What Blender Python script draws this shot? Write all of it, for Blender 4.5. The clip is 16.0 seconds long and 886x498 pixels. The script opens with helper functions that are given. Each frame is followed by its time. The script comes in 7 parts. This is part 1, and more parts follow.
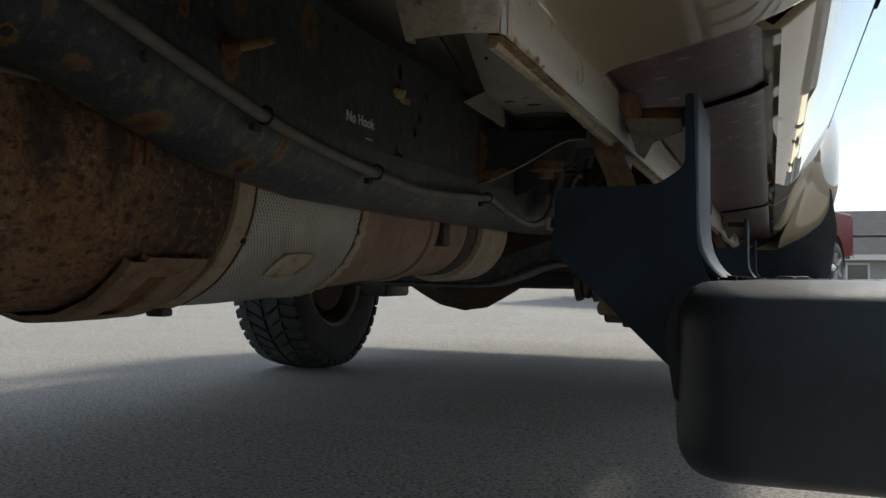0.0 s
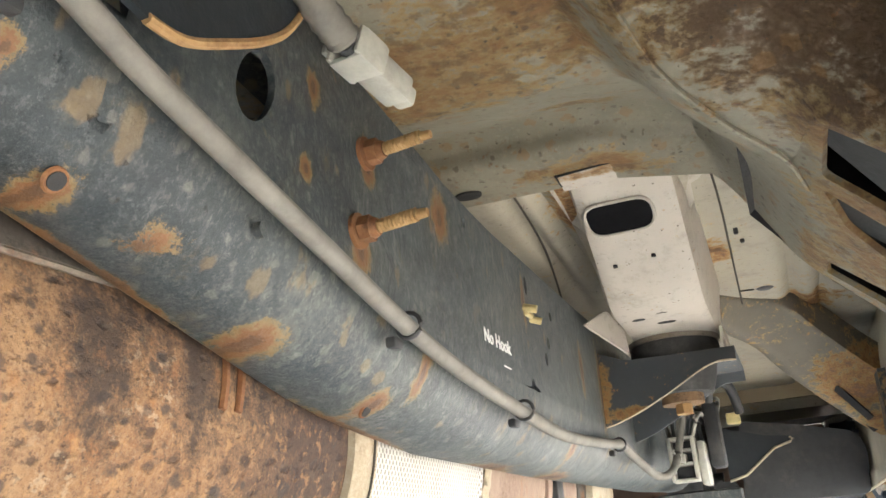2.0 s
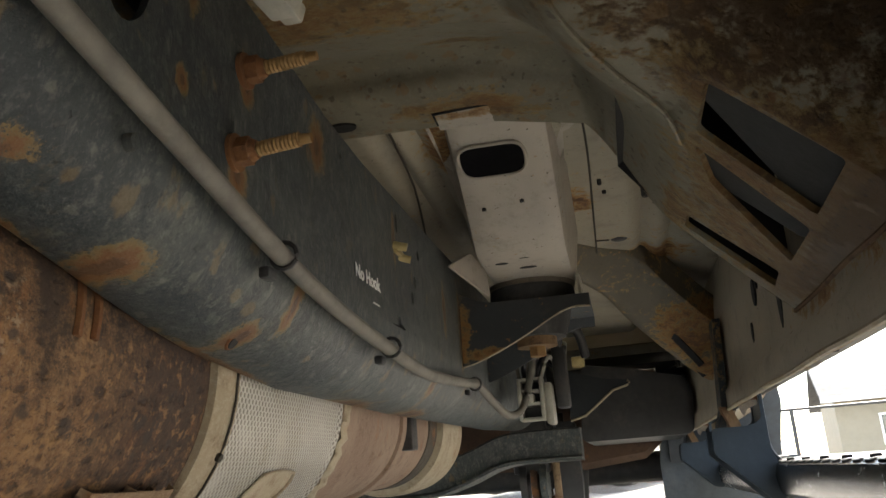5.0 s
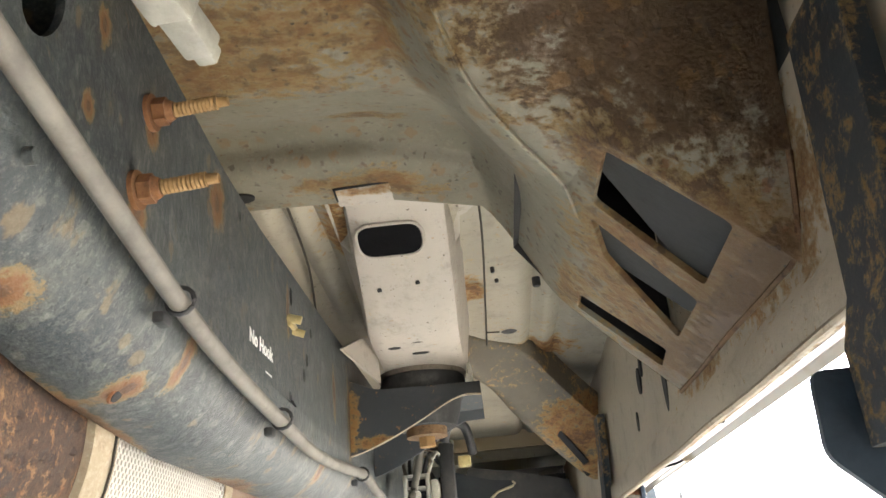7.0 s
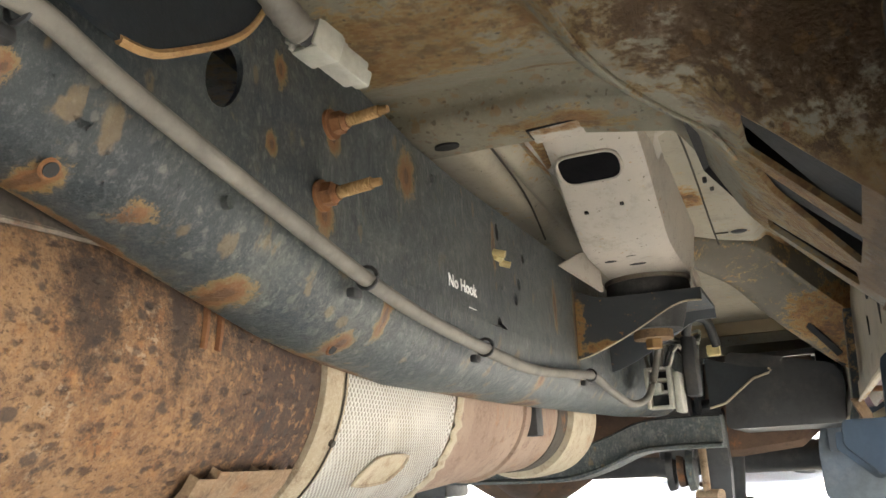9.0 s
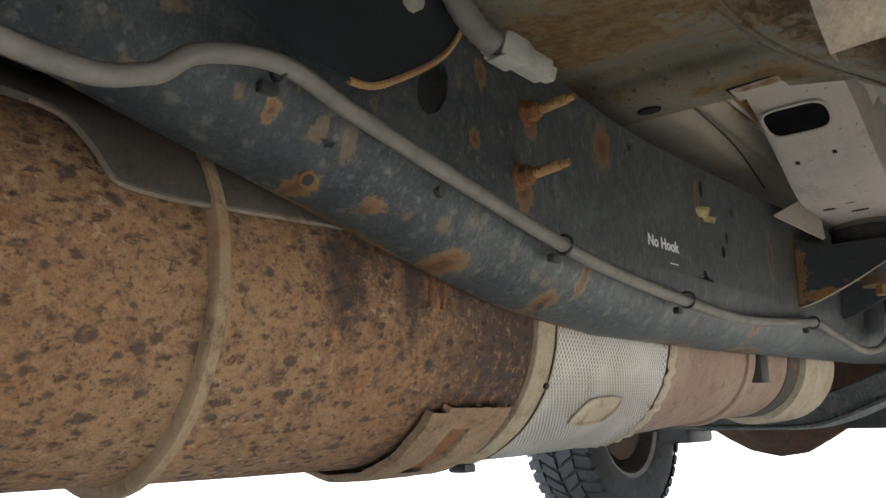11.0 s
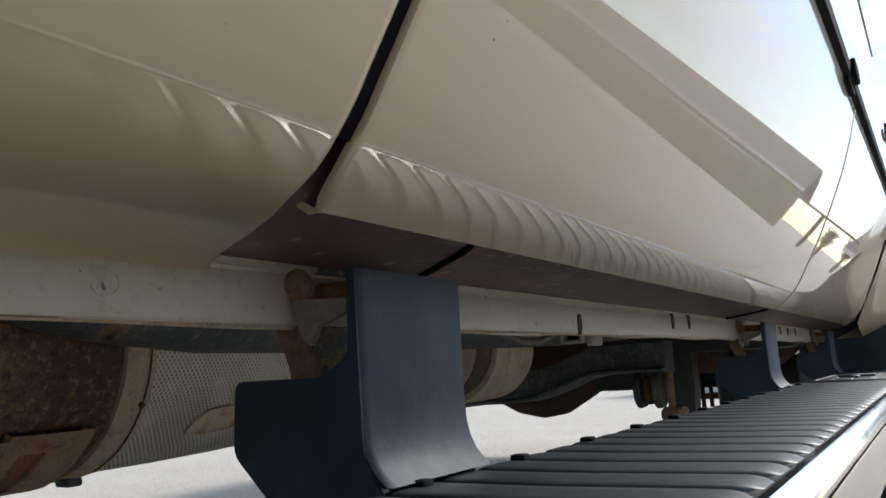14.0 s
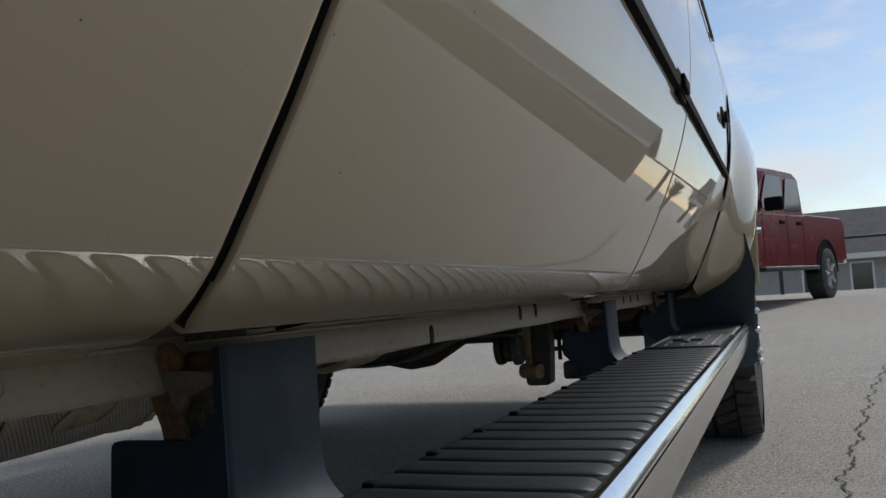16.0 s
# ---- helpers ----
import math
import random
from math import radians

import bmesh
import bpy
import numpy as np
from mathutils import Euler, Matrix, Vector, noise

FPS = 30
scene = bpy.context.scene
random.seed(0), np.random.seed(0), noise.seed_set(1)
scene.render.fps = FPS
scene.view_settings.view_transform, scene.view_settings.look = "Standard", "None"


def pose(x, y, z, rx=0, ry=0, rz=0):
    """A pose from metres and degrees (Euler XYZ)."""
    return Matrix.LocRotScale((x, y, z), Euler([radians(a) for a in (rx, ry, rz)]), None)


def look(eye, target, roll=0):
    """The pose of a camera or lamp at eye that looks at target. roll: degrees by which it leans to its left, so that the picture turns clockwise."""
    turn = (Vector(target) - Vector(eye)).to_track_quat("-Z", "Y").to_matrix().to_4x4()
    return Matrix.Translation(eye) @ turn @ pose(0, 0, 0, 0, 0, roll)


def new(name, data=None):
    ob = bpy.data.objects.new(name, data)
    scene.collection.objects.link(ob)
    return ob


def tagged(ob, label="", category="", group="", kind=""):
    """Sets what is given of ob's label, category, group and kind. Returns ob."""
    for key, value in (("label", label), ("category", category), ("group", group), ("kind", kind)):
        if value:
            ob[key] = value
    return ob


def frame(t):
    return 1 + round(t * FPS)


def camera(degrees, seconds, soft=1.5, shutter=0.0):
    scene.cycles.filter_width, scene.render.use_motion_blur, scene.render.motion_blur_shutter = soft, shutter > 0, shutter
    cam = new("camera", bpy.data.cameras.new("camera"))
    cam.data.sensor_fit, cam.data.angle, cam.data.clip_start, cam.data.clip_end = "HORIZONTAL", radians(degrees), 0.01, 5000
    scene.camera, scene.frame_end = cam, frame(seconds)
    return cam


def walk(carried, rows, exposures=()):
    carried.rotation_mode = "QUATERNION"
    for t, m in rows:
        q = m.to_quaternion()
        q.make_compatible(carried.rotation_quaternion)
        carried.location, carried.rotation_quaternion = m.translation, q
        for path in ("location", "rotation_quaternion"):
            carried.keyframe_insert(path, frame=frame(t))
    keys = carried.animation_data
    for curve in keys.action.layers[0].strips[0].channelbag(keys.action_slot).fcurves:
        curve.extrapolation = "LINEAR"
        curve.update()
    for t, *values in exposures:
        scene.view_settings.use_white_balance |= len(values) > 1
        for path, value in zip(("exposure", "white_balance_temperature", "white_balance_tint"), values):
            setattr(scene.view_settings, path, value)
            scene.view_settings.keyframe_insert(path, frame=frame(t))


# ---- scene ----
cam = camera(56.2, 16.0, shutter=0.0)
PATH = [
    (0, (0.092, 0.088, 0.424), (-0.643, 1.946, 0.487), 0.6),
    (0.5, (-0.039, 0.177, 0.381), (-0.75, 2.041, 0.524), 3.0),
    (1, (-0.102, 0.218, 0.43), (-0.84, 2.039, 0.803), -0.8),
    (1.5, (-0.131, 0.247, 0.453), (-0.825, 2.012, 1.089), -4.2),
    (2, (-0.144, 0.279, 0.43), (-0.83, 2.024, 1.126), -4.4),
    (2.5, (-0.164, 0.303, 0.386), (-0.842, 2.037, 1.116), -5.2),
    (3, (-0.186, 0.343, 0.368), (-0.906, 2.108, 0.975), -5.0),
    (3.5, (-0.171, 0.328, 0.384), (-0.924, 2.137, 0.783), -4.2),
    (4, (-0.171, 0.322, 0.408), (-0.884, 2.147, 0.807), -3.7),
    (4.5, (-0.176, 0.306, 0.422), (-0.717, 2.185, 0.841), -3.8),
    (5, (-0.166, 0.288, 0.431), (-0.542, 2.177, 0.967), -4.4),
    (5.2, (-0.159, 0.288, 0.431), (-0.484, 2.168, 1.032), -4.5),
    (7.3, (-0.186, 0.3, 0.394), (-0.246, 2.145, 1.163), -5.6),
    (7.5, (-0.181, 0.3, 0.396), (-0.245, 2.152, 1.149), -5.8),
    (8, (-0.132, 0.288, 0.417), (-0.533, 2.166, 0.975), -4.5),
    (8.5, (-0.097, 0.255, 0.432), (-0.679, 2.099, 0.94), -3.7),
    (9, (-0.065, 0.224, 0.431), (-0.831, 1.997, 0.948), -2.9),
    (9.5, (-0.058, 0.195, 0.415), (-1.005, 1.877, 0.938), -2.2),
    (10, (-0.036, 0.173, 0.415), (-1.114, 1.785, 0.904), -1.7),
    (10.2, (-0.032, 0.163, 0.417), (-1.159, 1.746, 0.891), -1.6),
    (12.3, (0.163, 0.15, 0.454), (-1.189, 1.581, 0.809), -1.8),
    (12.5, (0.181, 0.175, 0.465), (-1.157, 1.619, 0.817), -1.8),
    (13, (0.232, 0.199, 0.478), (-1.037, 1.71, 0.804), -2.0),
    (13.5, (0.272, 0.22, 0.48), (-0.855, 1.844, 0.781), -2.8),
    (14, (0.302, 0.258, 0.478), (-0.704, 1.962, 0.773), -3.1),
    (14.5, (0.313, 0.302, 0.475), (-0.581, 2.07, 0.75), -3.4),
    (15, (0.319, 0.328, 0.478), (-0.475, 2.147, 0.728), -3.9),
    (15.5, (0.31, 0.284, 0.495), (-0.444, 2.123, 0.721), -3.7),
    (16, (0.353, 0.199, 0.55), (-0.396, 2.049, 0.678), -3.8),
]
walk(cam, [(t, look(eye, target, roll)) for t, eye, target, roll in PATH],
     [(0.0, 0.35, 6700, 8), (0.5, 1.3, 6900, 9), (1.0, 2.0, 6900, 10), (1.5, 4.3, 6900, 10), (2.5, 5.1, 6400, 10), (3.0, 4.72, 6500, 10), (3.5, 3.6, 6800, 10), (4.5, 2.75, 7100, 10), (5.2, 3.05, 7300, 10), (7.5, 5.1, 6750, 10), (8.0, 4.45, 6850, 10), (8.5, 4.25, 7000, 10), (9.0, 4.3, 6950, 10), (9.5, 4.2, 6850, 10), (10.0, 3.8, 6750, 10), (12.5, 2.5, 6100, 10), (13.5, 1.5, 6450, 10), (14.5, 0.55, 6450, 10), (15.0, 0.1, 6450, 10), (16.0, -0.3, 6400, 10)])

# ---- light and exposure ----
SUN_AZ, SUN_EL = radians(24), radians(37)
world = bpy.data.worlds.new("sky")
scene.world = world
world.use_nodes = True
wn, wl = world.node_tree.nodes, world.node_tree.links
wn.clear()
w_out = wn.new("ShaderNodeOutputWorld")
w_bg = wn.new("ShaderNodeBackground")
w_sky = wn.new("ShaderNodeTexSky")
w_sky.sky_type = "NISHITA"
w_sky.sun_disc = False
w_sky.sun_elevation, w_sky.sun_rotation = SUN_EL, SUN_AZ
w_sky.dust_density, w_sky.ozone_density = 0.4, 2.5
w_tc = wn.new("ShaderNodeTexCoord")
w_map = wn.new("ShaderNodeMapping")
w_map.inputs["Scale"].default_value = (1.6, 1.6, 5.0)
w_noise = wn.new("ShaderNodeTexNoise")
w_noise.inputs["Scale"].default_value = 2.3
w_noise.inputs["Detail"].default_value = 8
w_noise.inputs["Roughness"].default_value = 0.6
w_ramp = wn.new("ShaderNodeValToRGB")
w_ramp.color_ramp.elements[0].position, w_ramp.color_ramp.elements[1].position = 0.44, 0.66
w_mix = wn.new("ShaderNodeMixRGB")
w_mix.inputs[2].default_value = (7.5, 7.7, 8.0, 1)
wl.new(w_tc.outputs["Generated"], w_map.inputs["Vector"])
wl.new(w_map.outputs["Vector"], w_noise.inputs["Vector"])
wl.new(w_noise.outputs["Fac"], w_ramp.inputs["Fac"])
wl.new(w_ramp.outputs["Color"], w_mix.inputs[0])
wl.new(w_sky.outputs["Color"], w_mix.inputs[1])
wl.new(w_mix.outputs["Color"], w_bg.inputs["Color"])
w_bg.inputs["Strength"].default_value = 0.12
wl.new(w_bg.outputs["Background"], w_out.inputs["Surface"])

sun_data = bpy.data.lights.new("sun", "SUN")
sun_data.energy, sun_data.angle, sun_data.color = 2.6, radians(9), (1.0, 0.95, 0.87)
sun = new("sun", sun_data)
sun.matrix_world = look((math.sin(SUN_AZ) * 20, math.cos(SUN_AZ) * 20, math.tan(SUN_EL) * 20), (0, 0, 0))


# ---- materials ----
class Shade:
    """A small builder for node materials in the object's own metres."""

    def __init__(self, name, color, rough=0.6, metal=0.0, coat=0.0, spec=0.5):
        self.m = bpy.data.materials.new(name)
        self.m.use_nodes = True
        self.n, self.l = self.m.node_tree.nodes, self.m.node_tree.links
        self.b = self.n["Principled BSDF"]
        self.b.inputs["Roughness"].default_value = rough
        self.b.inputs["Metallic"].default_value = metal
        self.b.inputs["Coat Weight"].default_value = coat
        self.b.inputs["Coat Roughness"].default_value = 0.04
        self.b.inputs["Specular IOR Level"].default_value = spec
        self.tc = self.n.new("ShaderNodeTexCoord")
        rgb = self.n.new("ShaderNodeRGB")
        rgb.outputs[0].default_value = (*color, 1)
        self.col = rgb.outputs[0]
        self.height = None
        self.l.new(self.col, self.b.inputs["Base Color"])

    def noise(self, scale, detail=5, rough=0.6, stretch=(1, 1, 1), distort=0.0):
        mp = self.n.new("ShaderNodeMapping")
        mp.inputs["Scale"].default_value = stretch
        self.l.new(self.tc.outputs["Object"], mp.inputs["Vector"])
        t = self.n.new("ShaderNodeTexNoise")
        t.inputs["Scale"].default_value = scale
        t.inputs["Detail"].default_value = detail
        t.inputs["Roughness"].default_value = rough
        t.inputs["Distortion"].default_value = distort
        self.l.new(mp.outputs["Vector"], t.inputs["Vector"])
        return t.outputs["Fac"]

    def ramp(self, fac, lo, hi):
        r = self.n.new("ShaderNodeMapRange")
        r.inputs["From Min"].default_value, r.inputs["From Max"].default_value = lo, hi
        r.interpolation_type = "SMOOTHSTEP"
        self.l.new(fac, r.inputs["Value"])
        return r.outputs["Result"]

    def math(self, op, a, b):
        x = self.n.new("ShaderNodeMath")
        x.operation = op
        for i, v in enumerate((a, b)):
            if isinstance(v, (int, float)):
                x.inputs[i].default_value = v
            else:
                self.l.new(v, x.inputs[i])
        return x.outputs[0]

    def blend(self, fac, color, amount=1.0):
        mx = self.n.new("ShaderNodeMixRGB")
        if amount != 1.0:
            fac = self.math("MULTIPLY", fac, amount)
        self.l.new(fac, mx.inputs[0])
        self.l.new(self.col, mx.inputs[1])
        if isinstance(color, tuple):
            mx.inputs[2].default_value = (*color, 1)
        else:
            self.l.new(color, mx.inputs[2])
        self.col = mx.outputs[0]
        self.l.new(self.col, self.b.inputs["Base Color"])
        return self

    def spots(self, scale, size, soft=0.12, stretch=(1, 1, 1), distort=0.25):
        """Round specks of many sizes, one to a cell, with wavy rims."""
        mp = self.n.new("ShaderNodeMapping")
        mp.inputs["Scale"].default_value = stretch
        self.l.new(self.tc.outputs["Object"], mp.inputs["Vector"])
        wob = self.n.new("ShaderNodeTexNoise")
        wob.inputs["Scale"].default_value = scale * 2.2
        wob.inputs["Detail"].default_value = 3
        self.l.new(mp.outputs["Vector"], wob.inputs["Vector"])
        v = self.n.new("ShaderNodeTexVoronoi")
        v.inputs["Scale"].default_value = scale
        self.l.new(mp.outputs["Vector"], v.inputs["Vector"])
        sep = self.n.new("ShaderNodeSeparateColor")
        self.l.new(v.outputs["Color"], sep.inputs[0])
        rad = self.math("MULTIPLY", self.math("POWER", sep.outputs[0], 1.6), size)
        d = self.math("ADD", v.outputs["Distance"], self.math("MULTIPLY", self.math("SUBTRACT", wob.outputs["Fac"], 0.5), distort * 2))
        return self.ramp(self.math("SUBTRACT", rad, d), -soft, soft)

    def blotches(self, spots, color, amount=1.0, edge=0.35):
        """Stains with a shape of their own, or shade painted into colour: (x, y, z, rx, ry, rz) ellipsoids, frayed by
        noise.
        """
        fray = self.noise(75, 9, 0.85)
        total = None
        for x, y, z, rx, ry, rz in spots:
            mp = self.n.new("ShaderNodeMapping")
            mp.vector_type = "POINT"
            mp.inputs["Scale"].default_value = (1 / rx, 1 / ry, 1 / rz)
            mp.inputs["Location"].default_value = (-x / rx, -y / ry, -z / rz)
            self.l.new(self.tc.outputs["Object"], mp.inputs["Vector"])
            ln = self.n.new("ShaderNodeVectorMath")
            ln.operation = "LENGTH"
            self.l.new(mp.outputs["Vector"], ln.inputs[0])
            total = ln.outputs["Value"] if total is None else self.math("MINIMUM", total, ln.outputs["Value"])
        d = self.math("ADD", total, self.math("MULTIPLY", self.math("SUBTRACT", fray, 0.5), 3.4))
        mask = self.ramp(d, 1.0 + edge, 1.0 - edge)
        return self.blend(mask, color, amount)

    def rough_from(self, fac, lo, hi):
        r = self.n.new("ShaderNodeMapRange")
        r.inputs["To Min"].default_value, r.inputs["To Max"].default_value = lo, hi
        self.l.new(fac, r.inputs["Value"])
        self.l.new(r.outputs["Result"], self.b.inputs["Roughness"])
        return self

    def bump(self, fac, dist, strength=1.0):
        bp = self.n.new("ShaderNodeBump")
        bp.inputs["Distance"].default_value = dist
        bp.inputs["Strength"].default_value = strength
        self.l.new(fac, bp.inputs["Height"])
        if self.height is not None:
            self.l.new(self.height, bp.inputs["Normal"])
        self.height = bp.outputs["Normal"]
        self.l.new(self.height, self.b.inputs["Normal"])
        return self


def frame_paint():
    s = Shade("frame_paint", (0.040, 0.052, 0.053), 0.44)
    s.blend(s.ramp(s.noise(9, 5), 0.35, 0.7), (0.020, 0.028, 0.034))
    s.blend(s.ramp(s.noise(15, 8, 0.72, (1, 0.8, 1)), 0.50, 0.68), (0.115, 0.124, 0.112), 0.65)
    s.blend(s.ramp(s.noise(62, 8, 0.75, (1, 1.2, 0.6)), 0.50, 0.70), (0.150, 0.158, 0.146), 0.52)
    s.blend(s.ramp(s.noise(150, 8, 0.8, (1, 1, 0.5)), 0.52, 0.62), (0.20, 0.206, 0.188), 0.45)
    s.blend(s.ramp(s.noise(420, 6, 0.8, (1, 1, 0.6)), 0.54, 0.62), (0.25, 0.25, 0.225), 0.4)
    s.blend(s.ramp(s.noise(300, 6, 0.8, (1, 1, 0.6)), 0.54, 0.62), (0.010, 0.014, 0.018), 0.55)
    s.blend(s.ramp(s.noise(48, 6, 0.75, (1, 1, 0.6)), 0.54, 0.66), (0.016, 0.022, 0.028), 0.75)
    # Light falloff painted in: rail darkened at the front, paled further back.
    s.blotches([(-0.42, 0.22, 0.60, 0.30, 0.40, 0.30)], (0.017, 0.024, 0.028), 0.68, 0.9)
    s.blotches([(-0.40, 1.28, 0.60, 0.20, 0.36, 0.20)], (0.165, 0.172, 0.160), 0.22, 0.9)
    s.blend(s.ramp(s.noise(27, 7, 0.75), 0.56, 0.70), (0.12, 0.098, 0.055), 0.55)
    s.blend(s.spots(70, 0.34, 0.10, (1, 1, 0.7), 0.5), (0.26, 0.25, 0.21), 0.25)
    s.blend(s.spots(36, 0.28, 0.08, (1, 1, 0.6), 0.6), (0.24, 0.155, 0.06), 0.4)
    r1 = s.noise(46, 9, 0.80)
    s.blend(s.ramp(r1, 0.68, 0.72), (0.24, 0.15, 0.055), 0.65)
    s.blend(s.ramp(r1, 0.71, 0.75), (0.14, 0.062, 0.025), 0.85)
    rail_stains = [
        (-0.38, 0.876, 0.696, 0.03, 0.016, 0.026), (-0.38, 0.676, 0.715, 0.03, 0.008, 0.014),
        (-0.39, 0.841, 0.560, 0.03, 0.009, 0.022), (-0.38, 1.338, 0.648, 0.03, 0.010, 0.035),
        (-0.39, 0.575, 0.583, 0.03, 0.018, 0.009), (-0.415, 0.676, 0.555, 0.05, 0.019, 0.011),
        (-0.38, 0.470, 0.627, 0.03, 0.007, 0.009), (-0.38, 0.666, 0.654, 0.03, 0.007, 0.010),
        (-0.38, 1.10, 0.68, 0.03, 0.006, 0.03),
        (-0.38, 1.445, 0.63, 0.03, 0.012, 0.06), (-0.38, 0.733, 0.622, 0.03, 0.012, 0.022),
        (-0.38, 0.748, 0.690, 0.03, 0.011, 0.018),
        (-0.42, 0.519, 0.592, 0.03, 0.012, 0.008), (-0.40, 1.29, 0.545, 0.03, 0.016, 0.016),
        (-0.42, 0.809, 0.536, 0.03, 0.014, 0.010),
        (-0.453, 0.60, 0.580, 0.007, 0.22, 0.020), (-0.453, 0.86, 0.528, 0.009, 0.14, 0.012), (-0.45, 1.13, 0.518, 0.02, 0.06, 0.010), (-0.44, 1.34, 0.516, 0.03, 0.05, 0.006),
    ]
    s.blotches(rail_stains, (0.24, 0.155, 0.055), 0.75, 0.14)
    s.blotches([(x, y, z, a, q * 0.72, c * 0.72) for x, y, z, a, q, c in rail_stains], (0.165, 0.072, 0.026), 0.9, 0.12)
    s.blotches([(x, y, z, a, q * 0.36, c * 0.36) for x, y, z, a, q, c in rail_stains], (0.07, 0.036, 0.018), 0.8, 0.2)
    s.rough_from(s.noise(40), 0.34, 0.62)
    s.bump(s.noise(110, 7, 0.75), 0.0016).bump(s.ramp(r1, 0.6, 0.75), 0.0015)
    return s.m


def rust_metal(name, base, dark, light, pits=True):
    s = Shade(name, base, 0.85)
    s.blend(s.ramp(s.noise(7, 5), 0.35, 0.7), light, 0.8)
    s.blend(s.ramp(s.noise(40, 8, 0.78), 0.48, 0.68), dark, 0.75)
    fine = s.noise(280, 5, 0.75)
    s.blend(s.ramp(fine, 0.45, 0.66), light, 0.5)
    s.blend(s.ramp(s.noise(15, 8, 0.7), 0.56, 0.70), (0.30, 0.115, 0.030), 0.65 if pits else 0.5)
    if pits:
        s.blend(s.ramp(s.noise(48, 8, 0.75, (1, 0.8, 1)), 0.50, 0.66), (0.11, 0.060, 0.036), 0.6)
        specks = s.ramp(s.noise(235, 5, 0.68, (1, 0.75, 1)), 0.53, 0.65)
        s.blend(specks, (0.052, 0.030, 0.020), 0.78)
        s.blend(s.ramp(s.noise(520, 5, 0.75), 0.53, 0.62), (0.085, 0.045, 0.026), 0.5)
        s.blend(s.ramp(s.noise(430, 5, 0.75), 0.55, 0.64), (0.33, 0.225, 0.13), 0.35)
        pit = s.spots(118, 0.44, 0.20, (1, 0.62, 1), 0.5)
        s.blend(pit, (0.046, 0.028, 0.020), 0.82)
        s.bump(s.math("SUBTRACT", 1.0, pit), 0.0012)
        scuff = s.noise(150, 5, 0.65, (1, 0.7, 1))
        patch = s.ramp(s.noise(6, 3), 0.42, 0.6)
        s.blend(s.math("MULTIPLY", s.ramp(scuff, 0.56, 0.63), patch), (0.44, 0.34, 0.23), 0.5)
        s.blotches([(-0.47, 0.82, 0.53, 0.3, 0.085, 0.4)], (0.034, 0.022, 0.019), 0.88, 0.7)
        zone = s.ramp(s.noise(170, 6, 0.75), 0.50, 0.60)
        s.blend(zone, (0.12, 0.062, 0.038), 0.22)
        s.blotches([(-0.61, 0.78, 0.38, 0.12, 0.10, 0.05)], (0.050, 0.025, 0.016), 0.8, 0.7)
        s.blend(s.spots(72, 0.40, 0.10, (1, 0.8, 1), 0.30), (0.045, 0.034, 0.030), 0.80)
        s.blend(s.ramp(s.noise(95, 5, 0.7), 0.54, 0.64), (0.36, 0.20, 0.085), 0.5)
        # Near-black frayed patches on the canister's upper side, along the rail.
        s.blotches([(-0.475, 0.74, 0.60, 0.08, 0.18, 0.060), (-0.49, 0.52, 0.635, 0.07, 0.16, 0.045), (-0.452, 0.60, 0.56, 0.03, 0.030, 0.07), (-0.452, 0.68, 0.55, 0.03, 0.020, 0.06)], (0.026, 0.018, 0.015), 0.88, 0.5)
        s.blend(s.ramp(s.noise(34, 8, 0.75), 0.55, 0.68), (0.27, 0.12, 0.040), 0.5)
    s.bump(fine, 0.0006).bump(s.noise(120, 6, 0.75), 0.0014)
    return s.m


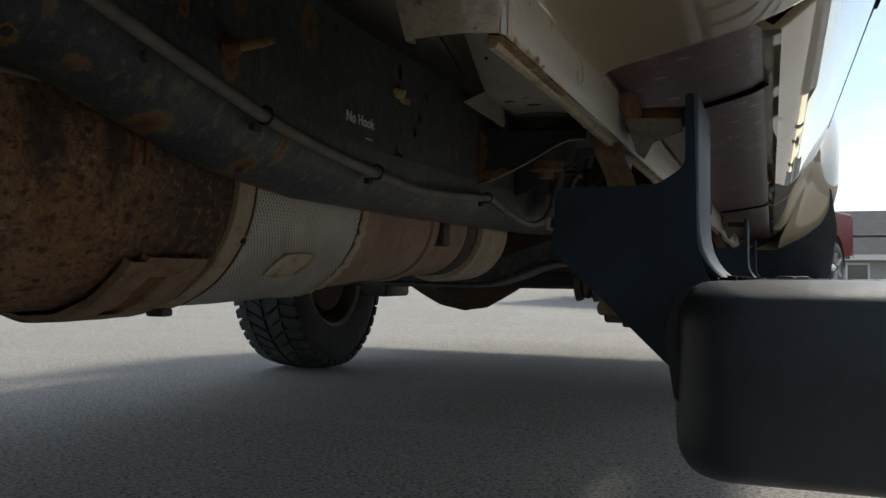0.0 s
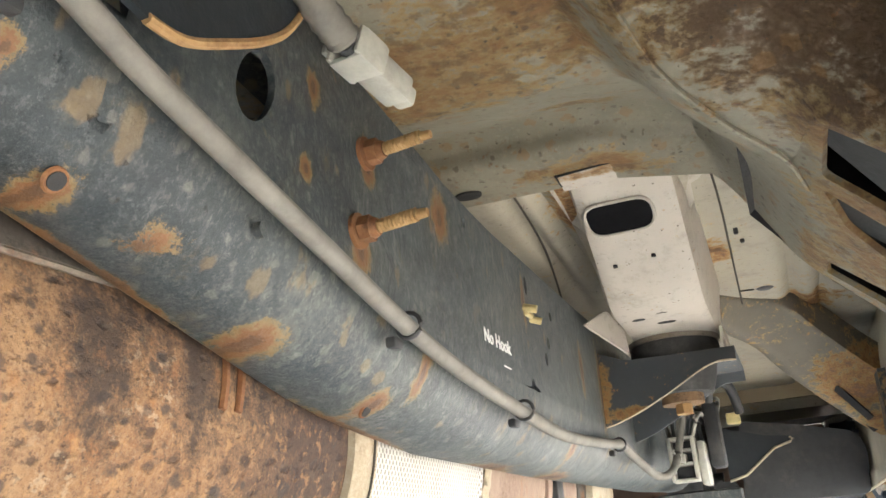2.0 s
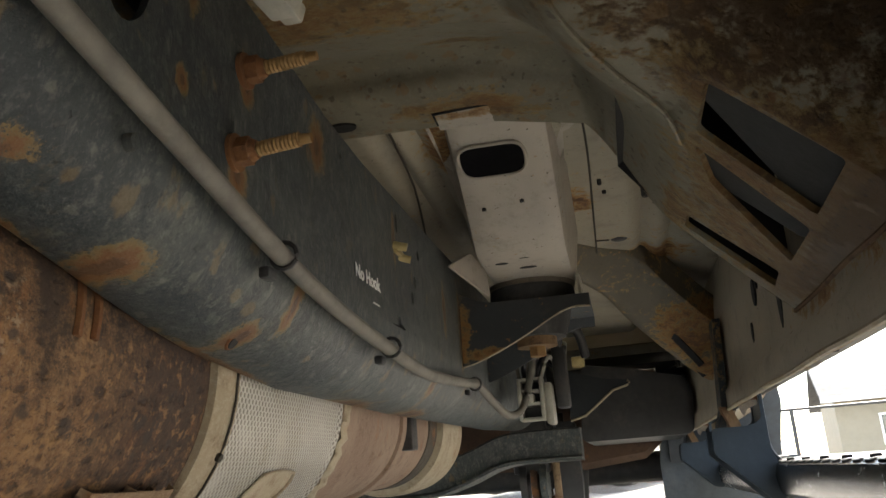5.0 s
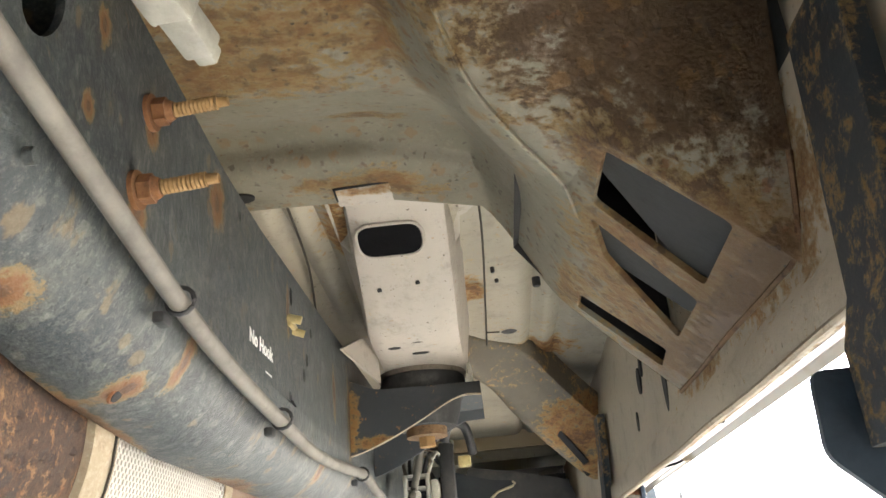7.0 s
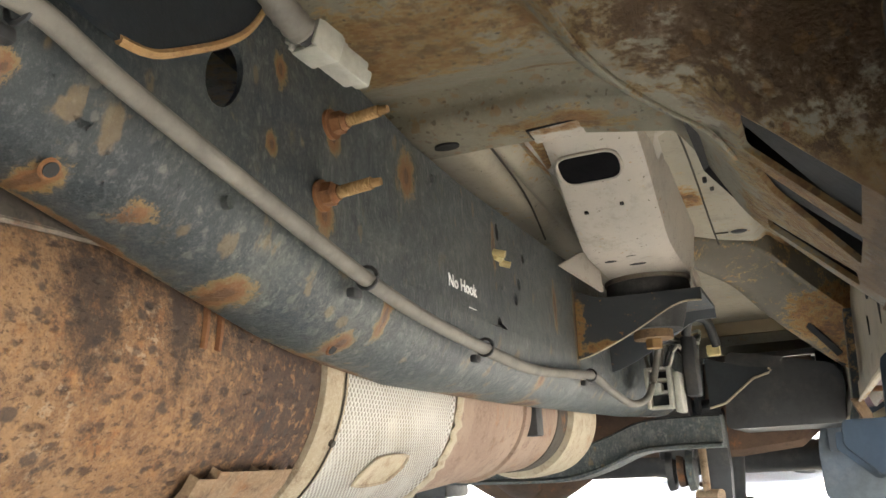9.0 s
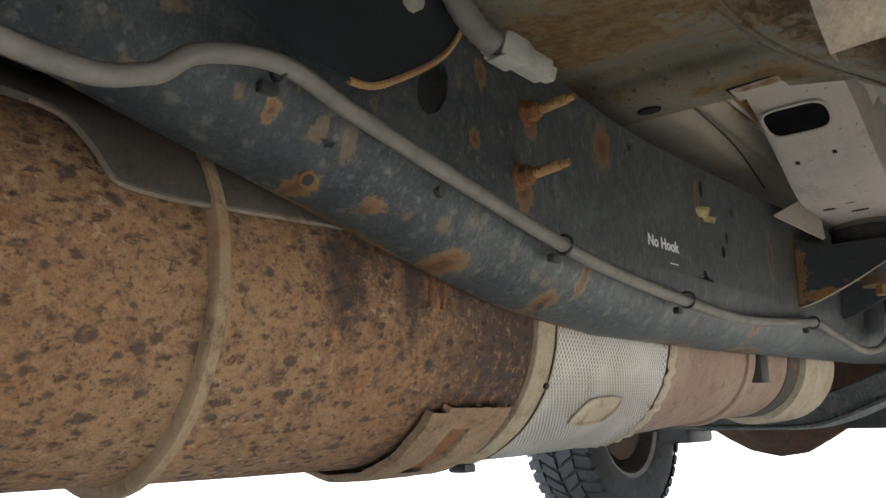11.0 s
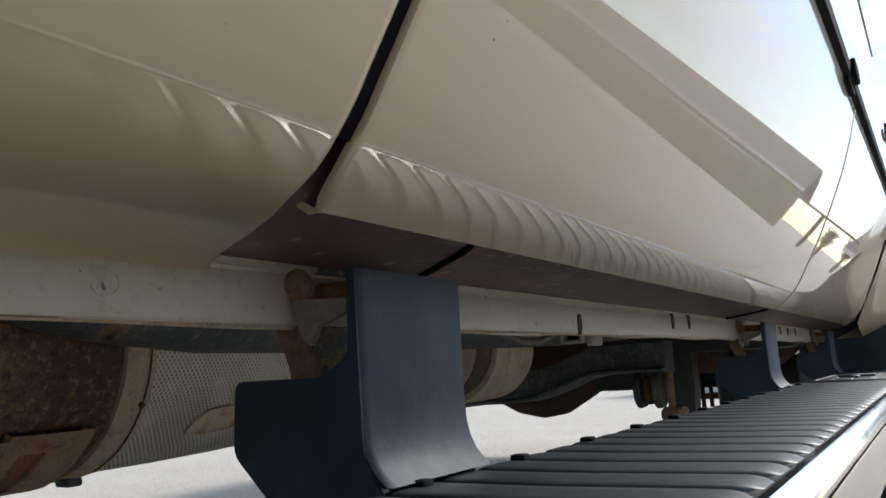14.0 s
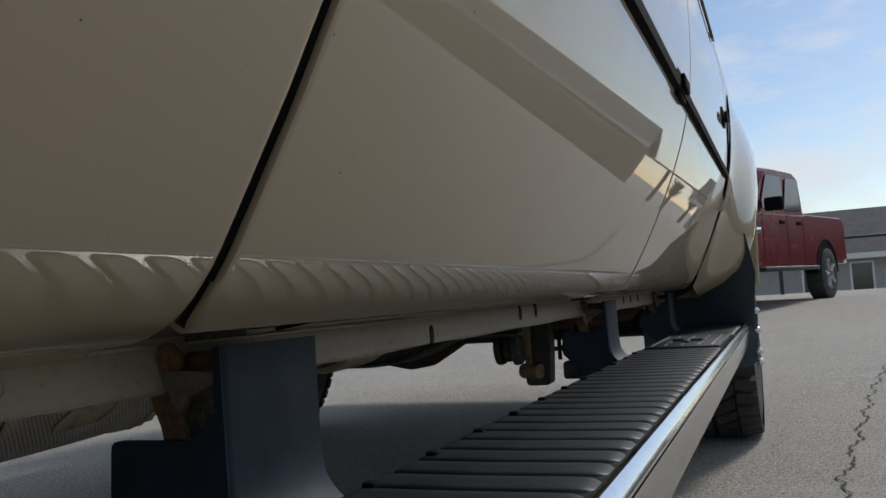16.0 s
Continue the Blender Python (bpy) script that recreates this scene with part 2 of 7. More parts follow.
def sheet_metal(name, base, alt, rust_lo, rust_amount=0.9, grime=(0.16, 0.14, 0.11), blotches=(), rough=0.62):
    """Primed or painted sheet; frayed rust grows out of a noise, thicker where stains lie."""
    s = Shade(name, base, rough)
    s.blend(s.ramp(s.noise(5, 5, 0.6), 0.4, 0.7), alt, 0.8)
    s.blend(s.ramp(s.noise(22, 7, 0.72), 0.50, 0.75), grime, 0.5)
    s.blend(s.ramp(s.noise(90, 6, 0.75), 0.54, 0.70), tuple(c * 0.6 for c in base), 0.5)
    r = s.math("ADD", s.math("MULTIPLY", s.noise(9, 9, 0.70), 0.50), s.math("SUBTRACT", s.math("MULTIPLY", s.noise(58, 9, 0.78), 0.90), 0.20))
    if blotches:
        total = None
        for x, y, z, rx, ry, rz in blotches:
            mp = s.n.new("ShaderNodeMapping")
            mp.inputs["Scale"].default_value = (1 / rx, 1 / ry, 1 / rz)
            mp.inputs["Location"].default_value = (-x / rx, -y / ry, -z / rz)
            s.l.new(s.tc.outputs["Object"], mp.inputs["Vector"])
            ln = s.n.new("ShaderNodeVectorMath")
            ln.operation = "LENGTH"
            s.l.new(mp.outputs["Vector"], ln.inputs[0])
            total = ln.outputs["Value"] if total is None else s.math("MINIMUM", total, ln.outputs["Value"])
        r = s.math("ADD", r, s.math("MULTIPLY", s.ramp(total, 1.45, 0.45), 0.21))
    s.blend(s.ramp(r, rust_lo - 0.03, rust_lo + 0.08), (0.44, 0.275, 0.085), rust_amount * 0.85)
    s.blend(s.ramp(r, rust_lo + 0.03, rust_lo + 0.14), (0.31, 0.135, 0.036), rust_amount * 0.9)
    s.blend(s.ramp(r, rust_lo + 0.10, rust_lo + 0.23), (0.115, 0.058, 0.026), rust_amount)
    s.blend(s.ramp(s.noise(75, 4, 0.6), 0.66, 0.71), (0.34, 0.17, 0.055), rust_amount * 0.8)
    s.blend(s.ramp(s.noise(170, 2, 0.5), 0.70, 0.74), (0.06, 0.045, 0.03), 0.8)
    s.bump(s.noise(160, 5, 0.7), 0.0006).bump(s.ramp(r, rust_lo, rust_lo + 0.2), 0.0014)
    return s.m


def sill_sheet():
    """Olive primer under the cab, dirty and blooming with rust in patches."""
    s = Shade("torque_box_sheet", (0.170, 0.157, 0.114), 0.55)
    s.blend(s.ramp(s.noise(6, 6, 0.65), 0.40, 0.68), (0.24, 0.22, 0.165), 0.8)
    s.blend(s.ramp(s.noise(30, 7, 0.72), 0.50, 0.72), (0.12, 0.108, 0.078), 0.6)
    s.blend(s.ramp(s.noise(140, 6, 0.75), 0.52, 0.70), (0.32, 0.30, 0.235), 0.35)
    def nearness(spots):
        total = None
        for x, y, z, rx, ry, rz in spots:
            mp = s.n.new("ShaderNodeMapping")
            mp.inputs["Scale"].default_value = (1 / rx, 1 / ry, 1 / rz)
            mp.inputs["Location"].default_value = (-x / rx, -y / ry, -z / rz)
            s.l.new(s.tc.outputs["Object"], mp.inputs["Vector"])
            ln = s.n.new("ShaderNodeVectorMath")
            ln.operation = "LENGTH"
            s.l.new(mp.outputs["Vector"], ln.inputs[0])
            total = ln.outputs["Value"] if total is None else s.math("MINIMUM", total, ln.outputs["Value"])
        return s.ramp(total, 1.45, 0.35)

    grain = s.math("ADD", s.math("MULTIPLY", s.noise(17, 9, 0.72), 0.5), s.math("MULTIPLY", s.noise(62, 9, 0.78, (1, 1.6, 1)), 0.5))
    bloom = nearness([(-0.03, 0.68, 0.71, 0.17, 0.16, 0.15), (-0.36, 0.80, 0.787, 0.20, 0.085, 0.04), (-0.24, 0.76, 0.787, 0.07, 0.09, 0.03), (-0.29, 1.09, 0.812, 0.085, 0.035, 0.03),
                      (-0.02, 0.86, 0.60, 0.05, 0.14, 0.05), (-0.02, 1.06, 0.60, 0.06, 0.10, 0.06), (-0.086, 1.08, 0.67, 0.025, 0.07, 0.025), (-0.09, 0.80, 0.67, 0.045, 0.07, 0.04), (-0.27, 0.985, 0.835, 0.06, 0.02, 0.02), (-0.05, 0.93, 0.63, 0.075, 0.22, 0.075), (-0.13, 0.66, 0.74, 0.12, 0.13, 0.10), (0.0, 0.83, 0.578, 0.03, 0.10, 0.03)])
    # Dark rust on the front face, deepened in colour for the shade there.
    crust = nearness([(-0.02, 0.66, 0.73, 0.19, 0.17, 0.16), (0.005, 0.90, 0.575, 0.02, 0.20, 0.02)])
    r = s.math("ADD", grain, s.math("MULTIPLY", bloom, 0.17))
    d = s.math("ADD", grain, s.math("MULTIPLY", crust, 0.33))
    s.blend(s.ramp(r, 0.58, 0.64), (0.29, 0.19, 0.065), 0.8)
    s.blend(s.ramp(r, 0.635, 0.72), (0.20, 0.092, 0.027), 0.85)
    s.blend(s.ramp(s.math("ADD", s.noise(33, 9, 0.75), s.math("MULTIPLY", bloom, 0.12)), 0.60, 0.70), (0.105, 0.055, 0.022), 0.7)
    s.blend(s.ramp(d, 0.62, 0.72), (0.080, 0.045, 0.019), 0.92)
    s.blend(s.ramp(s.noise(210, 4, 0.7), 0.56, 0.68), (0.19, 0.115, 0.05), 0.25)
    s.blotches([(0.0, 0.83, 0.578, 0.035, 0.11, 0.04), (-0.005, 1.05, 0.585, 0.03, 0.12, 0.03)], (0.19, 0.105, 0.038), 0.6, 0.6)
    s.blend(s.ramp(s.noise(95, 6, 0.7, (1, 2.2, 1)), 0.60, 0.70), (0.29, 0.195, 0.075), 0.35)
    s.blend(s.ramp(s.noise(60, 4, 0.6), 0.64, 0.69), (0.16, 0.075, 0.026), 0.8)
    s.blend(s.spots(52, 0.40, 0.10, (1, 1, 1), 0.5), (0.21, 0.115, 0.038), 0.55)
    s.blend(s.spots(95, 0.30, 0.08, (1, 1, 1), 0.4), (0.055, 0.035, 0.020), 0.6)
    s.blend(s.ramp(s.noise(150, 2, 0.5), 0.70, 0.74), (0.04, 0.03, 0.02), 0.8)
    s.bump(s.noise(160, 5, 0.7), 0.0006).bump(s.ramp(r, 0.58, 0.78), 0.0016)
    return s.m


def corner_paint():
    """Paint and primer behind the wheel opening, dulled by thrown road dirt and painted-in shade, chipped by stones."""
    s = Shade("chipped_corner_paint", (0.37, 0.300, 0.210), 0.45, 0.1, 0.7)
    s.blend(s.ramp(s.noise(6, 6, 0.7), 0.45, 0.8), (0.36, 0.31, 0.24), 0.3)
    s.blend(s.ramp(s.noise(24, 7, 0.72), 0.52, 0.74), (0.25, 0.20, 0.14), 0.35)
    # Dark patches by the fender: dirt, plus the corner's shade in colour.
    s.blotches([(0.07, 0.295, 0.62, 0.17, 0.052, 0.14), (-0.02, 0.325, 0.58, 0.07, 0.044, 0.075)], (0.045, 0.040, 0.030), 0.88, 0.9)
    s.blend(s.ramp(s.noise(120, 3, 0.55), 0.66, 0.70), (0.05, 0.055, 0.06), 0.85)
    s.blend(s.spots(60, 0.17, 0.04, (1, 1, 1), 0.3), (0.04, 0.045, 0.05), 0.9)
    s.rough_from(s.noise(20), 0.35, 0.6)
    s.bump(s.noise(160, 5, 0.7), 0.0004)
    return s.m


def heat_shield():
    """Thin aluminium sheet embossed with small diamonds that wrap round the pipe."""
    s = Shade("embossed_heat_shield", (0.55, 0.525, 0.475), 0.42, 0.3)
    s.blend(s.ramp(s.noise(11, 6, 0.7), 0.45, 0.75), (0.43, 0.375, 0.28), 0.6)
    s.blend(s.ramp(s.noise(38, 8, 0.75), 0.55, 0.72), (0.30, 0.205, 0.10), 0.7)
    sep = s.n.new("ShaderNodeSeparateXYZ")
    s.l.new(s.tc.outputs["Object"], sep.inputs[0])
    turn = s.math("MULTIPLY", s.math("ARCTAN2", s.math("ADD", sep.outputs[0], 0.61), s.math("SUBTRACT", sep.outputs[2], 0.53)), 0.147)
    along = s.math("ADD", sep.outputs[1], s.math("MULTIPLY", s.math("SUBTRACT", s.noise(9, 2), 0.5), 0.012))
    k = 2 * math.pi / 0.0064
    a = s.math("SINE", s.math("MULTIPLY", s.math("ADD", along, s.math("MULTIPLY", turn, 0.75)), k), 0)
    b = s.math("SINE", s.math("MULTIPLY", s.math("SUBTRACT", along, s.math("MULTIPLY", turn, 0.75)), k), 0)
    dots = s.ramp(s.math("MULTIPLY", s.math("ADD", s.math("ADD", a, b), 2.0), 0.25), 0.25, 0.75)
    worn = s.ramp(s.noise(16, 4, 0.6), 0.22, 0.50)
    # Shade of the pressed grooves painted into the colour, for more contrast.
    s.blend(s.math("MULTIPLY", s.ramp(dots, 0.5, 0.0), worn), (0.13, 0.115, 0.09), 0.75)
    s.bump(s.math("MULTIPLY", dots, worn), 0.0013)
    s.bump(s.noise(26, 4), 0.003)
    return s.m


def car_paint(name, base, dust=(0.36, 0.31, 0.24), amount=0.2, coat=1.0):
    s = Shade(name, base, 0.5, 0.1, coat, 0.3)
    s.b.inputs["Coat Roughness"].default_value = 0.012
    s.b.inputs["Coat IOR"].default_value = 1.5
    s.blend(s.ramp(s.noise(900, 2), 0.5, 0.8), tuple(min(1, c * 1.25) for c in base), 0.22)
    s.blend(s.ramp(s.noise(6, 6, 0.7), 0.45, 0.8), dust, amount)
    s.blend(s.ramp(s.noise(150, 2, 0.5), 0.765, 0.785), (0.03, 0.028, 0.025), 0.8)
    s.rough_from(s.noise(12, 5), 0.42, 0.58)
    return s.m


def plain(name, base, rough, metal=0.0, var=0.35, scale=30, bump=0.0006, dust=None, spec=0.5):
    s = Shade(name, base, rough, metal, spec=spec)
    s.blend(s.ramp(s.noise(scale, 6, 0.7), 0.35, 0.75), tuple(c * (1 - var) for c in base), 1.0)
    if dust:
        s.blend(s.ramp(s.noise(scale * 0.35, 7, 0.75), 0.48, 0.75), dust, 0.5)
    s.rough_from(s.noise(scale * 1.5), max(0.02, rough - 0.1), min(1, rough + 0.1))
    if bump:
        s.bump(s.noise(scale * 6, 5, 0.7), bump)
    return s.m


def scuffed_plum():
    """Dull plum undercoat, scraped pale in long streaks and dotted with chips."""
    s = Shade("scuffed_plum_rocker", (0.125, 0.058, 0.064), 0.42)
    s.blend(s.ramp(s.noise(7, 6, 0.7), 0.42, 0.70), (0.080, 0.040, 0.048), 0.8)
    patch = s.ramp(s.noise(9, 5, 0.7, (1, 0.6, 1)), 0.46, 0.62)
    scrape = s.ramp(s.noise(70, 7, 0.75, (1.6, 0.35, 1)), 0.50, 0.64)
    s.blend(s.math("MULTIPLY", scrape, patch), (0.36, 0.29, 0.27), 0.75)
    s.blend(s.ramp(s.noise(150, 4, 0.7, (1, 0.5, 1)), 0.60, 0.68), (0.30, 0.23, 0.21), 0.5)
    s.blend(s.spots(60, 0.22, 0.06), (0.40, 0.35, 0.32), 0.6)
    s.blend(s.ramp(s.noise(40, 6, 0.75), 0.58, 0.70), (0.045, 0.028, 0.030), 0.6)
    s.bump(s.noise(120, 5, 0.7), 0.0005)
    return s.m


def asphalt():
    s = Shade("asphalt", (0.33, 0.302, 0.258), 0.92)
    s.blend(s.ramp(s.noise(0.7, 6, 0.6), 0.35, 0.7), (0.385, 0.352, 0.300), 0.8)
    grit = s.noise(110, 4, 0.75)
    s.blend(s.ramp(grit, 0.50, 0.62), (0.64, 0.61, 0.55), 0.85)
    s.blend(s.ramp(s.noise(95, 3, 0.7), 0.54, 0.64), (0.06, 0.058, 0.055), 0.85)
    s.blend(s.ramp(s.noise(12, 6, 0.7), 0.6, 0.8), (0.20, 0.19, 0.175), 0.4)
    s.blend(s.ramp(s.noise(3, 4, 0.6, (0.15, 1, 1)), 0.55, 0.7), (0.42, 0.40, 0.365), 0.5)
    s.blend(s.spots(75, 0.42, 0.1), (0.075, 0.072, 0.068), 0.6)
    s.blend(s.spots(120, 0.42, 0.1), (0.62, 0.60, 0.55), 0.55)
    s.bump(grit, 0.006)
    return s.m


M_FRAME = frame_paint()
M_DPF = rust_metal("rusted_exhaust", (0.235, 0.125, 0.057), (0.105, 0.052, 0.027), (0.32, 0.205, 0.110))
M_PIPE = rust_metal("rusted_pipe", (0.255, 0.170, 0.125), (0.14, 0.085, 0.058), (0.36, 0.265, 0.20), False)
M_RUST = rust_metal("deep_rust", (0.15, 0.06, 0.025), (0.06, 0.026, 0.015), (0.26, 0.125, 0.05), False)
M_STRAP = rust_metal("stained_strap", (0.36, 0.295, 0.205), (0.19, 0.125, 0.075), (0.50, 0.44, 0.33), False)
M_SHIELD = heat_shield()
M_SHROUD = rust_metal("dusty_shroud", (0.135, 0.108, 0.082), (0.06, 0.045, 0.034), (0.20, 0.172, 0.135), False)
M_NEARBLACK = rust_metal("near_black_sheet", (0.050, 0.042, 0.034), (0.022, 0.018, 0.015), (0.085, 0.072, 0.056), False)
M_RUSTSTRUT = rust_metal("rusted_strut", (0.13, 0.075, 0.038), (0.05, 0.028, 0.016), (0.27, 0.165, 0.085), False)
M_AXLE = rust_metal("dark_axle_rust", (0.060, 0.034, 0.022), (0.028, 0.017, 0.012), (0.11, 0.065, 0.04), False)
M_STAIN_STRAP = rust_metal("rusted_bracket", (0.21, 0.135, 0.078), (0.065, 0.034, 0.019), (0.36, 0.265, 0.165), False)
M_THREAD = rust_metal("orange_thread", (0.27, 0.15, 0.06), (0.15, 0.065, 0.025), (0.36, 0.23, 0.10), False)
M_FLOOR = sheet_metal("cab_floor_primer", (0.38, 0.342, 0.265), (0.30, 0.272, 0.212), 0.60, 0.9, blotches=[(-0.20, 1.42, 0.79, 0.03, 0.05, 0.05), (-0.34, 1.2, 0.81, 0.03, 0.10, 0.05), (-0.10, 1.75, 0.78, 0.1, 0.05, 0.05)])
M_STAND = sheet_metal("grey_primer", (0.46, 0.415, 0.355), (0.39, 0.355, 0.31), 0.64, 0.7, blotches=[(-0.27, 1.10, 0.81, 0.08, 0.012, 0.02), (-0.27, 1.59, 0.70, 0.08, 0.012, 0.02)])
M_SILL = sill_sheet()
M_ROCKER = sheet_metal("rocker_sheet", (0.46, 0.405, 0.31), (0.39, 0.345, 0.27), 0.63, 0.8,
                       blotches=[(0.012, 0.84, 0.60, 0.02, 0.16, 0.06), (0.012, 1.06, 0.575, 0.02, 0.10, 0.03), (0.0, 0.40, 0.505, 0.03, 0.07, 0.012), (0.0, 0.9, 0.503, 0.03, 0.35, 0.008), (0.045, 1.1, 0.655, 0.03, 0.35, 0.025), (0.0, 1.6, 0.503, 0.03, 0.4, 0.008), (0.045, 1.9, 0.64, 0.03, 0.35, 0.04)])
M_CORNER = corner_paint()
M_FLANGE = sheet_metal("painted_flange", (0.37, 0.325, 0.245), (0.31, 0.272, 0.205), 0.66, 0.85, (0.30, 0.26, 0.19), blotches=[(0.006, 0.39, 0.505, 0.03, 0.05, 0.006), (0.006, 0.62, 0.518, 0.03, 0.012, 0.015), (0.006, 1.5, 0.502, 0.03, 1.2, 0.006)], rough=0.45)
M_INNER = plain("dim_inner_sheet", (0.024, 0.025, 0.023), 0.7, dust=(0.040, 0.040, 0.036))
M_RUSTBLACK = sheet_metal("rusty_black_bar", (0.028, 0.036, 0.042), (0.02, 0.026, 0.03), 0.53, 0.75, (0.05, 0.04, 0.03))
M_MOUNT = sheet_metal("mount_black", (0.050, 0.056, 0.060), (0.036, 0.042, 0.046), 0.62, 0.8, (0.10, 0.092, 0.078), blotches=[(-0.376, 1.45, 0.63, 0.012, 0.03, 0.06), (-0.34, 1.45, 0.597, 0.05, 0.03, 0.010)])
M_RIG = sheet_metal("outrigger_sheet", (0.125, 0.108, 0.078), (0.09, 0.078, 0.056), 0.56, 0.9, blotches=[(-0.02, 1.87, 0.67, 0.07, 0.10, 0.06), (0.0, 1.99, 0.60, 0.05, 0.05, 0.04)])
M_SEAMLINE = plain("dark_seam", (0.06, 0.052, 0.04), 0.8)
M_SPLASH = plain("black_splash_sheet", (0.013, 0.018, 0.022), 0.5, dust=(0.035, 0.04, 0.042))
# Near-black, for the unlit depth of holes and cavities.
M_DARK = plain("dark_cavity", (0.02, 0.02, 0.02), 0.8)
M_BLACK = plain("black_chassis", (0.035, 0.036, 0.037), 0.55, dust=(0.12, 0.10, 0.08))
M_HOSE = plain("dusty_corrugated_hose", (0.175, 0.163, 0.138), 0.75, dust=(0.265, 0.247, 0.207))
M_CONN = plain("grey_connector", (0.44, 0.43, 0.37), 0.55, dust=(0.25, 0.21, 0.15))
M_BRASS = plain("yellow_clip", (0.62, 0.5, 0.24), 0.4)
M_WHITE = plain("white_stencil", (0.85, 0.85, 0.82), 0.7, var=0.1)
M_TAN = car_paint("tan_metallic_paint", (0.355, 0.277, 0.178), dust=(0.33, 0.275, 0.20))
M_PLUM = scuffed_plum()
M_SEAL = plain("black_rubber_seal", (0.006, 0.006, 0.007), 0.9, spec=0.1)
M_STEP = plain("step_plastic", (0.015, 0.021, 0.027), 0.42, dust=(0.026, 0.035, 0.042), bump=0.0002, spec=0.40)
M_DECK = plain("smooth_step_plastic", (0.016, 0.021, 0.026), 0.24, dust=(0.028, 0.036, 0.042), bump=0.0001, spec=1.0)
M_CAP = plain("step_end_plastic", (0.026, 0.036, 0.046), 0.48, dust=(0.045, 0.056, 0.066), bump=0.00025)
M_BRKT = plain("slate_powder_coat", (0.017, 0.029, 0.042), 0.62, dust=(0.040, 0.058, 0.076), scale=20, bump=0.0003, spec=0.35)
M_CHROME = plain("chrome_trim", (0.78, 0.79, 0.8), 0.12, 1.0, 0.1, bump=0)
M_SKIRT = plain("polished_skirt", (0.50, 0.485, 0.46), 0.12, 1.0, 0.12, scale=14, bump=0)
M_ALU = plain("brushed_step_skirt", (0.42, 0.41, 0.39), 0.38, 0.7, 0.3, dust=(0.3, 0.27, 0.22), bump=0.0002)
M_TYRE = plain("tyre_rubber", (0.036, 0.036, 0.035), 0.8, dust=(0.15, 0.143, 0.13), bump=0.001)
M_RIM = plain("wheel_rim", (0.42, 0.41, 0.39), 0.4, 0.7, dust=(0.2, 0.16, 0.11))
M_MUD = plain("mud_flap_plastic", (0.055, 0.075, 0.095), 0.5, dust=(0.12, 0.13, 0.14))
M_ASPHALT = asphalt()
M_TAR = plain("tar_crack", (0.03, 0.03, 0.03), 0.9)
M_RED = plain("red_truck_paint", (0.165, 0.003, 0.008), 0.24, 0.0, 0.2, scale=5, bump=0, spec=0.3)
M_GLASS = plain("tinted_glass", (0.02, 0.025, 0.028), 0.05, 0.0, 0.1, bump=0, spec=0.8)
M_ROOF = plain("asphalt_shingle", (0.085, 0.085, 0.09), 0.9, scale=3, bump=0.01)
M_CREAM = plain("cream_siding", (0.26, 0.225, 0.165), 0.8, scale=2, bump=0.004, var=0.12)
M_WALL = plain("beige_siding", (0.21, 0.175, 0.125), 0.8, scale=2, bump=0.004, var=0.15)
M_GREYWALL = plain("grey_siding", (0.36, 0.35, 0.33), 0.8, scale=2, bump=0.004, var=0.15)
M_TRIM = plain("white_trim", (0.72, 0.71, 0.68), 0.6, var=0.1, bump=0)
M_IRON = plain("black_iron", (0.02, 0.02, 0.02), 0.5, bump=0)
M_BARK = plain("bare_twigs", (0.15, 0.11, 0.085), 0.9, scale=10)


# ---- mesh helpers ----
def part(name, bm, material, parent=None, label="", smooth=40):
    """Links a bmesh as one mesh object, under a thing or a part."""
    bmesh.ops.recalc_face_normals(bm, faces=bm.faces)
    if smooth:
        lim = radians(smooth)
        for f in bm.faces:
            f.smooth = True
        for e in bm.edges:
            if len(e.link_faces) == 2 and e.calc_face_angle(0) > lim:
                e.smooth = False
    me = bpy.data.meshes.new(name)
    bm.to_mesh(me)
    bm.free()
    me.materials.append(material)
    ob = new(name, me)
    if parent is not None:
        ob.parent = parent
    if label:
        ob["label"] = label
    return ob


def empty(name, parent=None):
    ob = new(name)
    ob.empty_display_size = 0.05
    ob.parent = parent
    return ob


def box(bm, x0, x1, y0, y1, z0, z1, bevel=0.0):
    made = bmesh.ops.create_cube(bm, size=1)["verts"]
    bmesh.ops.scale(bm, vec=(x1 - x0, y1 - y0, z1 - z0), verts=made)
    bmesh.ops.translate(bm, vec=((x0 + x1) / 2, (y0 + y1) / 2, (z0 + z1) / 2), verts=made)
    if bevel:
        edges = list({e for v in made for e in v.link_edges})
        bmesh.ops.bevel(bm, geom=edges, offset=bevel, segments=2, affect="EDGES", profile=0.5)
    return bm


def loft(bm, rings, closed=True, caps=True):
    """Skins a row of rings of the same count."""
    vs = [[bm.verts.new(p) for p in ring] for ring in rings]
    n = len(vs[0])
    for a, b in zip(vs, vs[1:]):
        for i in range(n if closed else n - 1):
            j = (i + 1) % n
            bm.faces.new((a[i], a[j], b[j], b[i]))
    if closed and caps:
        bm.faces.new(vs[0])
        bm.faces.new(list(reversed(vs[-1])))
    return bm


def ring_about(p, axis, r, n=16, start=0.0, flat=1.0):
    axis = Vector(axis).normalized()
    up = Vector((0, 0, 1)) if abs(axis.z) < 0.9 else Vector((1, 0, 0))
    u = axis.cross(up).normalized()
    v = u.cross(axis).normalized()
    return [Vector(p) + r * (math.cos(start + 2 * math.pi * i / n) * u + flat * math.sin(start + 2 * math.pi * i / n) * v) for i in range(n)]


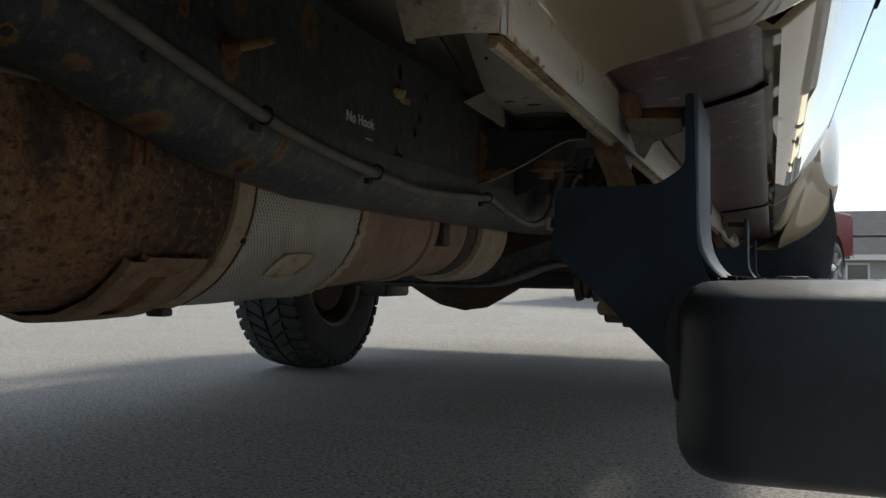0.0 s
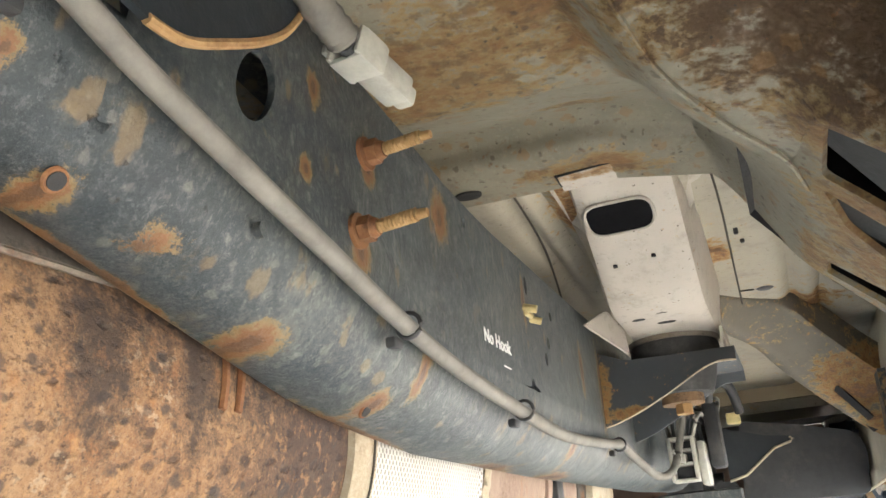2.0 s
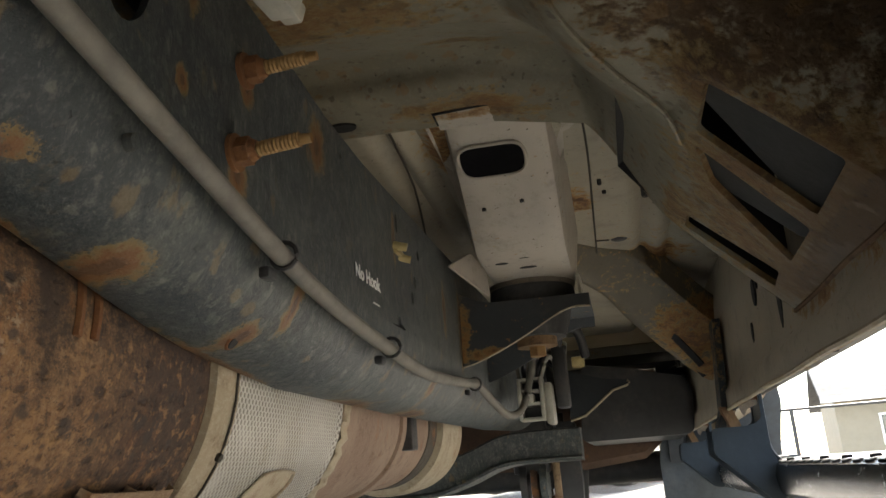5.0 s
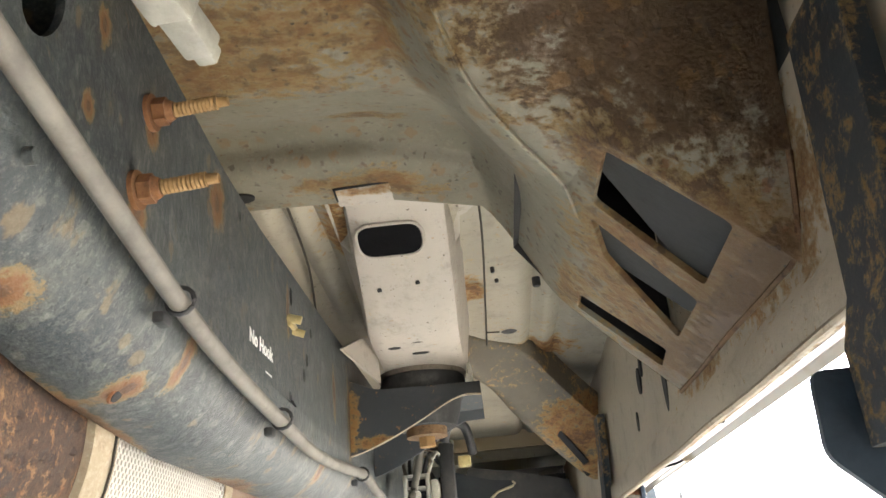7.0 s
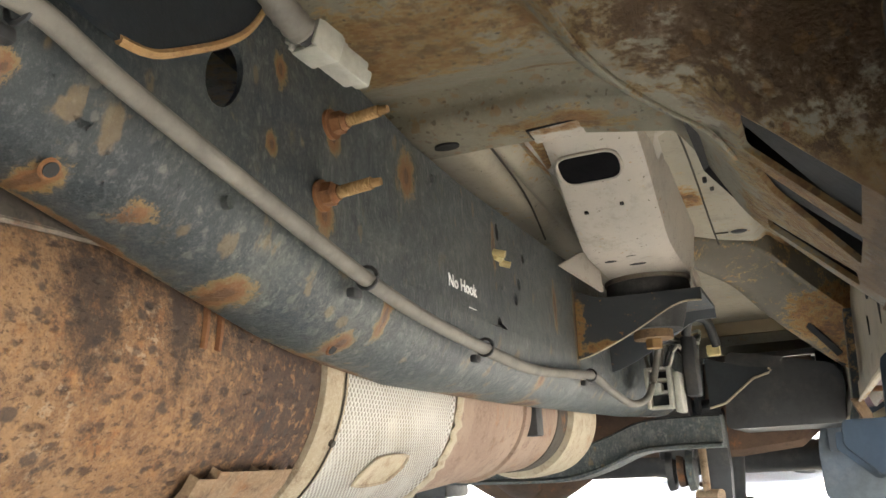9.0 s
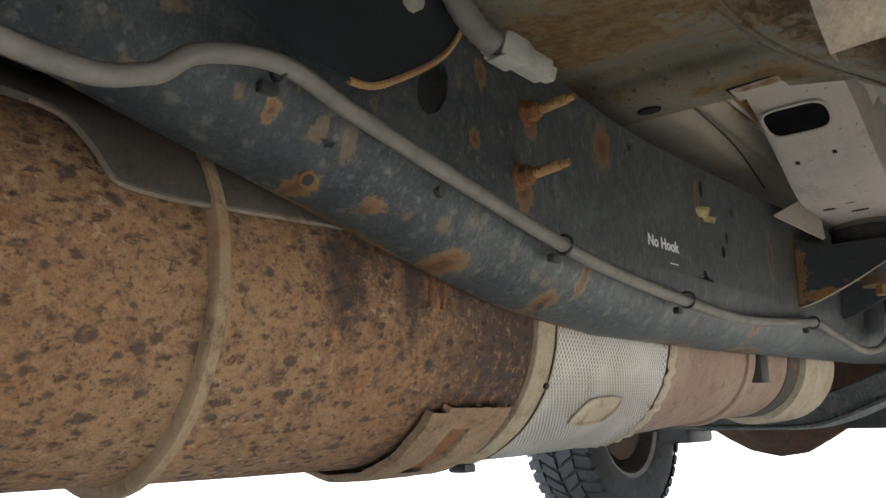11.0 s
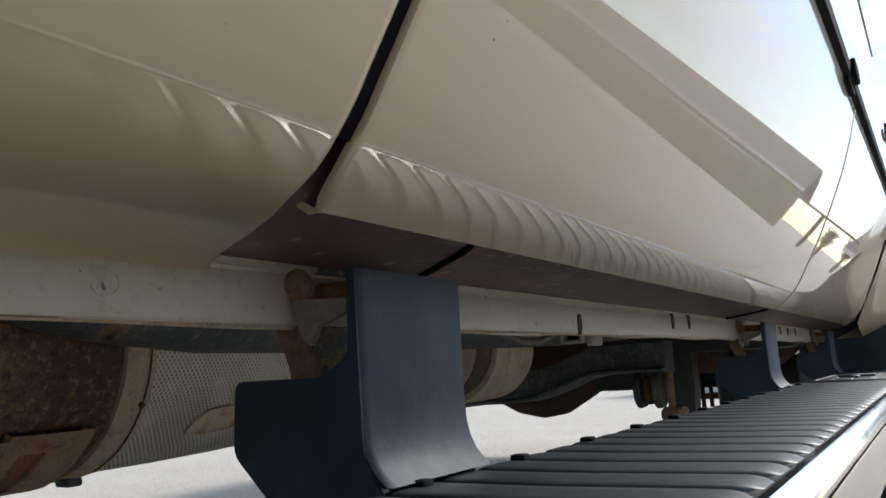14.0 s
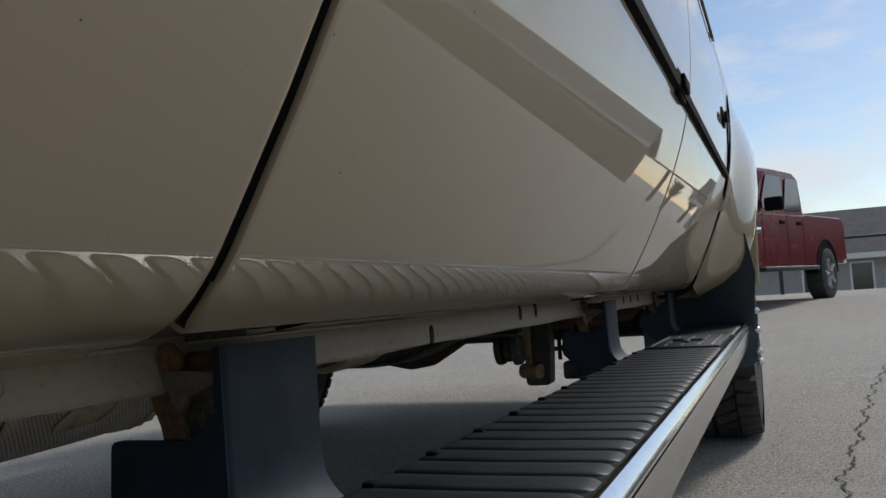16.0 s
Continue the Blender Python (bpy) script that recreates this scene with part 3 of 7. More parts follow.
def rod(bm, a, b, r, r2=None, n=16):
    a, b = Vector(a), Vector(b)
    return loft(bm, [ring_about(a, b - a, r, n), ring_about(b, b - a, r if r2 is None else r2, n)])


def smooth_path(pts, steps=6):
    pts = [Vector(p) for p in pts]
    out = []
    for i in range(len(pts) - 1):
        p0, p1, p2, p3 = pts[max(i - 1, 0)], pts[i], pts[i + 1], pts[min(i + 2, len(pts) - 1)]
        for k in range(steps):
            t = k / steps
            out.append(0.5 * ((2 * p1) + (p2 - p0) * t + (2 * p0 - 5 * p1 + 4 * p2 - p3) * t * t + (3 * p1 - p0 - 3 * p2 + p3) * t ** 3))
    return out + [pts[-1]]


def tube(bm, pts, r, n=10, steps=6, ripple=0.0):
    path = smooth_path(pts, steps)
    rings = []
    for i, p in enumerate(path):
        d = path[min(i + 1, len(path) - 1)] - path[max(i - 1, 0)]
        rings.append(ring_about(p, d, r * (1 + ripple * (i % 2)), n))
    return loft(bm, rings)


def lathe(bm, cx, cz, prof, n=64, a0=0.0, a1=2 * math.pi):
    """Turns (y, r) pairs about an axis that runs along y."""
    full = abs(a1 - a0 - 2 * math.pi) < 1e-6
    k = n if full else n + 1
    rings = [[(cx + r * math.sin(a0 + (a1 - a0) * i / n), y, cz + r * math.cos(a0 + (a1 - a0) * i / n)) for i in range(k)] for y, r in prof]
    return loft(bm, rings, closed=full, caps=full)


def plate(bm, outline, holes, place, thick):
    """A flat sheet with holes: 2D loops, a map from 2D to space and a thickness vector."""
    thick = Vector(thick)
    loops = [[bm.verts.new(place(*p)) for p in loop] for loop in (outline, *holes)]
    edges = [bm.edges.new((lp[i], lp[(i + 1) % len(lp)])) for lp in loops for i in range(len(lp))]
    faces = [g for g in bmesh.ops.triangle_fill(bm, edges=edges, use_beauty=True)["geom"] if isinstance(g, bmesh.types.BMFace)]
    twin = {v: bm.verts.new(v.co + thick) for lp in loops for v in lp}
    for f in faces:
        bm.faces.new([twin[v] for v in reversed(f.verts)])
    for lp in loops:
        for i in range(len(lp)):
            a, b = lp[i], lp[(i + 1) % len(lp)]
            bm.faces.new((a, b, twin[b], twin[a]))
    return bm


def oval(cx, cy, rx, ry, n=16, turn=0.0):
    return [(cx + rx * math.cos(a) * math.cos(turn) - ry * math.sin(a) * math.sin(turn),
             cy + rx * math.cos(a) * math.sin(turn) + ry * math.sin(a) * math.cos(turn))
            for a in (2 * math.pi * i / n for i in range(n))]


def rounded(pts, r, k=4):
    """Rounds the corners of a 2D polygon."""
    out = []
    for i in range(len(pts)):
        p, a, b = Vector(pts[i]), Vector(pts[i - 1]), Vector(pts[(i + 1) % len(pts)])
        da, db = a - p, b - p
        q = min(r, da.length * 0.45, db.length * 0.45)
        s, e = p + da.normalized() * q, p + db.normalized() * q
        for j in range(k + 1):
            t = j / k
            out.append(tuple((1 - t) ** 2 * s + 2 * t * (1 - t) * p + t * t * e))
    return out


def lerp_table(table, y):
    for (a, va), (b, vb) in zip(table, table[1:]):
        if y <= b:
            t = max(0.0, (y - a) / (b - a))
            return va + (vb - va) * t
    return table[-1][1]


# ---- ground ----
def rise(y, x=0.0):
    """The lot climbs gently towards its far edge and falls away behind it."""
    up = 0.22 * min(max((y - 4.5) / 9.0, 0), 1) ** 1.3
    side = max(0.0, (abs(x) - 14) / 30)
    return up * (1 - min(side, 1)) - max(0.0, (y - 21.0)) * 0.09 * (1 if y < 36 else 15 / (y - 21.0))


bm = bmesh.new()
ys = [-600, -60, -10, 0, 2, 4, 5, 6, 7, 8, 9, 10, 11, 12, 13, 14, 16, 18, 20.5, 21, 21.5, 24, 28, 32, 36, 60, 200, 900]
xs = [-700, -80, -44, -30, -20, -14, -8, -4, 0, 4, 8, 14, 20, 30, 44, 80, 700]
grid = [[bm.verts.new((x, y, rise(y, x))) for x in xs] for y in ys]
for r0, r1 in zip(grid, grid[1:]):
    for i in range(len(xs) - 1):
        bm.faces.new((r0[i], r0[i + 1], r1[i + 1], r1[i]))
ground = tagged(part("ground", bm, M_ASPHALT), "grey worn asphalt parking lot with fine grit", "ground", kind="structure")


# ---- the tan pickup truck ----
truck = tagged(empty("pickup_truck"), "tan crew-cab pickup truck with rusty underside and black running boards", "truck")

# frame rail
RAIL_TOP = [(-0.6, 0.80), (0.3, 0.785), (0.66, 0.763), (0.79, 0.748), (0.9, 0.733), (1.0, 0.728), (1.3, 0.729), (1.7, 0.735), (2.5, 0.745), (3.0, 0.80), (5.0, 0.80)]
RAIL_BOT = [(-0.6, 0.66), (0.1, 0.66), (0.35, 0.632), (0.47, 0.603), (0.59, 0.575), (0.74, 0.540), (0.81, 0.528), (0.95, 0.516), (1.3, 0.515), (2.0, 0.524), (2.45, 0.54), (2.9, 0.62), (5.0, 0.64)]
RAIL_X = -0.38


def frame_rail():
    bm = bmesh.new()
    stations = [-0.6 + 0.05 * i for i in range(113)]
    low = lambda y: lerp_table(RAIL_BOT, y)
    top = lambda y: lerp_table(RAIL_TOP, y)
    fold = lambda y: low(y) + 0.07
    outline = [(y, fold(y)) for y in stations] + [(y, top(y)) for y in reversed(stations)]
    holes = [oval(0.615, 0.684, 0.027, 0.016, 20, 1.1), oval(0.509, 0.671, 0.0085, 0.011, 12), oval(0.623, 0.600, 0.004, 0.005, 8),
             oval(1.115, 0.701, 0.005, 0.011, 10), oval(1.207, 0.687, 0.005, 0.006, 8), oval(1.184, 0.650, 0.006, 0.008, 10),
             oval(1.169, 0.629, 0.006, 0.008, 10), oval(1.106, 0.588, 0.007, 0.010, 10), oval(0.935, 0.712, 0.004, 0.005, 8),
             oval(1.72, 0.61, 0.008, 0.012, 10), oval(1.80, 0.60, 0.004, 0.02, 10), oval(1.86, 0.66, 0.012, 0.010, 10)]
    plate(bm, outline, holes, lambda y, z: (RAIL_X, y, z), (-0.005, 0, 0))
    rings = []
    for y in stations:
        b, f = low(y), fold(y)
        ring = [(RAIL_X, y, f)]
        for k in range(1, 9):
            a = math.pi / 2 * k / 8
            ring.append((RAIL_X - 0.06 * (1 - math.cos(a)), y, f - (f - b) * math.sin(a)))
        ring += [(-0.451, y, b), (-0.4535, y, b + 0.001), (-0.4545, y, b + 0.004), (-0.452, y, b + 0.007), (-0.43, y, b + 0.007), (-0.402, y, b + 0.02)]
        rings.append(ring)
    loft(bm, rings, closed=False)
    loft(bm, [[(RAIL_X - 0.002, y, top(y)), (-0.452, y, top(y)), (-0.452, y, top(y) - 0.006), (RAIL_X - 0.006, y, top(y) - 0.006)] for y in stations], closed=False)
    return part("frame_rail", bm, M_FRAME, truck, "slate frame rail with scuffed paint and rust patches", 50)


rail = frame_rail()
for y, z in ((0.809, 0.534), (0.519, 0.597)):
    bm = bmesh.new()
    nrm = Vector((0.75, 0, -0.66))
    c = Vector((-0.423 if y > 0.6 else -0.418, y, z)) + nrm * 0.002
    loft(bm, [ring_about(c, nrm, 0.0068, 18), ring_about(c + nrm * 0.0012, nrm, 0.0058, 18)])
    part("drain_collar", bm, M_RUST, rail)
    bm = bmesh.new()
    loft(bm, [ring_about(c, nrm, 0.0050, 14), ring_about(c + nrm * 0.0018, nrm, 0.0046, 14)])
    part("drain_hole", bm, M_DARK, rail)

# far frame rail, mirrored on the other side of the truck
bm = bmesh.new()
loft(bm, [[(-1.44, y, lerp_table(RAIL_BOT, y)), (-1.36, y, lerp_table(RAIL_BOT, y)), (-1.36, y, lerp_table(RAIL_TOP, y)), (-1.44, y, lerp_table(RAIL_TOP, y))] for y in [-0.6 + 0.2 * i for i in range(29)]])
part("frame_rail", bm, M_FRAME, truck)

# painted warning on the rail
txt = bpy.data.curves.new("stencil", "FONT")
txt.body = "No Hook"
txt.size, txt.extrude, txt.space_character, txt.offset = 0.0265, 0.0002, 1.03, 0.0007
t_ob = new("stencil_source", txt)
bpy.context.view_layer.update()
t_me = bpy.data.meshes.new_from_object(t_ob.evaluated_get(bpy.context.evaluated_depsgraph_get()))
bpy.data.objects.remove(t_ob)
t_me.transform(Matrix(((0, 0, 1, RAIL_X + 0.0012), (0.70, 0, 0, 0.960), (0, 0.66, 0, 0.6085), (0, 0, 0, 1))))
t_me.materials.clear()
t_me.materials.append(M_WHITE)
stencil = new("stencil", t_me)
stencil.parent = rail
stencil["label"] = "white No Hook stencil"
bm = box(bmesh.new(), RAIL_X + 0.0004, RAIL_X + 0.001, 1.012, 1.032, 0.5935, 0.5948)
part("stencil_bar", bm, M_WHITE, rail)

# brass-coloured clip and two studs on the rail
bm = bmesh.new()
rod(bm, (RAIL_X, 1.098, 0.672), (RAIL_X + 0.014, 1.100, 0.668), 0.0045)
rod(bm, (RAIL_X, 1.118, 0.664), (RAIL_X + 0.012, 1.122, 0.660), 0.004)
box(bm, RAIL_X, RAIL_X + 0.005, 1.096, 1.123, 0.663, 0.670, 0.002)
part("clip", bm, M_BRASS, rail, "dull yellow clip")
for y, z in ((0.743, 0.697), (0.728, 0.634)):
    bm = bmesh.new()
    rod(bm, (RAIL_X, y, z), (RAIL_X + 0.003, y, z), 0.0122, n=20)
    rod(bm, (RAIL_X + 0.004, y, z), (RAIL_X + 0.012, y, z), 0.0092, n=6)
    rod(bm, (RAIL_X + 0.012, y, z), (RAIL_X + 0.016, y, z), 0.0075, 0.0058, 14)
    stud = part("stud", bm, M_RUST, rail, "rusted nut on a threaded stud")
    bm = bmesh.new()
    rings = []
    for i in range(22):
        rings.append(ring_about((RAIL_X + 0.016 + 0.0013 * i, y, z + 0.0001 * i), (1, 0, 0.05), 0.0050 if i % 2 else 0.0043, 12))
    loft(bm, rings)
    rod(bm, (RAIL_X + 0.044, y, z + 0.002), (RAIL_X + 0.051, y, z + 0.002), 0.0036, 0.0030, 10)
    part("thread", bm, M_THREAD, stud)

# wiring conduit along the rail with its clips
bm = bmesh.new()
HOSE = [(-0.362, -0.2, 0.66), (-0.362, 0.1, 0.64), (-0.362, 0.30, 0.604), (-0.362, 0.362, 0.611), (-0.362, 0.395, 0.634), (-0.362, 0.452, 0.646), (-0.365, 0.517, 0.632),
        (-0.366, 0.638, 0.606), (-0.368, 0.765, 0.581), (-0.369, 0.87, 0.566), (-0.369, 1.01, 0.554), (-0.369, 1.18, 0.546), (-0.368, 1.40, 0.558),
        (-0.366, 1.47, 0.562), (-0.36, 1.55, 0.545), (-0.35, 1.66, 0.528), (-0.335, 1.735, 0.545), (-0.32, 1.76, 0.60), (-0.31, 1.77, 0.655)]
tube(bm, [(x, y, z - 0.0025) for x, y, z in HOSE], 0.0064, 12, 8)
part("wiring_conduit", bm, M_HOSE, rail, "dusty grey wiring conduit")
for y, z in ((0.455, 0.646), (0.773, 0.580), (1.02, 0.554), (1.455, 0.561)):
    bm = bmesh.new()
    tube(bm, [(-0.367 + 0.0088 * math.cos(a), y, z - 0.002 + 0.0088 * math.sin(a)) for a in [2 * math.pi * i / 12 for i in range(13)]], 0.0017, 6, 1)
    box(bm, -0.382, -0.374, y - 0.008, y + 0.006, z - 0.017, z - 0.009, 0.002)
    part("conduit_clip", bm, M_BLACK, rail)

# wiring plug hanging in front of the rail top
rot = Matrix.Translation((-0.335, 0.672, 0.712)) @ Euler((radians(-12), radians(8), radians(-14))).to_matrix().to_4x4() @ Matrix.Scale(0.80, 4)
plug = None
for name, dims in (("wiring_plug", (-0.0125, 0.0125, -0.006, 0.034, -0.011, 0.011, 0.003)), ("nose", (-0.0085, 0.0085, 0.030, 0.044, -0.008, 0.008, 0.003)),
                   ("cheek", (-0.016, 0.016, -0.030, -0.004, -0.0135, -0.008, 0.002)), ("cheek", (-0.016, 0.016, -0.030, -0.004, 0.008, 0.0135, 0.002)),
                   ("side", (-0.016, -0.012, -0.034, -0.002, -0.012, 0.012, 0.0015)), ("side", (0.012, 0.016, -0.034, -0.002, -0.012, 0.012, 0.0015)),
                   ("latch", (-0.005, 0.005, -0.028, 0.012, 0.012, 0.018, 0.002)), ("tab", (-0.021, -0.016, -0.036, -0.014, -0.005, 0.005, 0.0015))):
    bm = box(bmesh.new(), *dims)
    bm.transform(rot)
    ob = part(name, bm, M_CONN, truck if plug is None else plug, "dirty off-white wiring plug" if plug is None else "")
    plug = plug or ob
bm = bmesh.new()
tube(bm, [(-0.336, 0.668, 0.713), (-0.337, 0.655, 0.714), (-0.338, 0.642, 0.715)], 0.0075, 10, 4)
part("socket", bm, M_BLACK, plug)
bm = bmesh.new()
tube(bm, [(-0.338, 0.642, 0.715), (-0.342, 0.615, 0.728), (-0.345, 0.59, 0.76), (-0.35, 0.57, 0.82)], 0.010, 12, 8, 0.12)
part("sleeve", bm, M_HOSE, plug)

# engine-side shield plate hanging over the rail, with a rusty lip
edge = [(0.30, 0.80), (0.33, 0.72), (0.42, 0.665), (0.50, 0.645), (0.523, 0.648), (0.552, 0.664), (0.580, 0.682), (0.603, 0.702), (0.620, 0.728), (0.627, 0.755), (0.628, 0.80)]
bm = bmesh.new()
path = smooth_path([(-0.352, y, z) for y, z in edge], 4)
plate(bm, [(p.y, p.z) for p in path], [], lambda y, z: (-0.352, y, z), (-0.004, 0, 0))
arm_plate = part("shield_plate", bm, M_SPLASH, truck, "dark shield plate with a rusty lip")
bm = bmesh.new()
tube(bm, [(-0.353, y, z) for y, z in edge[3:]], 0.0028, 8, 4)
part("rusty_lip", bm, M_THREAD, arm_plate)
edge2 = [(0.12, 0.80), (0.16, 0.70), (0.24, 0.66), (0.31, 0.645), (0.357, 0.652), (0.386, 0.676), (0.405, 0.708), (0.413, 0.738), (0.415, 0.80)]
bm = bmesh.new()
path = smooth_path([(-0.358, y, z) for y, z in edge2], 4)
plate(bm, [(p.y, p.z) for p in path], [], lambda y, z: (-0.358, y, z), (-0.004, 0, 0))
front_plate = part("shield_plate", bm, M_SPLASH, truck)
bm = bmesh.new()
tube(bm, [(-0.358, y, z) for y, z in edge2[3:]], 0.0028, 8, 4)
part("rusty_lip", bm, M_THREAD, front_plate)
for y, z in ((0.331, 0.702), (0.560, 0.725)):
    bm = bmesh.new()
    rod(bm, (-0.356, y, z), (-0.346, y, z), 0.009, n=10)
    part("plate_bolt", bm, M_CONN, front_plate)

# exhaust filter with its heat shield
EX, EZ = -0.61, 0.53
dpf = empty("exhaust_filter", truck)
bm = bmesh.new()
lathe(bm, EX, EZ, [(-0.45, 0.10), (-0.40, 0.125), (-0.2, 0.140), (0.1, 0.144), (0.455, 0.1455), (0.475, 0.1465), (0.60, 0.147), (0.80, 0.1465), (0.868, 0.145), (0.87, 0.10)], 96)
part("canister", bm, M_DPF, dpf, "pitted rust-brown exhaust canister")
bm = bmesh.new()
lathe(bm, EX, EZ, [(0.472, 0.146), (0.473, 0.1545), (0.475, 0.1565), (0.483, 0.1565), (0.485, 0.1545), (0.486, 0.146)], 96)
part("strap", bm, M_STAIN_STRAP, dpf, "thin rusty band clamp")
bm = bmesh.new()
lathe(bm, EX, EZ, [(0.862, 0.145), (0.863, 0.151), (0.87, 0.154), (0.882, 0.155), (0.886, 0.1515), (0.90, 0.1515), (0.904, 0.149)], 96)
part("band", bm, M_STRAP, dpf, "stained metal band")
bm = bmesh.new()
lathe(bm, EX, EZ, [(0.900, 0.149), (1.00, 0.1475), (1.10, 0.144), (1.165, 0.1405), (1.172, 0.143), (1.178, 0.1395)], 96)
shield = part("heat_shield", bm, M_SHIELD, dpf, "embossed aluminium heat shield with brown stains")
bm = bmesh.new()
rings = []
for i in range(97):
    a = 2 * math.pi * i / 96
    rr = 0.1375 + 0.0025 * (i % 2)
    rings.append([(EX + (rr + 0.004 * math.cos(q)) * math.sin(a), 1.196 + 0.009 * math.sin(q) + 0.003 * (i % 3 - 1), EZ + (rr + 0.004 * math.cos(q)) * math.cos(a)) for q in [2 * math.pi * k / 8 for k in range(8)]])
loft(bm, rings, True, False)
part("rope_gasket", bm, M_STRAP, dpf, "frayed fibre gasket")
bm = bmesh.new()
lathe(bm, EX, EZ, [(1.178, 0.136), (1.22, 0.134), (1.40, 0.121), (1.50, 0.115), (1.53, 0.113)], 80)
part("cone", bm, M_PIPE, dpf, "dull rust-brown exhaust cone")
bm = bmesh.new()
lathe(bm, EX, EZ, [(1.515, 0.113), (1.517, 0.119), (1.535, 0.120), (1.545, 0.117), (1.547, 0.111)], 80)
part("weld_flange", bm, M_PIPE, dpf)
bm = bmesh.new()
lathe(bm, EX, EZ, [(1.545, 0.112), (1.70, 0.107), (1.80, 0.103), (1.84, 0.085), (1.86, 0.06)], 80)
part("outlet", bm, M_PIPE, dpf)
bm = bmesh.new()
lathe(bm, EX, EZ, [(1.80, 0.104), (1.802, 0.118), (1.82, 0.121), (1.90, 0.120), (1.985, 0.116), (1.99, 0.100)], 80)
part("collar", bm, M_STRAP, dpf, "pale stained collar")
bm = bmesh.new()
box(bm, EX + 0.085, EX + 0.119, 1.565, 1.600, 0.480, 0.535, 0.003)
part("lug", bm, M_BLACK, dpf)
bm = bmesh.new()
tube(bm, [(EX, 1.85, EZ), (EX - 0.02, 2.1, EZ + 0.03), (EX - 0.05, 2.5, EZ + 0.10), (EX - 0.08, 3.0, EZ + 0.20), (EX - 0.08, 3.6, EZ + 0.23), (EX, 4.4, EZ + 0.12)], 0.048, 20)
part("tail_pipe", bm, M_PIPE, dpf)
# Dark ring put in place of the gap before the collar.
bm = bmesh.new()
lathe(bm, EX, EZ, [(1.735, 0.1045), (1.737, 0.1075), (1.802, 0.1065)], 80)
part("groove", bm, M_NEARBLACK, dpf, "dark groove before the collar")
# inspection window pressed into the shield
bm = bmesh.new()


def on_shield(y, deg, lift):
    r = lerp_table([(0.9, 0.149), (1.0, 0.1475), (1.1, 0.144), (1.17, 0.1405)], y) + lift
    return (EX + r * math.sin(radians(deg)), y, EZ + r * math.cos(radians(deg)))


rim_pts = [on_shield(1.030 + 0.044 * math.cos(a) / max(abs(math.cos(a)), abs(math.sin(a))) ** 0.55 - 0.012 * math.sin(a), 130 + 7.5 * math.sin(a) / max(abs(math.cos(a)), abs(math.sin(a))) ** 0.55, 0.002) for a in [2 * math.pi * i / 24 for i in range(25)]]
tube(bm, rim_pts, 0.0018, 6, 1)
part("pressed_rim", bm, M_STRAP, shield)
bm = bmesh.new()
c = bm.verts.new(on_shield(1.030, 130, 0.0012))
rim = [bm.verts.new(on_shield(1.030 + 0.042 * math.cos(a) / max(abs(math.cos(a)), abs(math.sin(a))) ** 0.55 - 0.012 * math.sin(a), 130 + 7.1 * math.sin(a) / max(abs(math.cos(a)), abs(math.sin(a))) ** 0.55, 0.0012)) for a in [2 * math.pi * i / 24 for i in range(24)]]
for i in range(24):
    bm.faces.new((c, rim[i], rim[(i + 1) % 24]))
part("window_patch", bm, M_STRAP, shield)
bm = bmesh.new()
tube(bm, [on_shield(0.893, d, 0.004) for d in (60, 80, 100, 120, 140, 160)], 0.0010, 6, 3)
rod(bm, on_shield(0.892, 117, 0.0), on_shield(0.892, 117, 0.006), 0.0035, n=8)
part("band_screw", bm, M_NEARBLACK, dpf)
# torn bracket strap under the canister
bm = bmesh.new()


def strap_sheet(bm, y0, y1, d0, d1, lift, n=16, wob=0.0):
    rows = []
    for i in range(n + 1):
        d = d0 + (d1 - d0) * i / n
        r = 0.150 + lift + wob * math.sin(i * 1.7)
        rows.append([(EX + q * math.sin(radians(d)), y, EZ + q * math.cos(radians(d))) for y, q in ((y0 + 0.05 * i / n * 0.0, r), (y0 + 0.003, r + 0.007), (y0 + 0.012, r + 0.008), (y1 - 0.012, r + 0.008), (y1 - 0.003, r + 0.007), (y1, r))])
    loft(bm, rows, False)


strap_sheet(bm, 0.720, 0.765, 127, 205, 0.002, wob=0.0008)
part("support_strap", bm, M_STAIN_STRAP, dpf, "rust-stained support strap")
bm = bmesh.new()
strap_sheet(bm, 0.790, 0.842, 125, 205, 0.001, wob=0.0008)
part("support_strap", bm, M_STAIN_STRAP, dpf, "rust-stained support strap")
for d0, d1 in ((125, 134), (162, 205)):
    bm = bmesh.new()
    strap_sheet(bm, 0.742, 0.815, d0, d1, 0.0015)
    part("strap_web", bm, M_STAIN_STRAP, dpf)
bm = bmesh.new()
strap_sheet(bm, 0.752, 0.805, 136, 164, -0.004)
part("strap_slot", bm, M_RUST, dpf, "dark rusty slot")
bm = bmesh.new()
box(bm, EX + 0.02, EX + 0.045, 0.865, 0.885, EZ - 0.158, EZ - 0.148, 0.003)
part("heat_tab", bm, M_BLACK, dpf)
# flange sheet over the canister
bm = bmesh.new()
LIP = [(0.05, 40), (0.25, 42), (0.36, 47), (0.381, 52), (0.393, 61), (0.402, 69), (0.412, 71), (0.45, 72), (0.50, 71.2), (0.56, 70.2), (0.61, 69.5), (0.68, 67), (0.71, 60)]
rows = []
for y, d in LIP:
    row = []
    for off, r in ((0, 0.1485), (-0.5, 0.1535), (-2, 0.1545), (-10, 0.1540), (-25, 0.156), (-45, 0.160), (-65, 0.165)):
        a = radians(d + off)
        row.append((EX + r * math.sin(a), y, EZ + r * math.cos(a)))
    rows.append(row)
cols = [[tuple(p) for p in smooth_path(c, 3)] for c in zip(*rows)]
loft(bm, cols, False)
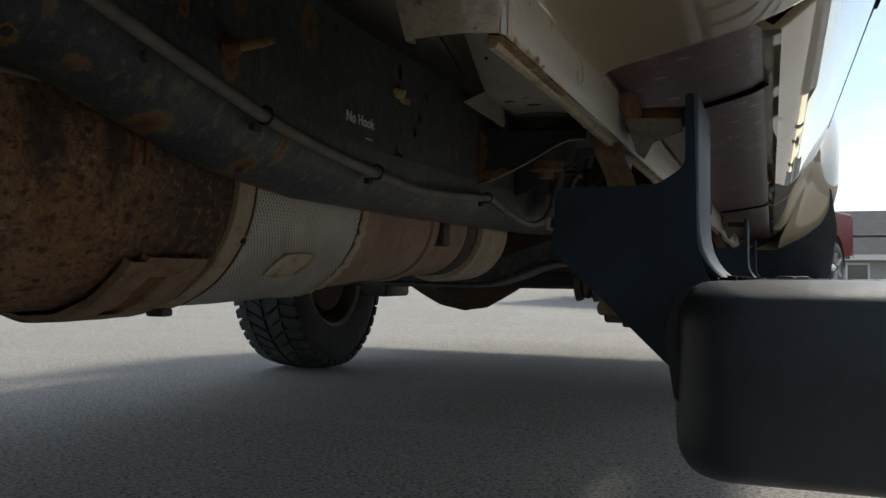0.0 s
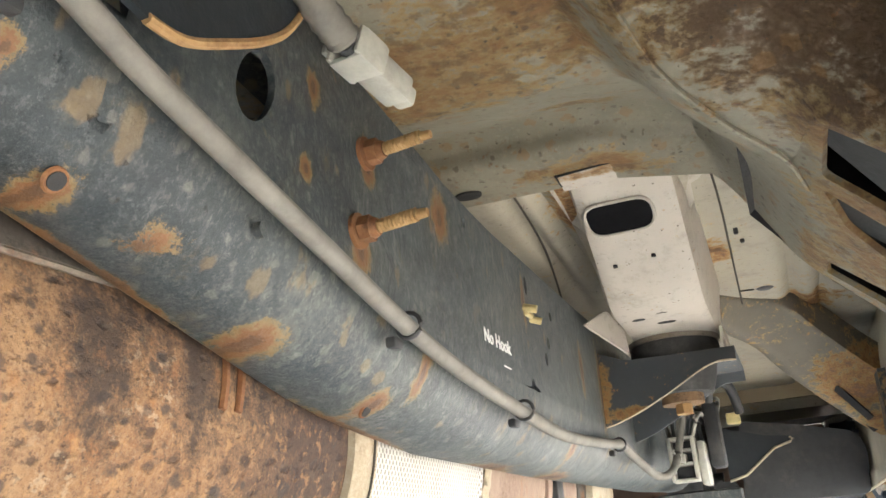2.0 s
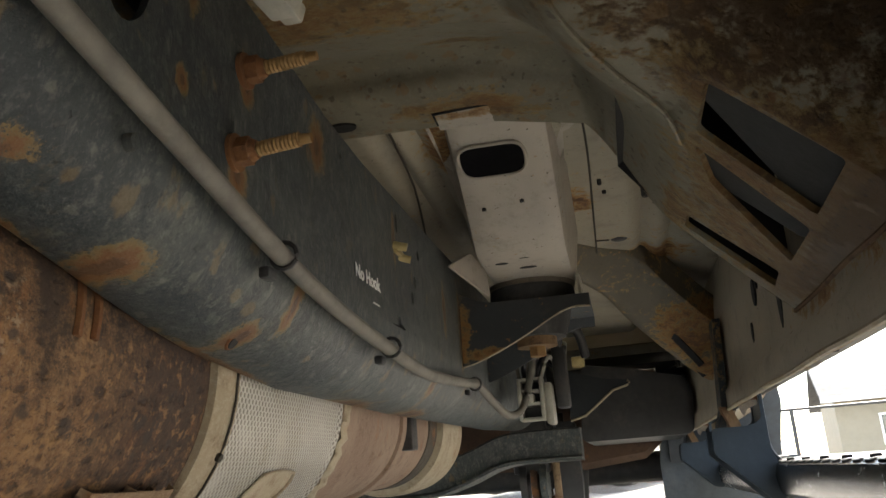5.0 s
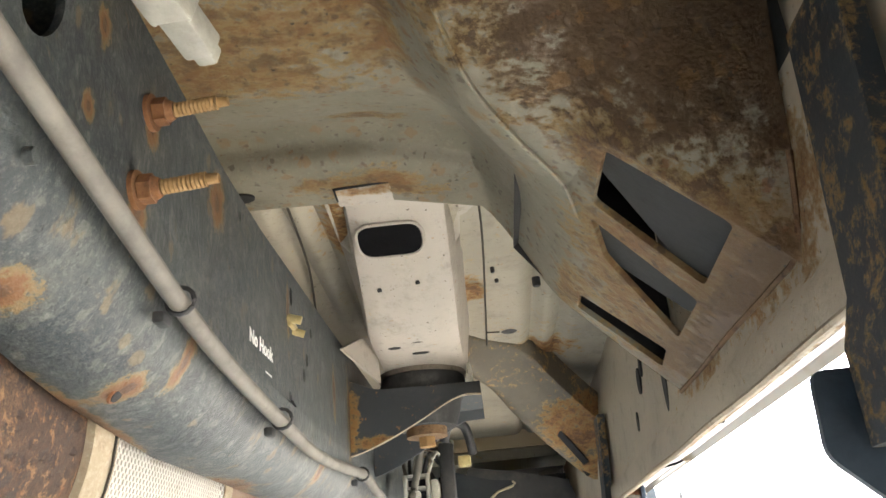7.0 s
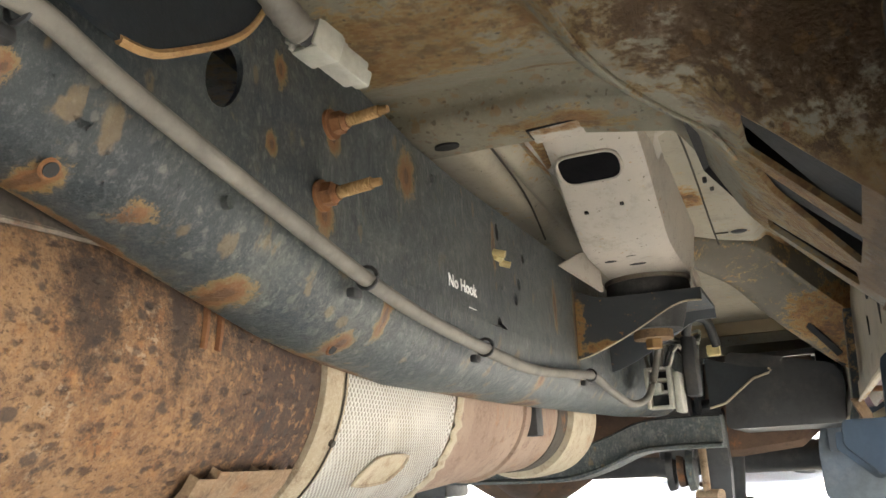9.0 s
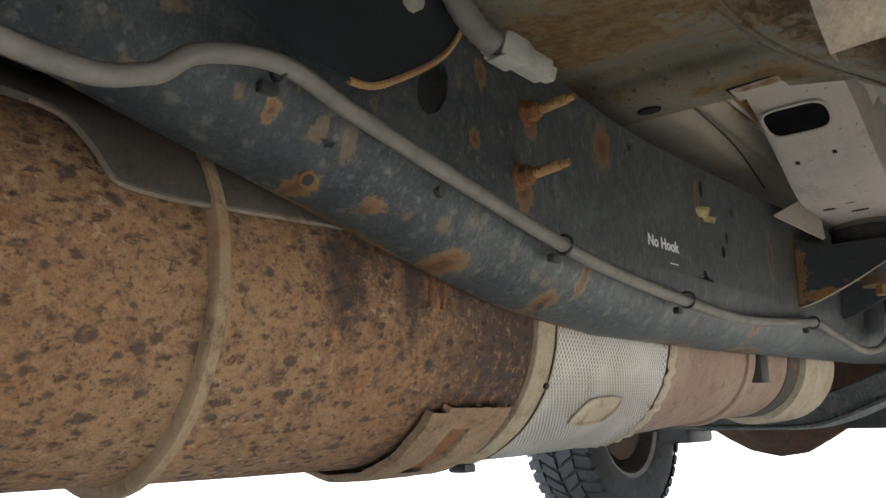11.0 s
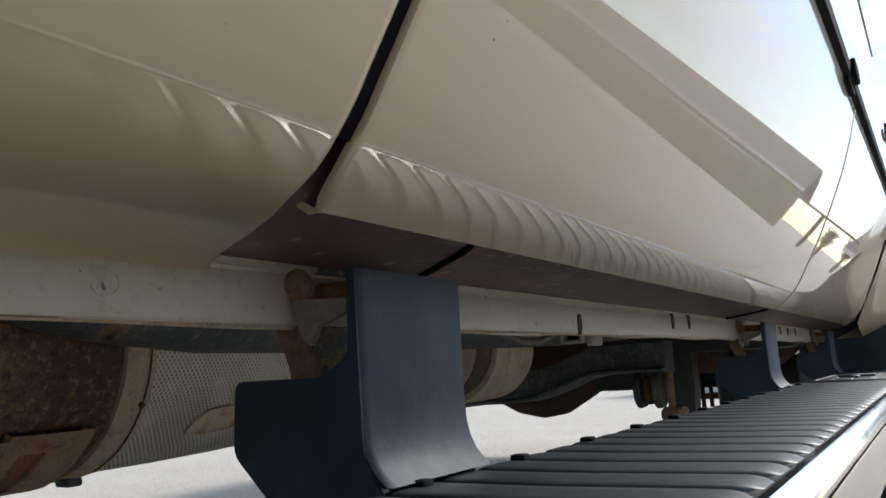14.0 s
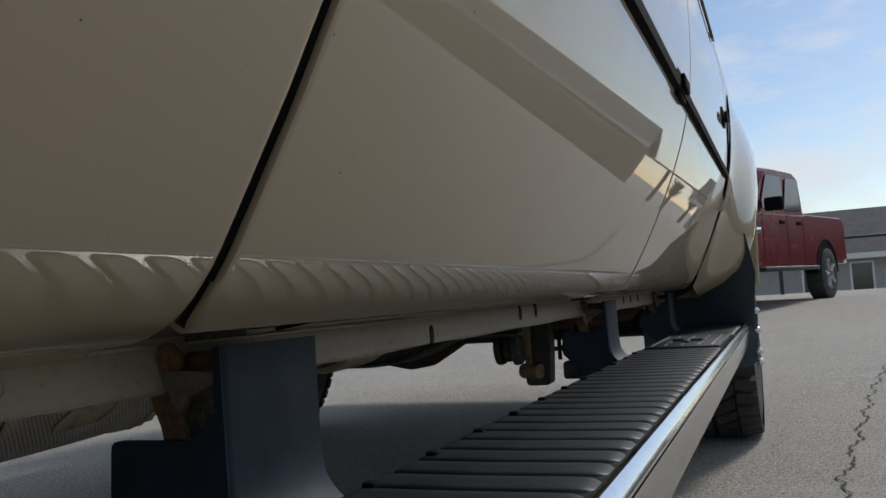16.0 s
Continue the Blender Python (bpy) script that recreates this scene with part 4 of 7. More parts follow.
upper = part("upper_shield", bm, M_NEARBLACK, dpf, "near-black upper heat shield")
bm = bmesh.new()
tube(bm, [(EX + 0.1515 * math.sin(radians(d)), y, EZ + 0.1515 * math.cos(radians(d))) for y, d in LIP[2:-1]], 0.0022, 6, 4)
part("rolled_edge", bm, M_SHROUD, upper)
for yy in (0.70, 0.716):
    bm = bmesh.new()
    tube(bm, [(EX + 0.1475 * math.sin(radians(d)), yy + 0.0005 * (90 - d), EZ + 0.1475 * math.cos(radians(d))) for d in (60, 72, 84, 92)], 0.003, 6, 3)
    part("weld_tab", bm, M_RUST, dpf)

# cab mount: bracket off the rail, rubber and bolt
mount = empty("cab_mount", truck)
bm = bmesh.new()
rings = []
for i in range(13):
    t = i / 12
    x = RAIL_X + 0.001 + 0.185 * t
    lowz = 0.582 + 0.070 * min(1, t * 1.25) ** 1.3
    up = 0.672 + 0.016 * max(0, 1 - 5 * t)
    rings.append([(x, 1.448 + 0.01 * t, up), (x, 1.440 + 0.01 * t, lowz), (x, 1.446 + 0.01 * t, lowz - 0.001), (x, 1.455 + 0.01 * t, up - 0.006), (x, 1.655 - 0.03 * t, up - 0.006), (x, 1.662 - 0.03 * t, lowz), (x, 1.668 - 0.03 * t, lowz), (x, 1.664 - 0.03 * t, up)])
loft(bm, rings)
part("bracket", bm, M_MOUNT, mount, "dark cab mount bracket with rusty edges")
bm = bmesh.new()
tube(bm, [(RAIL_X + 0.001 + 0.185 * t, 1.4415 + 0.01 * t, 0.582 + 0.070 * min(1, t * 1.25) ** 1.3) for t in (0, 0.1, 0.25, 0.4, 0.55, 0.7, 0.85, 1.0)], 0.0016, 6, 3)
part("flange_edge", bm, M_STRAP, mount)
bm = bmesh.new()
prof = [(0.625, 0.045), (0.645, 0.052), (0.664, 0.056), (0.668, 0.060), (0.672, 0.063), (0.690, 0.064), (0.698, 0.062), (0.700, 0.056)]
loft(bm, [ring_about((-0.280, 1.525, z), (0, 0, 1), r, 40) for z, r in prof])
part("rubber_bushing", bm, M_TYRE, mount)
bm = bmesh.new()
rod(bm, (-0.280, 1.525, 0.698), (-0.280, 1.525, 0.7045), 0.066, n=40)
part("washer", bm, M_SHROUD, mount)
bm = bmesh.new()
rod(bm, (-0.280, 1.525, 0.612), (-0.280, 1.525, 0.626), 0.030, n=32)
part("lower_washer", bm, M_RUSTSTRUT, mount)
bm = bmesh.new()
rod(bm, (-0.280, 1.525, 0.598), (-0.280, 1.525, 0.613), 0.013, n=6)
part("mount_bolt", bm, M_THREAD, mount)
bm = bmesh.new()
plate(bm, rounded([(1.34, 0.705), (1.40, 0.735), (1.44, 0.715), (1.445, 0.678), (1.42, 0.685)], 0.006), [], lambda y, z: (-0.365 + (y - 1.36) * 0.35, y, z), (0.003, 0, 0))
part("folded_tab", bm, M_STAND, mount)

# cab body: floor, sill, torque box, stand
cab = empty("cab_underbody", truck)
bm = bmesh.new()


def floor_z(x, y):
    z = lerp_table([(1.0, 0.822), (1.2, 0.815), (1.6, 0.784), (1.8, 0.79), (3.0, 0.80)], y) + 0.03 * math.exp(-((x + 0.9) / 0.35) ** 2)
    for c in (-0.365, -0.405, -0.10, -0.055):
        z += 0.014 * math.exp(-((x - c) / 0.011) ** 2) * (1 if y < 1.6 or x > -0.2 else 0)
    if y > 1.78:
        z -= 0.012
    return z


fx = [-1.85 + 0.1 * i for i in range(14)] + [-0.50 + 0.0075 * i for i in range(76)]
fy = [1.07, 1.2, 1.3, 1.4, 1.5, 1.6, 1.76, 1.79, 2.0, 2.3, 2.6, 2.95]
loft(bm, [[(x, y, floor_z(x, y)) for x in fx] for y in fy], False)
part("floor_pan", bm, M_FLOOR, cab, "beige-grey primed cab floor pan")

# Unseen dark sheet above the floor, added to stop light leaking in.
bm = bmesh.new()
box(bm, -1.95, 0.075, 0.34, 2.58, 0.875, 0.885)
part("cab_light_block", bm, M_DARK, cab)
# front sill across the floor, a bowed pressing that steps down into the torque box
FOLD_A = [(-0.235, 0.50, 0.815), (-0.222, 0.60, 0.790), (-0.203, 0.68, 0.760), (-0.178, 0.76, 0.715), (-0.143, 0.82, 0.692), (-0.110, 0.875, 0.682), (-0.096, 0.92, 0.671), (-0.091, 0.97, 0.668), (-0.090, 1.01, 0.667), (-0.090, 1.05, 0.667), (-0.090, 1.09, 0.667), (-0.090, 1.14, 0.667)]
SILL = [(0.50, 0.83), (0.60, 0.800), (0.70, 0.790), (0.80, 0.787), (0.868, 0.787), (0.890, 0.795), (0.94, 0.814), (0.99, 0.836), (1.015, 0.843), (1.036, 0.838), (1.050, 0.813), (1.128, 0.811)]
FOLD_L = [(-0.250, 0.50, 0.83), (-0.247, 0.60, 0.800), (-0.243, 0.70, 0.789), (-0.235, 0.80, 0.786), (-0.224, 0.868, 0.786), (-0.212, 0.905, 0.793), (-0.200, 0.95, 0.808), (-0.190, 0.995, 0.822), (-0.182, 1.03, 0.828), (-0.176, 1.06, 0.820), (-0.172, 1.085, 0.806), (-0.168, 1.138, 0.792)]


def fold_row(a, b, u):
    """A row of the rounded fold between the sill and the torque box."""
    w = 0.6 * u + 0.4 * u * u * (3 - 2 * u)
    return [(p[0] + (q[0] - p[0]) * u, p[1] + (q[1] - p[1]) * u, p[2] + (q[2] - p[2]) * w) for p, q in zip(a, b)]


rows = [[(x, y, z + 0.003 * math.sin(x * 9)) for y, z in SILL] for x in (-0.62, -0.54, -0.46, -0.40, -0.34, -0.30, -0.275)]
rows += [FOLD_L] + [fold_row(FOLD_L, FOLD_A, u) for u in (0.12, 0.25, 0.4, 0.55, 0.7, 0.82, 0.92)] + [FOLD_A]
rows += [[(x + (0.014 if y < 0.875 else 0.003), y, z + (0.002 if y < 0.875 else -0.002)) for x, y, z in FOLD_A]]
fine = []
for r in rows:
    fine.append([tuple(p) for p in smooth_path(r, 5)])
bm = bmesh.new()
loft(bm, fine, False)
last = [r[-1] for r in fine]
loft(bm, [last, [(x, y + 0.002, z + 0.003) for x, y, z in last], [(x - 0.002, y + 0.006, 0.86) for x, y, z in last]], False)
part("front_sill", bm, M_SILL, cab, "rust-stained pressed front sill", 60)
bm = bmesh.new()
loft(bm, [[(p, q, 0.8095) for p, q in oval(-0.428, 1.092, 0.016, 0.010, 16)], [(p, q, 0.818) for p, q in oval(-0.428, 1.092, 0.016, 0.010, 16)]])
part("sill_hole", bm, M_DARK, cab)

bm = bmesh.new()
tube(bm, [(x - 0.0006, y, z - 0.0010) for x, y, z in FOLD_A[1:7]], 0.0021, 6, 6)
part("fold_edge", bm, M_SILL, cab, "rusty edge of the sill fold")

# torque box: a slanted plate with three cut-outs, and a front face that sweeps up to the wheel housing
bm = bmesh.new()
box_z = lambda x: 0.667 - 0.985 * (x + 0.090)
outer = [(-0.110, 0.875), (-0.092, 0.790), (-0.040, 0.782), (0.0125, 0.775), (0.0125, 1.150), (-0.030, 1.150), (-0.090, 1.141), (-0.090, 1.09), (-0.0905, 0.97), (-0.096, 0.92)]
win1 = rounded([(-0.0885, 0.802), (-0.018, 0.792), (-0.0145, 0.898), (-0.0885, 0.886)], 0.006)
win2 = rounded([(-0.0875, 0.913), (-0.013, 0.930), (-0.011, 1.026), (-0.073, 0.968)], 0.005)
win3 = rounded([(-0.083, 1.088), (-0.013, 1.072), (-0.009, 1.122), (-0.083, 1.126)], 0.004)
plate(bm, outer, [win1, win2, win3], lambda x, y: (x, y, box_z(x)), (0.004, 0, 0.004))
part("torque_box", bm, M_SILL, cab, "rusty torque box plate with three cut-outs", 60)
bm = bmesh.new()
front_face = [
    [(-0.105, 0.884, box_z(-0.105) - 0.0012), (-0.0905, 0.799, box_z(-0.0905) - 0.0012), (-0.040, 0.7895, box_z(-0.040) - 0.0012), (0.0125, 0.784, box_z(0.0125) - 0.0012)],
    [(-0.110, 0.875, box_z(-0.110) - 0.0030), (-0.092, 0.790, box_z(-0.092) - 0.0030), (-0.040, 0.782, box_z(-0.040) - 0.0030), (0.0125, 0.775, box_z(0.0125) - 0.0030)],
    [(-0.143, 0.820, 0.692), (-0.098, 0.771, 0.690), (-0.045, 0.758, 0.655), (0.0125, 0.752, 0.620)],
    [(-0.178, 0.760, 0.715), (-0.110, 0.745, 0.715), (-0.050, 0.740, 0.705), (0.0135, 0.737, 0.690)],
    [(-0.203, 0.680, 0.760), (-0.120, 0.680, 0.765), (-0.050, 0.700, 0.765), (0.0200, 0.720, 0.770)],
    [(-0.222, 0.600, 0.790), (-0.130, 0.600, 0.815), (-0.050, 0.620, 0.830), (0.0400, 0.660, 0.840)],
    [(-0.235, 0.500, 0.815), (-0.140, 0.500, 0.850), (-0.050, 0.500, 0.860), (0.0500, 0.500, 0.860)]]
front_face = [[(x - 0.022, y + 0.022, z + 0.020), *row] for row in front_face for x, y, z in row[:1]]
cols = [[tuple(p) for p in smooth_path(c, 5)] for c in zip(*front_face)]
loft(bm, [[tuple(p) for p in smooth_path(r, 5)] for r in zip(*cols)], False)
part("box_front", bm, M_SILL, cab, "dark rusty front face of the torque box", 60)
bm = bmesh.new()
# rear fold of the box rising to the floor
back = [(-0.090, 1.141), (-0.030, 1.150), (0.0125, 1.150)]
loft(bm, [[(x, y + 0.001, box_z(x)) for x, y in back], [(x, y + 0.003, box_z(x) + 0.004) for x, y in back], [(x - 0.01, y + 0.03, 0.81) for x, y in back]], False)
part("box_rear", bm, M_SILL, cab, "", 60)
# Backing sheets for the cut-outs; their dark colour holds the cavity's shade.
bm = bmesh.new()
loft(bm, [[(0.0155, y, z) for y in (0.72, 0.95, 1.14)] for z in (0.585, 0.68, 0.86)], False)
part("cutout_backing", bm, M_INNER, cab)
# Darkest sheet, added where the cavity is only deep shade.
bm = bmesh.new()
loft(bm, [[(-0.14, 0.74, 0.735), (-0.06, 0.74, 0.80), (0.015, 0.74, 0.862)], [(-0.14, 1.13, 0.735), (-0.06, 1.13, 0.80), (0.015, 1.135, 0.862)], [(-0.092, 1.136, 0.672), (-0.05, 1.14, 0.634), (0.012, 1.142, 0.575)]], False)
part("cutout_backing", bm, M_DARK, cab)
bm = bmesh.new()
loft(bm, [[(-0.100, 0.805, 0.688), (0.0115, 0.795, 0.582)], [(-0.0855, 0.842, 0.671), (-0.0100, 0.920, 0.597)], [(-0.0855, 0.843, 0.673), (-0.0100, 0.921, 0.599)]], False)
part("cutout_backing", bm, M_INNER, cab)
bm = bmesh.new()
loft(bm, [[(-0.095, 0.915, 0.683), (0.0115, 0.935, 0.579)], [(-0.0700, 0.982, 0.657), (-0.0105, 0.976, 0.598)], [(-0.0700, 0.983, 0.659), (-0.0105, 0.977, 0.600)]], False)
part("cutout_backing", bm, M_INNER, cab)
bm = bmesh.new()
tube(bm, [(0.0110, 0.752, 0.624), (0.0110, 0.776, 0.571), (0.0110, 0.83, 0.5655), (0.0105, 0.95, 0.5665), (0.0110, 1.05, 0.5650), (0.0110, 1.15, 0.566)], 0.0024, 6, 6)
part("seam_sealer", bm, M_RUSTSTRUT, cab, "cracked rusty seam bead")

# stand: grey pressed box that carries the mount
bm = bmesh.new()


def stand_ring(y, z, w0, w1, up):
    r = 0.017
    q = 0.29 * r
    return [(w0 - 0.018, y, up), (w0 - 0.004, y, z + r + 0.03), (w0, y, z + r + 0.002), (w0 + q, y, z + q), (w0 + r, y, z), (w0 + r + 0.01, y, z - 0.0004), (w1 - r - 0.01, y, z - 0.0004), (w1 - r, y, z), (w1 - q, y, z + q), (w1, y, z + r + 0.002), (w1 + 0.003, y, z + r + 0.03), (w1 + 0.012, y, up), (w1 + 0.03, y, up + 0.001)]


rings = [stand_ring(1.098, 0.8125, -0.325, -0.208, 0.822), stand_ring(1.13, 0.8115, -0.326, -0.207, 0.822)]
ys_ = [1.135, 1.19, 1.25, 1.300, 1.325, 1.365, 1.50, 1.56]
zs_ = [0.811, 0.788, 0.752, 0.722, 0.712, 0.707, 0.704, 0.706]
body_rings = [stand_ring(y, z, -0.327 - 0.0018 * i, -0.206 - 0.0006 * i, 0.815) for i, (y, z) in enumerate(zip(ys_, zs_))]
loft(bm, rings + body_rings, False)
part("mount_stand", bm, M_STAND, cab, "grey primed pressed mount stand")
slot = lambda cx, cy, w, h: rounded([(cx - w, cy - h), (cx + w, cy - h), (cx + w, cy + h), (cx - w, cy + h)], h * 0.98, 6)
bm = bmesh.new()
plate(bm, slot(-0.279, 1.188, 0.039, 0.022), [], lambda x, y: (x, y, lerp_table(list(zip(ys_, zs_)), y) - 0.0022), (0, 0, 0.001))
part("slot", bm, M_SEAL, cab)
bm = bmesh.new()
ring_ = [(x, y, lerp_table(list(zip(ys_, zs_)), y) - 0.0022) for x, y in slot(-0.279, 1.188, 0.0395, 0.0225)]
tube(bm, ring_ + ring_[:1], 0.0022, 6, 1)
part("slot_lip", bm, M_STAND, cab)
bm = bmesh.new()
loft(bm, [[(-0.211 + a, 1.50 + b, 0.712), (-0.207 + a, 1.50 + b, 0.712), (-0.206 + a, 1.515 + b, 0.676 + c), (-0.210 + a, 1.515 + b, 0.675 + c)] for a, b, c in ((0, 0, 0.012), (0.001, 0.012, 0.001), (0.002, 0.05, 0.0), (0.002, 0.062, 0.014))])
part("ear", bm, M_STAND, cab)
for x, y, z, a, b in ((-0.302, 1.370, 0.7072, 0.009, 0.006), (-0.270, 1.360, 0.7085, 0.009, 0.0055), (-0.270, 1.402, 0.7060, 0.012, 0.005), (-0.303, 1.255, 0.7480, 0.0028, 0.004), (-0.255, 1.250, 0.7512, 0.0028, 0.004)):
    bm = bmesh.new()
    loft(bm, [[(p, q, z - 0.001) for p, q in oval(x, y, a, b, 12)], [(p, q, z + 0.002) for p, q in oval(x, y, a, b, 12)]])
    part("drain_hole", bm, M_DARK, cab)
bm = bmesh.new()
plate(bm, rounded([(-0.324, 1.092), (-0.250, 1.088), (-0.244, 1.108), (-0.222, 1.110), (-0.222, 1.132), (-0.327, 1.132)], 0.003), [], lambda x, y: (x, y, 0.8075), (0, 0, 0.0025))
part("tab", bm, M_STAND, cab)
bm = bmesh.new()
tube(bm, [(-0.326, 1.118, 0.8085), (-0.326, 1.091, 0.8085), (-0.29, 1.088, 0.8088), (-0.249, 1.0855, 0.809)], 0.0016, 6, 1)
part("tab_gap", bm, M_DARK, cab)
bm = bmesh.new()
loft(bm, [[(p, q, 0.8088) for p, q in oval(-0.231, 1.104, 0.017, 0.005, 12)], [(p, q, 0.815) for p, q in oval(-0.231, 1.104, 0.017, 0.005, 12)]])
part("tab_gap", bm, M_DARK, cab)
for x, y, z, r in ((-0.139, 1.61, 0.786, 0.014), (-0.10, 1.40, 0.786, 0.006), (-0.16, 1.36, 0.798, 0.003), (-0.155, 1.40, 0.798, 0.003)):
    bm = bmesh.new()
    loft(bm, [ring_about((x, y, z + 0.01), (0, 0, 1), r, 20), ring_about((x, y, z - 0.001), (0, 0, 1), r, 20), ring_about((x, y, z - 0.003), (0, 0, 1), r * 0.75, 20)])
    part("floor_plug", bm, M_BLACK, cab)

for pts, r in (([(-0.172, 1.15, 0.8175), (-0.170, 1.28, 0.809), (-0.176, 1.60, 0.7835), (-0.178, 1.75, 0.786)], 0.0014), ([(-0.385, 1.10, 0.818), (-0.40, 1.3, 0.808), (-0.432, 1.5, 0.791)], 0.0016), ([(-0.176, 1.60, 0.7835), (-0.155, 1.605, 0.7835)], 0.0014)):
    bm = bmesh.new()
    tube(bm, pts, r, 6, 5)
    part("floor_seam", bm, M_SEAMLINE, cab)

# cross ribs further back: second outrigger, brace and rear sill
spine = smooth_path([(-0.235, 1.665, 0.762), (-0.204, 1.735, 0.752), (-0.166, 1.80, 0.735), (-0.125, 1.868, 0.695), (-0.073, 1.93, 0.650), (-0.020, 1.985, 0.608), (0.010, 2.01, 0.588)], 6)


def outrigger(dy):
    bm = bmesh.new()
    rings = []
    for i, p in enumerate(spine):
        t = i / (len(spine) - 1)
        w = 0.02 + 0.10 * min(1, t * 2.2)
        rings.append([p + Vector(v) for v in ((-0.006, 0.05, 0.05), (-0.014, 0.024, 0.022), (-0.013, 0.008, 0.004), (-0.006, -0.004, -0.006), (0.005, -0.010, -0.008), (0.015, -0.018, -0.002), (0.020, -0.03, 0.010), (0.021 + 0.05 * w, -0.035 - 0.25 * w, 0.013 + 0.14 * w), (0.022 + 0.12 * w, -0.040 - 0.50 * w, 0.015 + 0.34 * w), (0.022 + 0.13 * w, -0.043 - 0.54 * w, 0.009 + 0.36 * w), (0.022 + 0.14 * w, -0.050 - 0.58 * w, 0.012 + 0.40 * w), (0.018 + 0.14 * w, -0.050 - 0.58 * w, 0.05 + 0.6 * w))])
    bm2 = loft(bm, rings, False)
    bmesh.ops.translate(bm2, vec=(0, dy, 0), verts=bm2.verts)
    rig = part("outrigger", bm2, M_RIG, cab, "rusty stamped outrigger with two slots", 70)
    for x, y, z, L in ((-0.040, 1.918, 0.641, 0.052), (-0.030, 1.965, 0.622, 0.048)):
        bm = bmesh.new()
        box(bm, -L, L, -0.006, 0.006, -0.003, 0.003)
        bm.transform(Matrix.Translation((x, y + dy, z)) @ Euler((radians(-30), radians(40), radians(44))).to_matrix().to_4x4())
        part("cut_out", bm, M_DARK, rig)


outrigger(0.0)
bm = bmesh.new()
loft(bm, [[(x, 2.70, 0.78), (x, 2.71, 0.735), (x, 2.90, 0.73), (x, 2.95, 0.80)] for x in (-1.7, -0.9, -0.2, 0.03)], False)
part("rear_cross_sill", bm, M_FLOOR, cab)

# rocker: inner wall and pinch flange
bm = bmesh.new()
rows = []
for i in range(56):
    y = 0.361 + 0.0473 * i
    wob = 0.0006 * math.sin(i * 2.1)
    rows.append([(0.072, y, 0.878), (0.036, y, 0.80), (0.018, y, 0.70), (0.0145, y, 0.665), (0.0125, y, 0.60), (0.0110, y, 0.552), (0.001 + wob, y, 0.538), (0.000 + wob, y, 0.508), (0.0045 + wob, y, 0.5075), (0.0055 + wob, y, 0.536)])
loft(bm, rows, False)
rocker = part("rocker_inner", bm, M_ROCKER, cab, "beige inner rocker panel with a pinch flange")
bm = bmesh.new()
tube(bm, [(-0.0015, 0.370 + 0.06 * i, 0.5085 + 0.0008 * math.sin(i * 1.3)) for i in range(41)], 0.0028, 6, 2)
part("seam_sealer", bm, M_STRAP, cab, "cracked seam sealer bead")
for y, z, a, b in ((1.006, 0.517, 0.005, 0.010), (1.329, 0.528, 0.005, 0.010), (1.408, 0.529, 0.005, 0.010), (2.15, 0.528, 0.005, 0.009), (2.25, 0.528, 0.005, 0.009), (2.36, 0.528, 0.005, 0.009)):
    bm = bmesh.new()
    loft(bm, [[(0.0035, p, q) for p, q in oval(y, z, a, b, 14)], [(0.0078, p, q) for p, q in oval(y, z, a, b, 14)]])
    part("flange_hole", bm, M_DARK, cab)
for y in (0.398, 0.426, 0.481):
    bm = bmesh.new()
    tube(bm, [(0.0066, y + 0.007 * math.cos(a), 0.523 + 0.006 * math.sin(a)) for a in [4.2 * i / 14 + 3.4 for i in range(15)]], 0.00035, 6, 1)
    part("spot_weld", bm, M_ROCKER, cab)
# slots in the inner wall
for y, z, w, h in ((1.376, 0.630, 0.012, 0.017), (1.352, 0.642, 0.006, 0.012), (1.435, 0.588, 0.007, 0.013), (1.222, 0.605, 0.011, 0.045)):
    x = 0.0118
    bm = bmesh.new()
    loft(bm, [[(x - 0.001, p, q) for p, q in oval(y, z, w, h, 14, 0.12)], [(x + 0.004, p, q) for p, q in oval(y, z, w, h, 14, 0.12)]])
    part("wall_slot", bm, M_DARK, cab)

# ---- outer body ----
SIDE = [(0.100, 0.5455), (0.1056, 0.549), (0.1124, 0.554), (0.1173, 0.5585), (0.1224, 0.564), (0.1277, 0.571), (0.1327, 0.579), (0.1386, 0.590), (0.146, 0.605), (0.1533, 0.6205), (0.1643, 0.645), (0.1832, 0.690), (0.2025, 0.740), (0.219, 0.790), (0.2307, 0.835), (0.2383, 0.875), (0.2428, 0.92), (0.2453, 0.97), (0.2459, 1.03), (0.243, 1.10), (0.236, 1.17), (0.227, 1.22)]


def side_x(z):
    return lerp_table([(b, a) for a, b in SIDE], z)


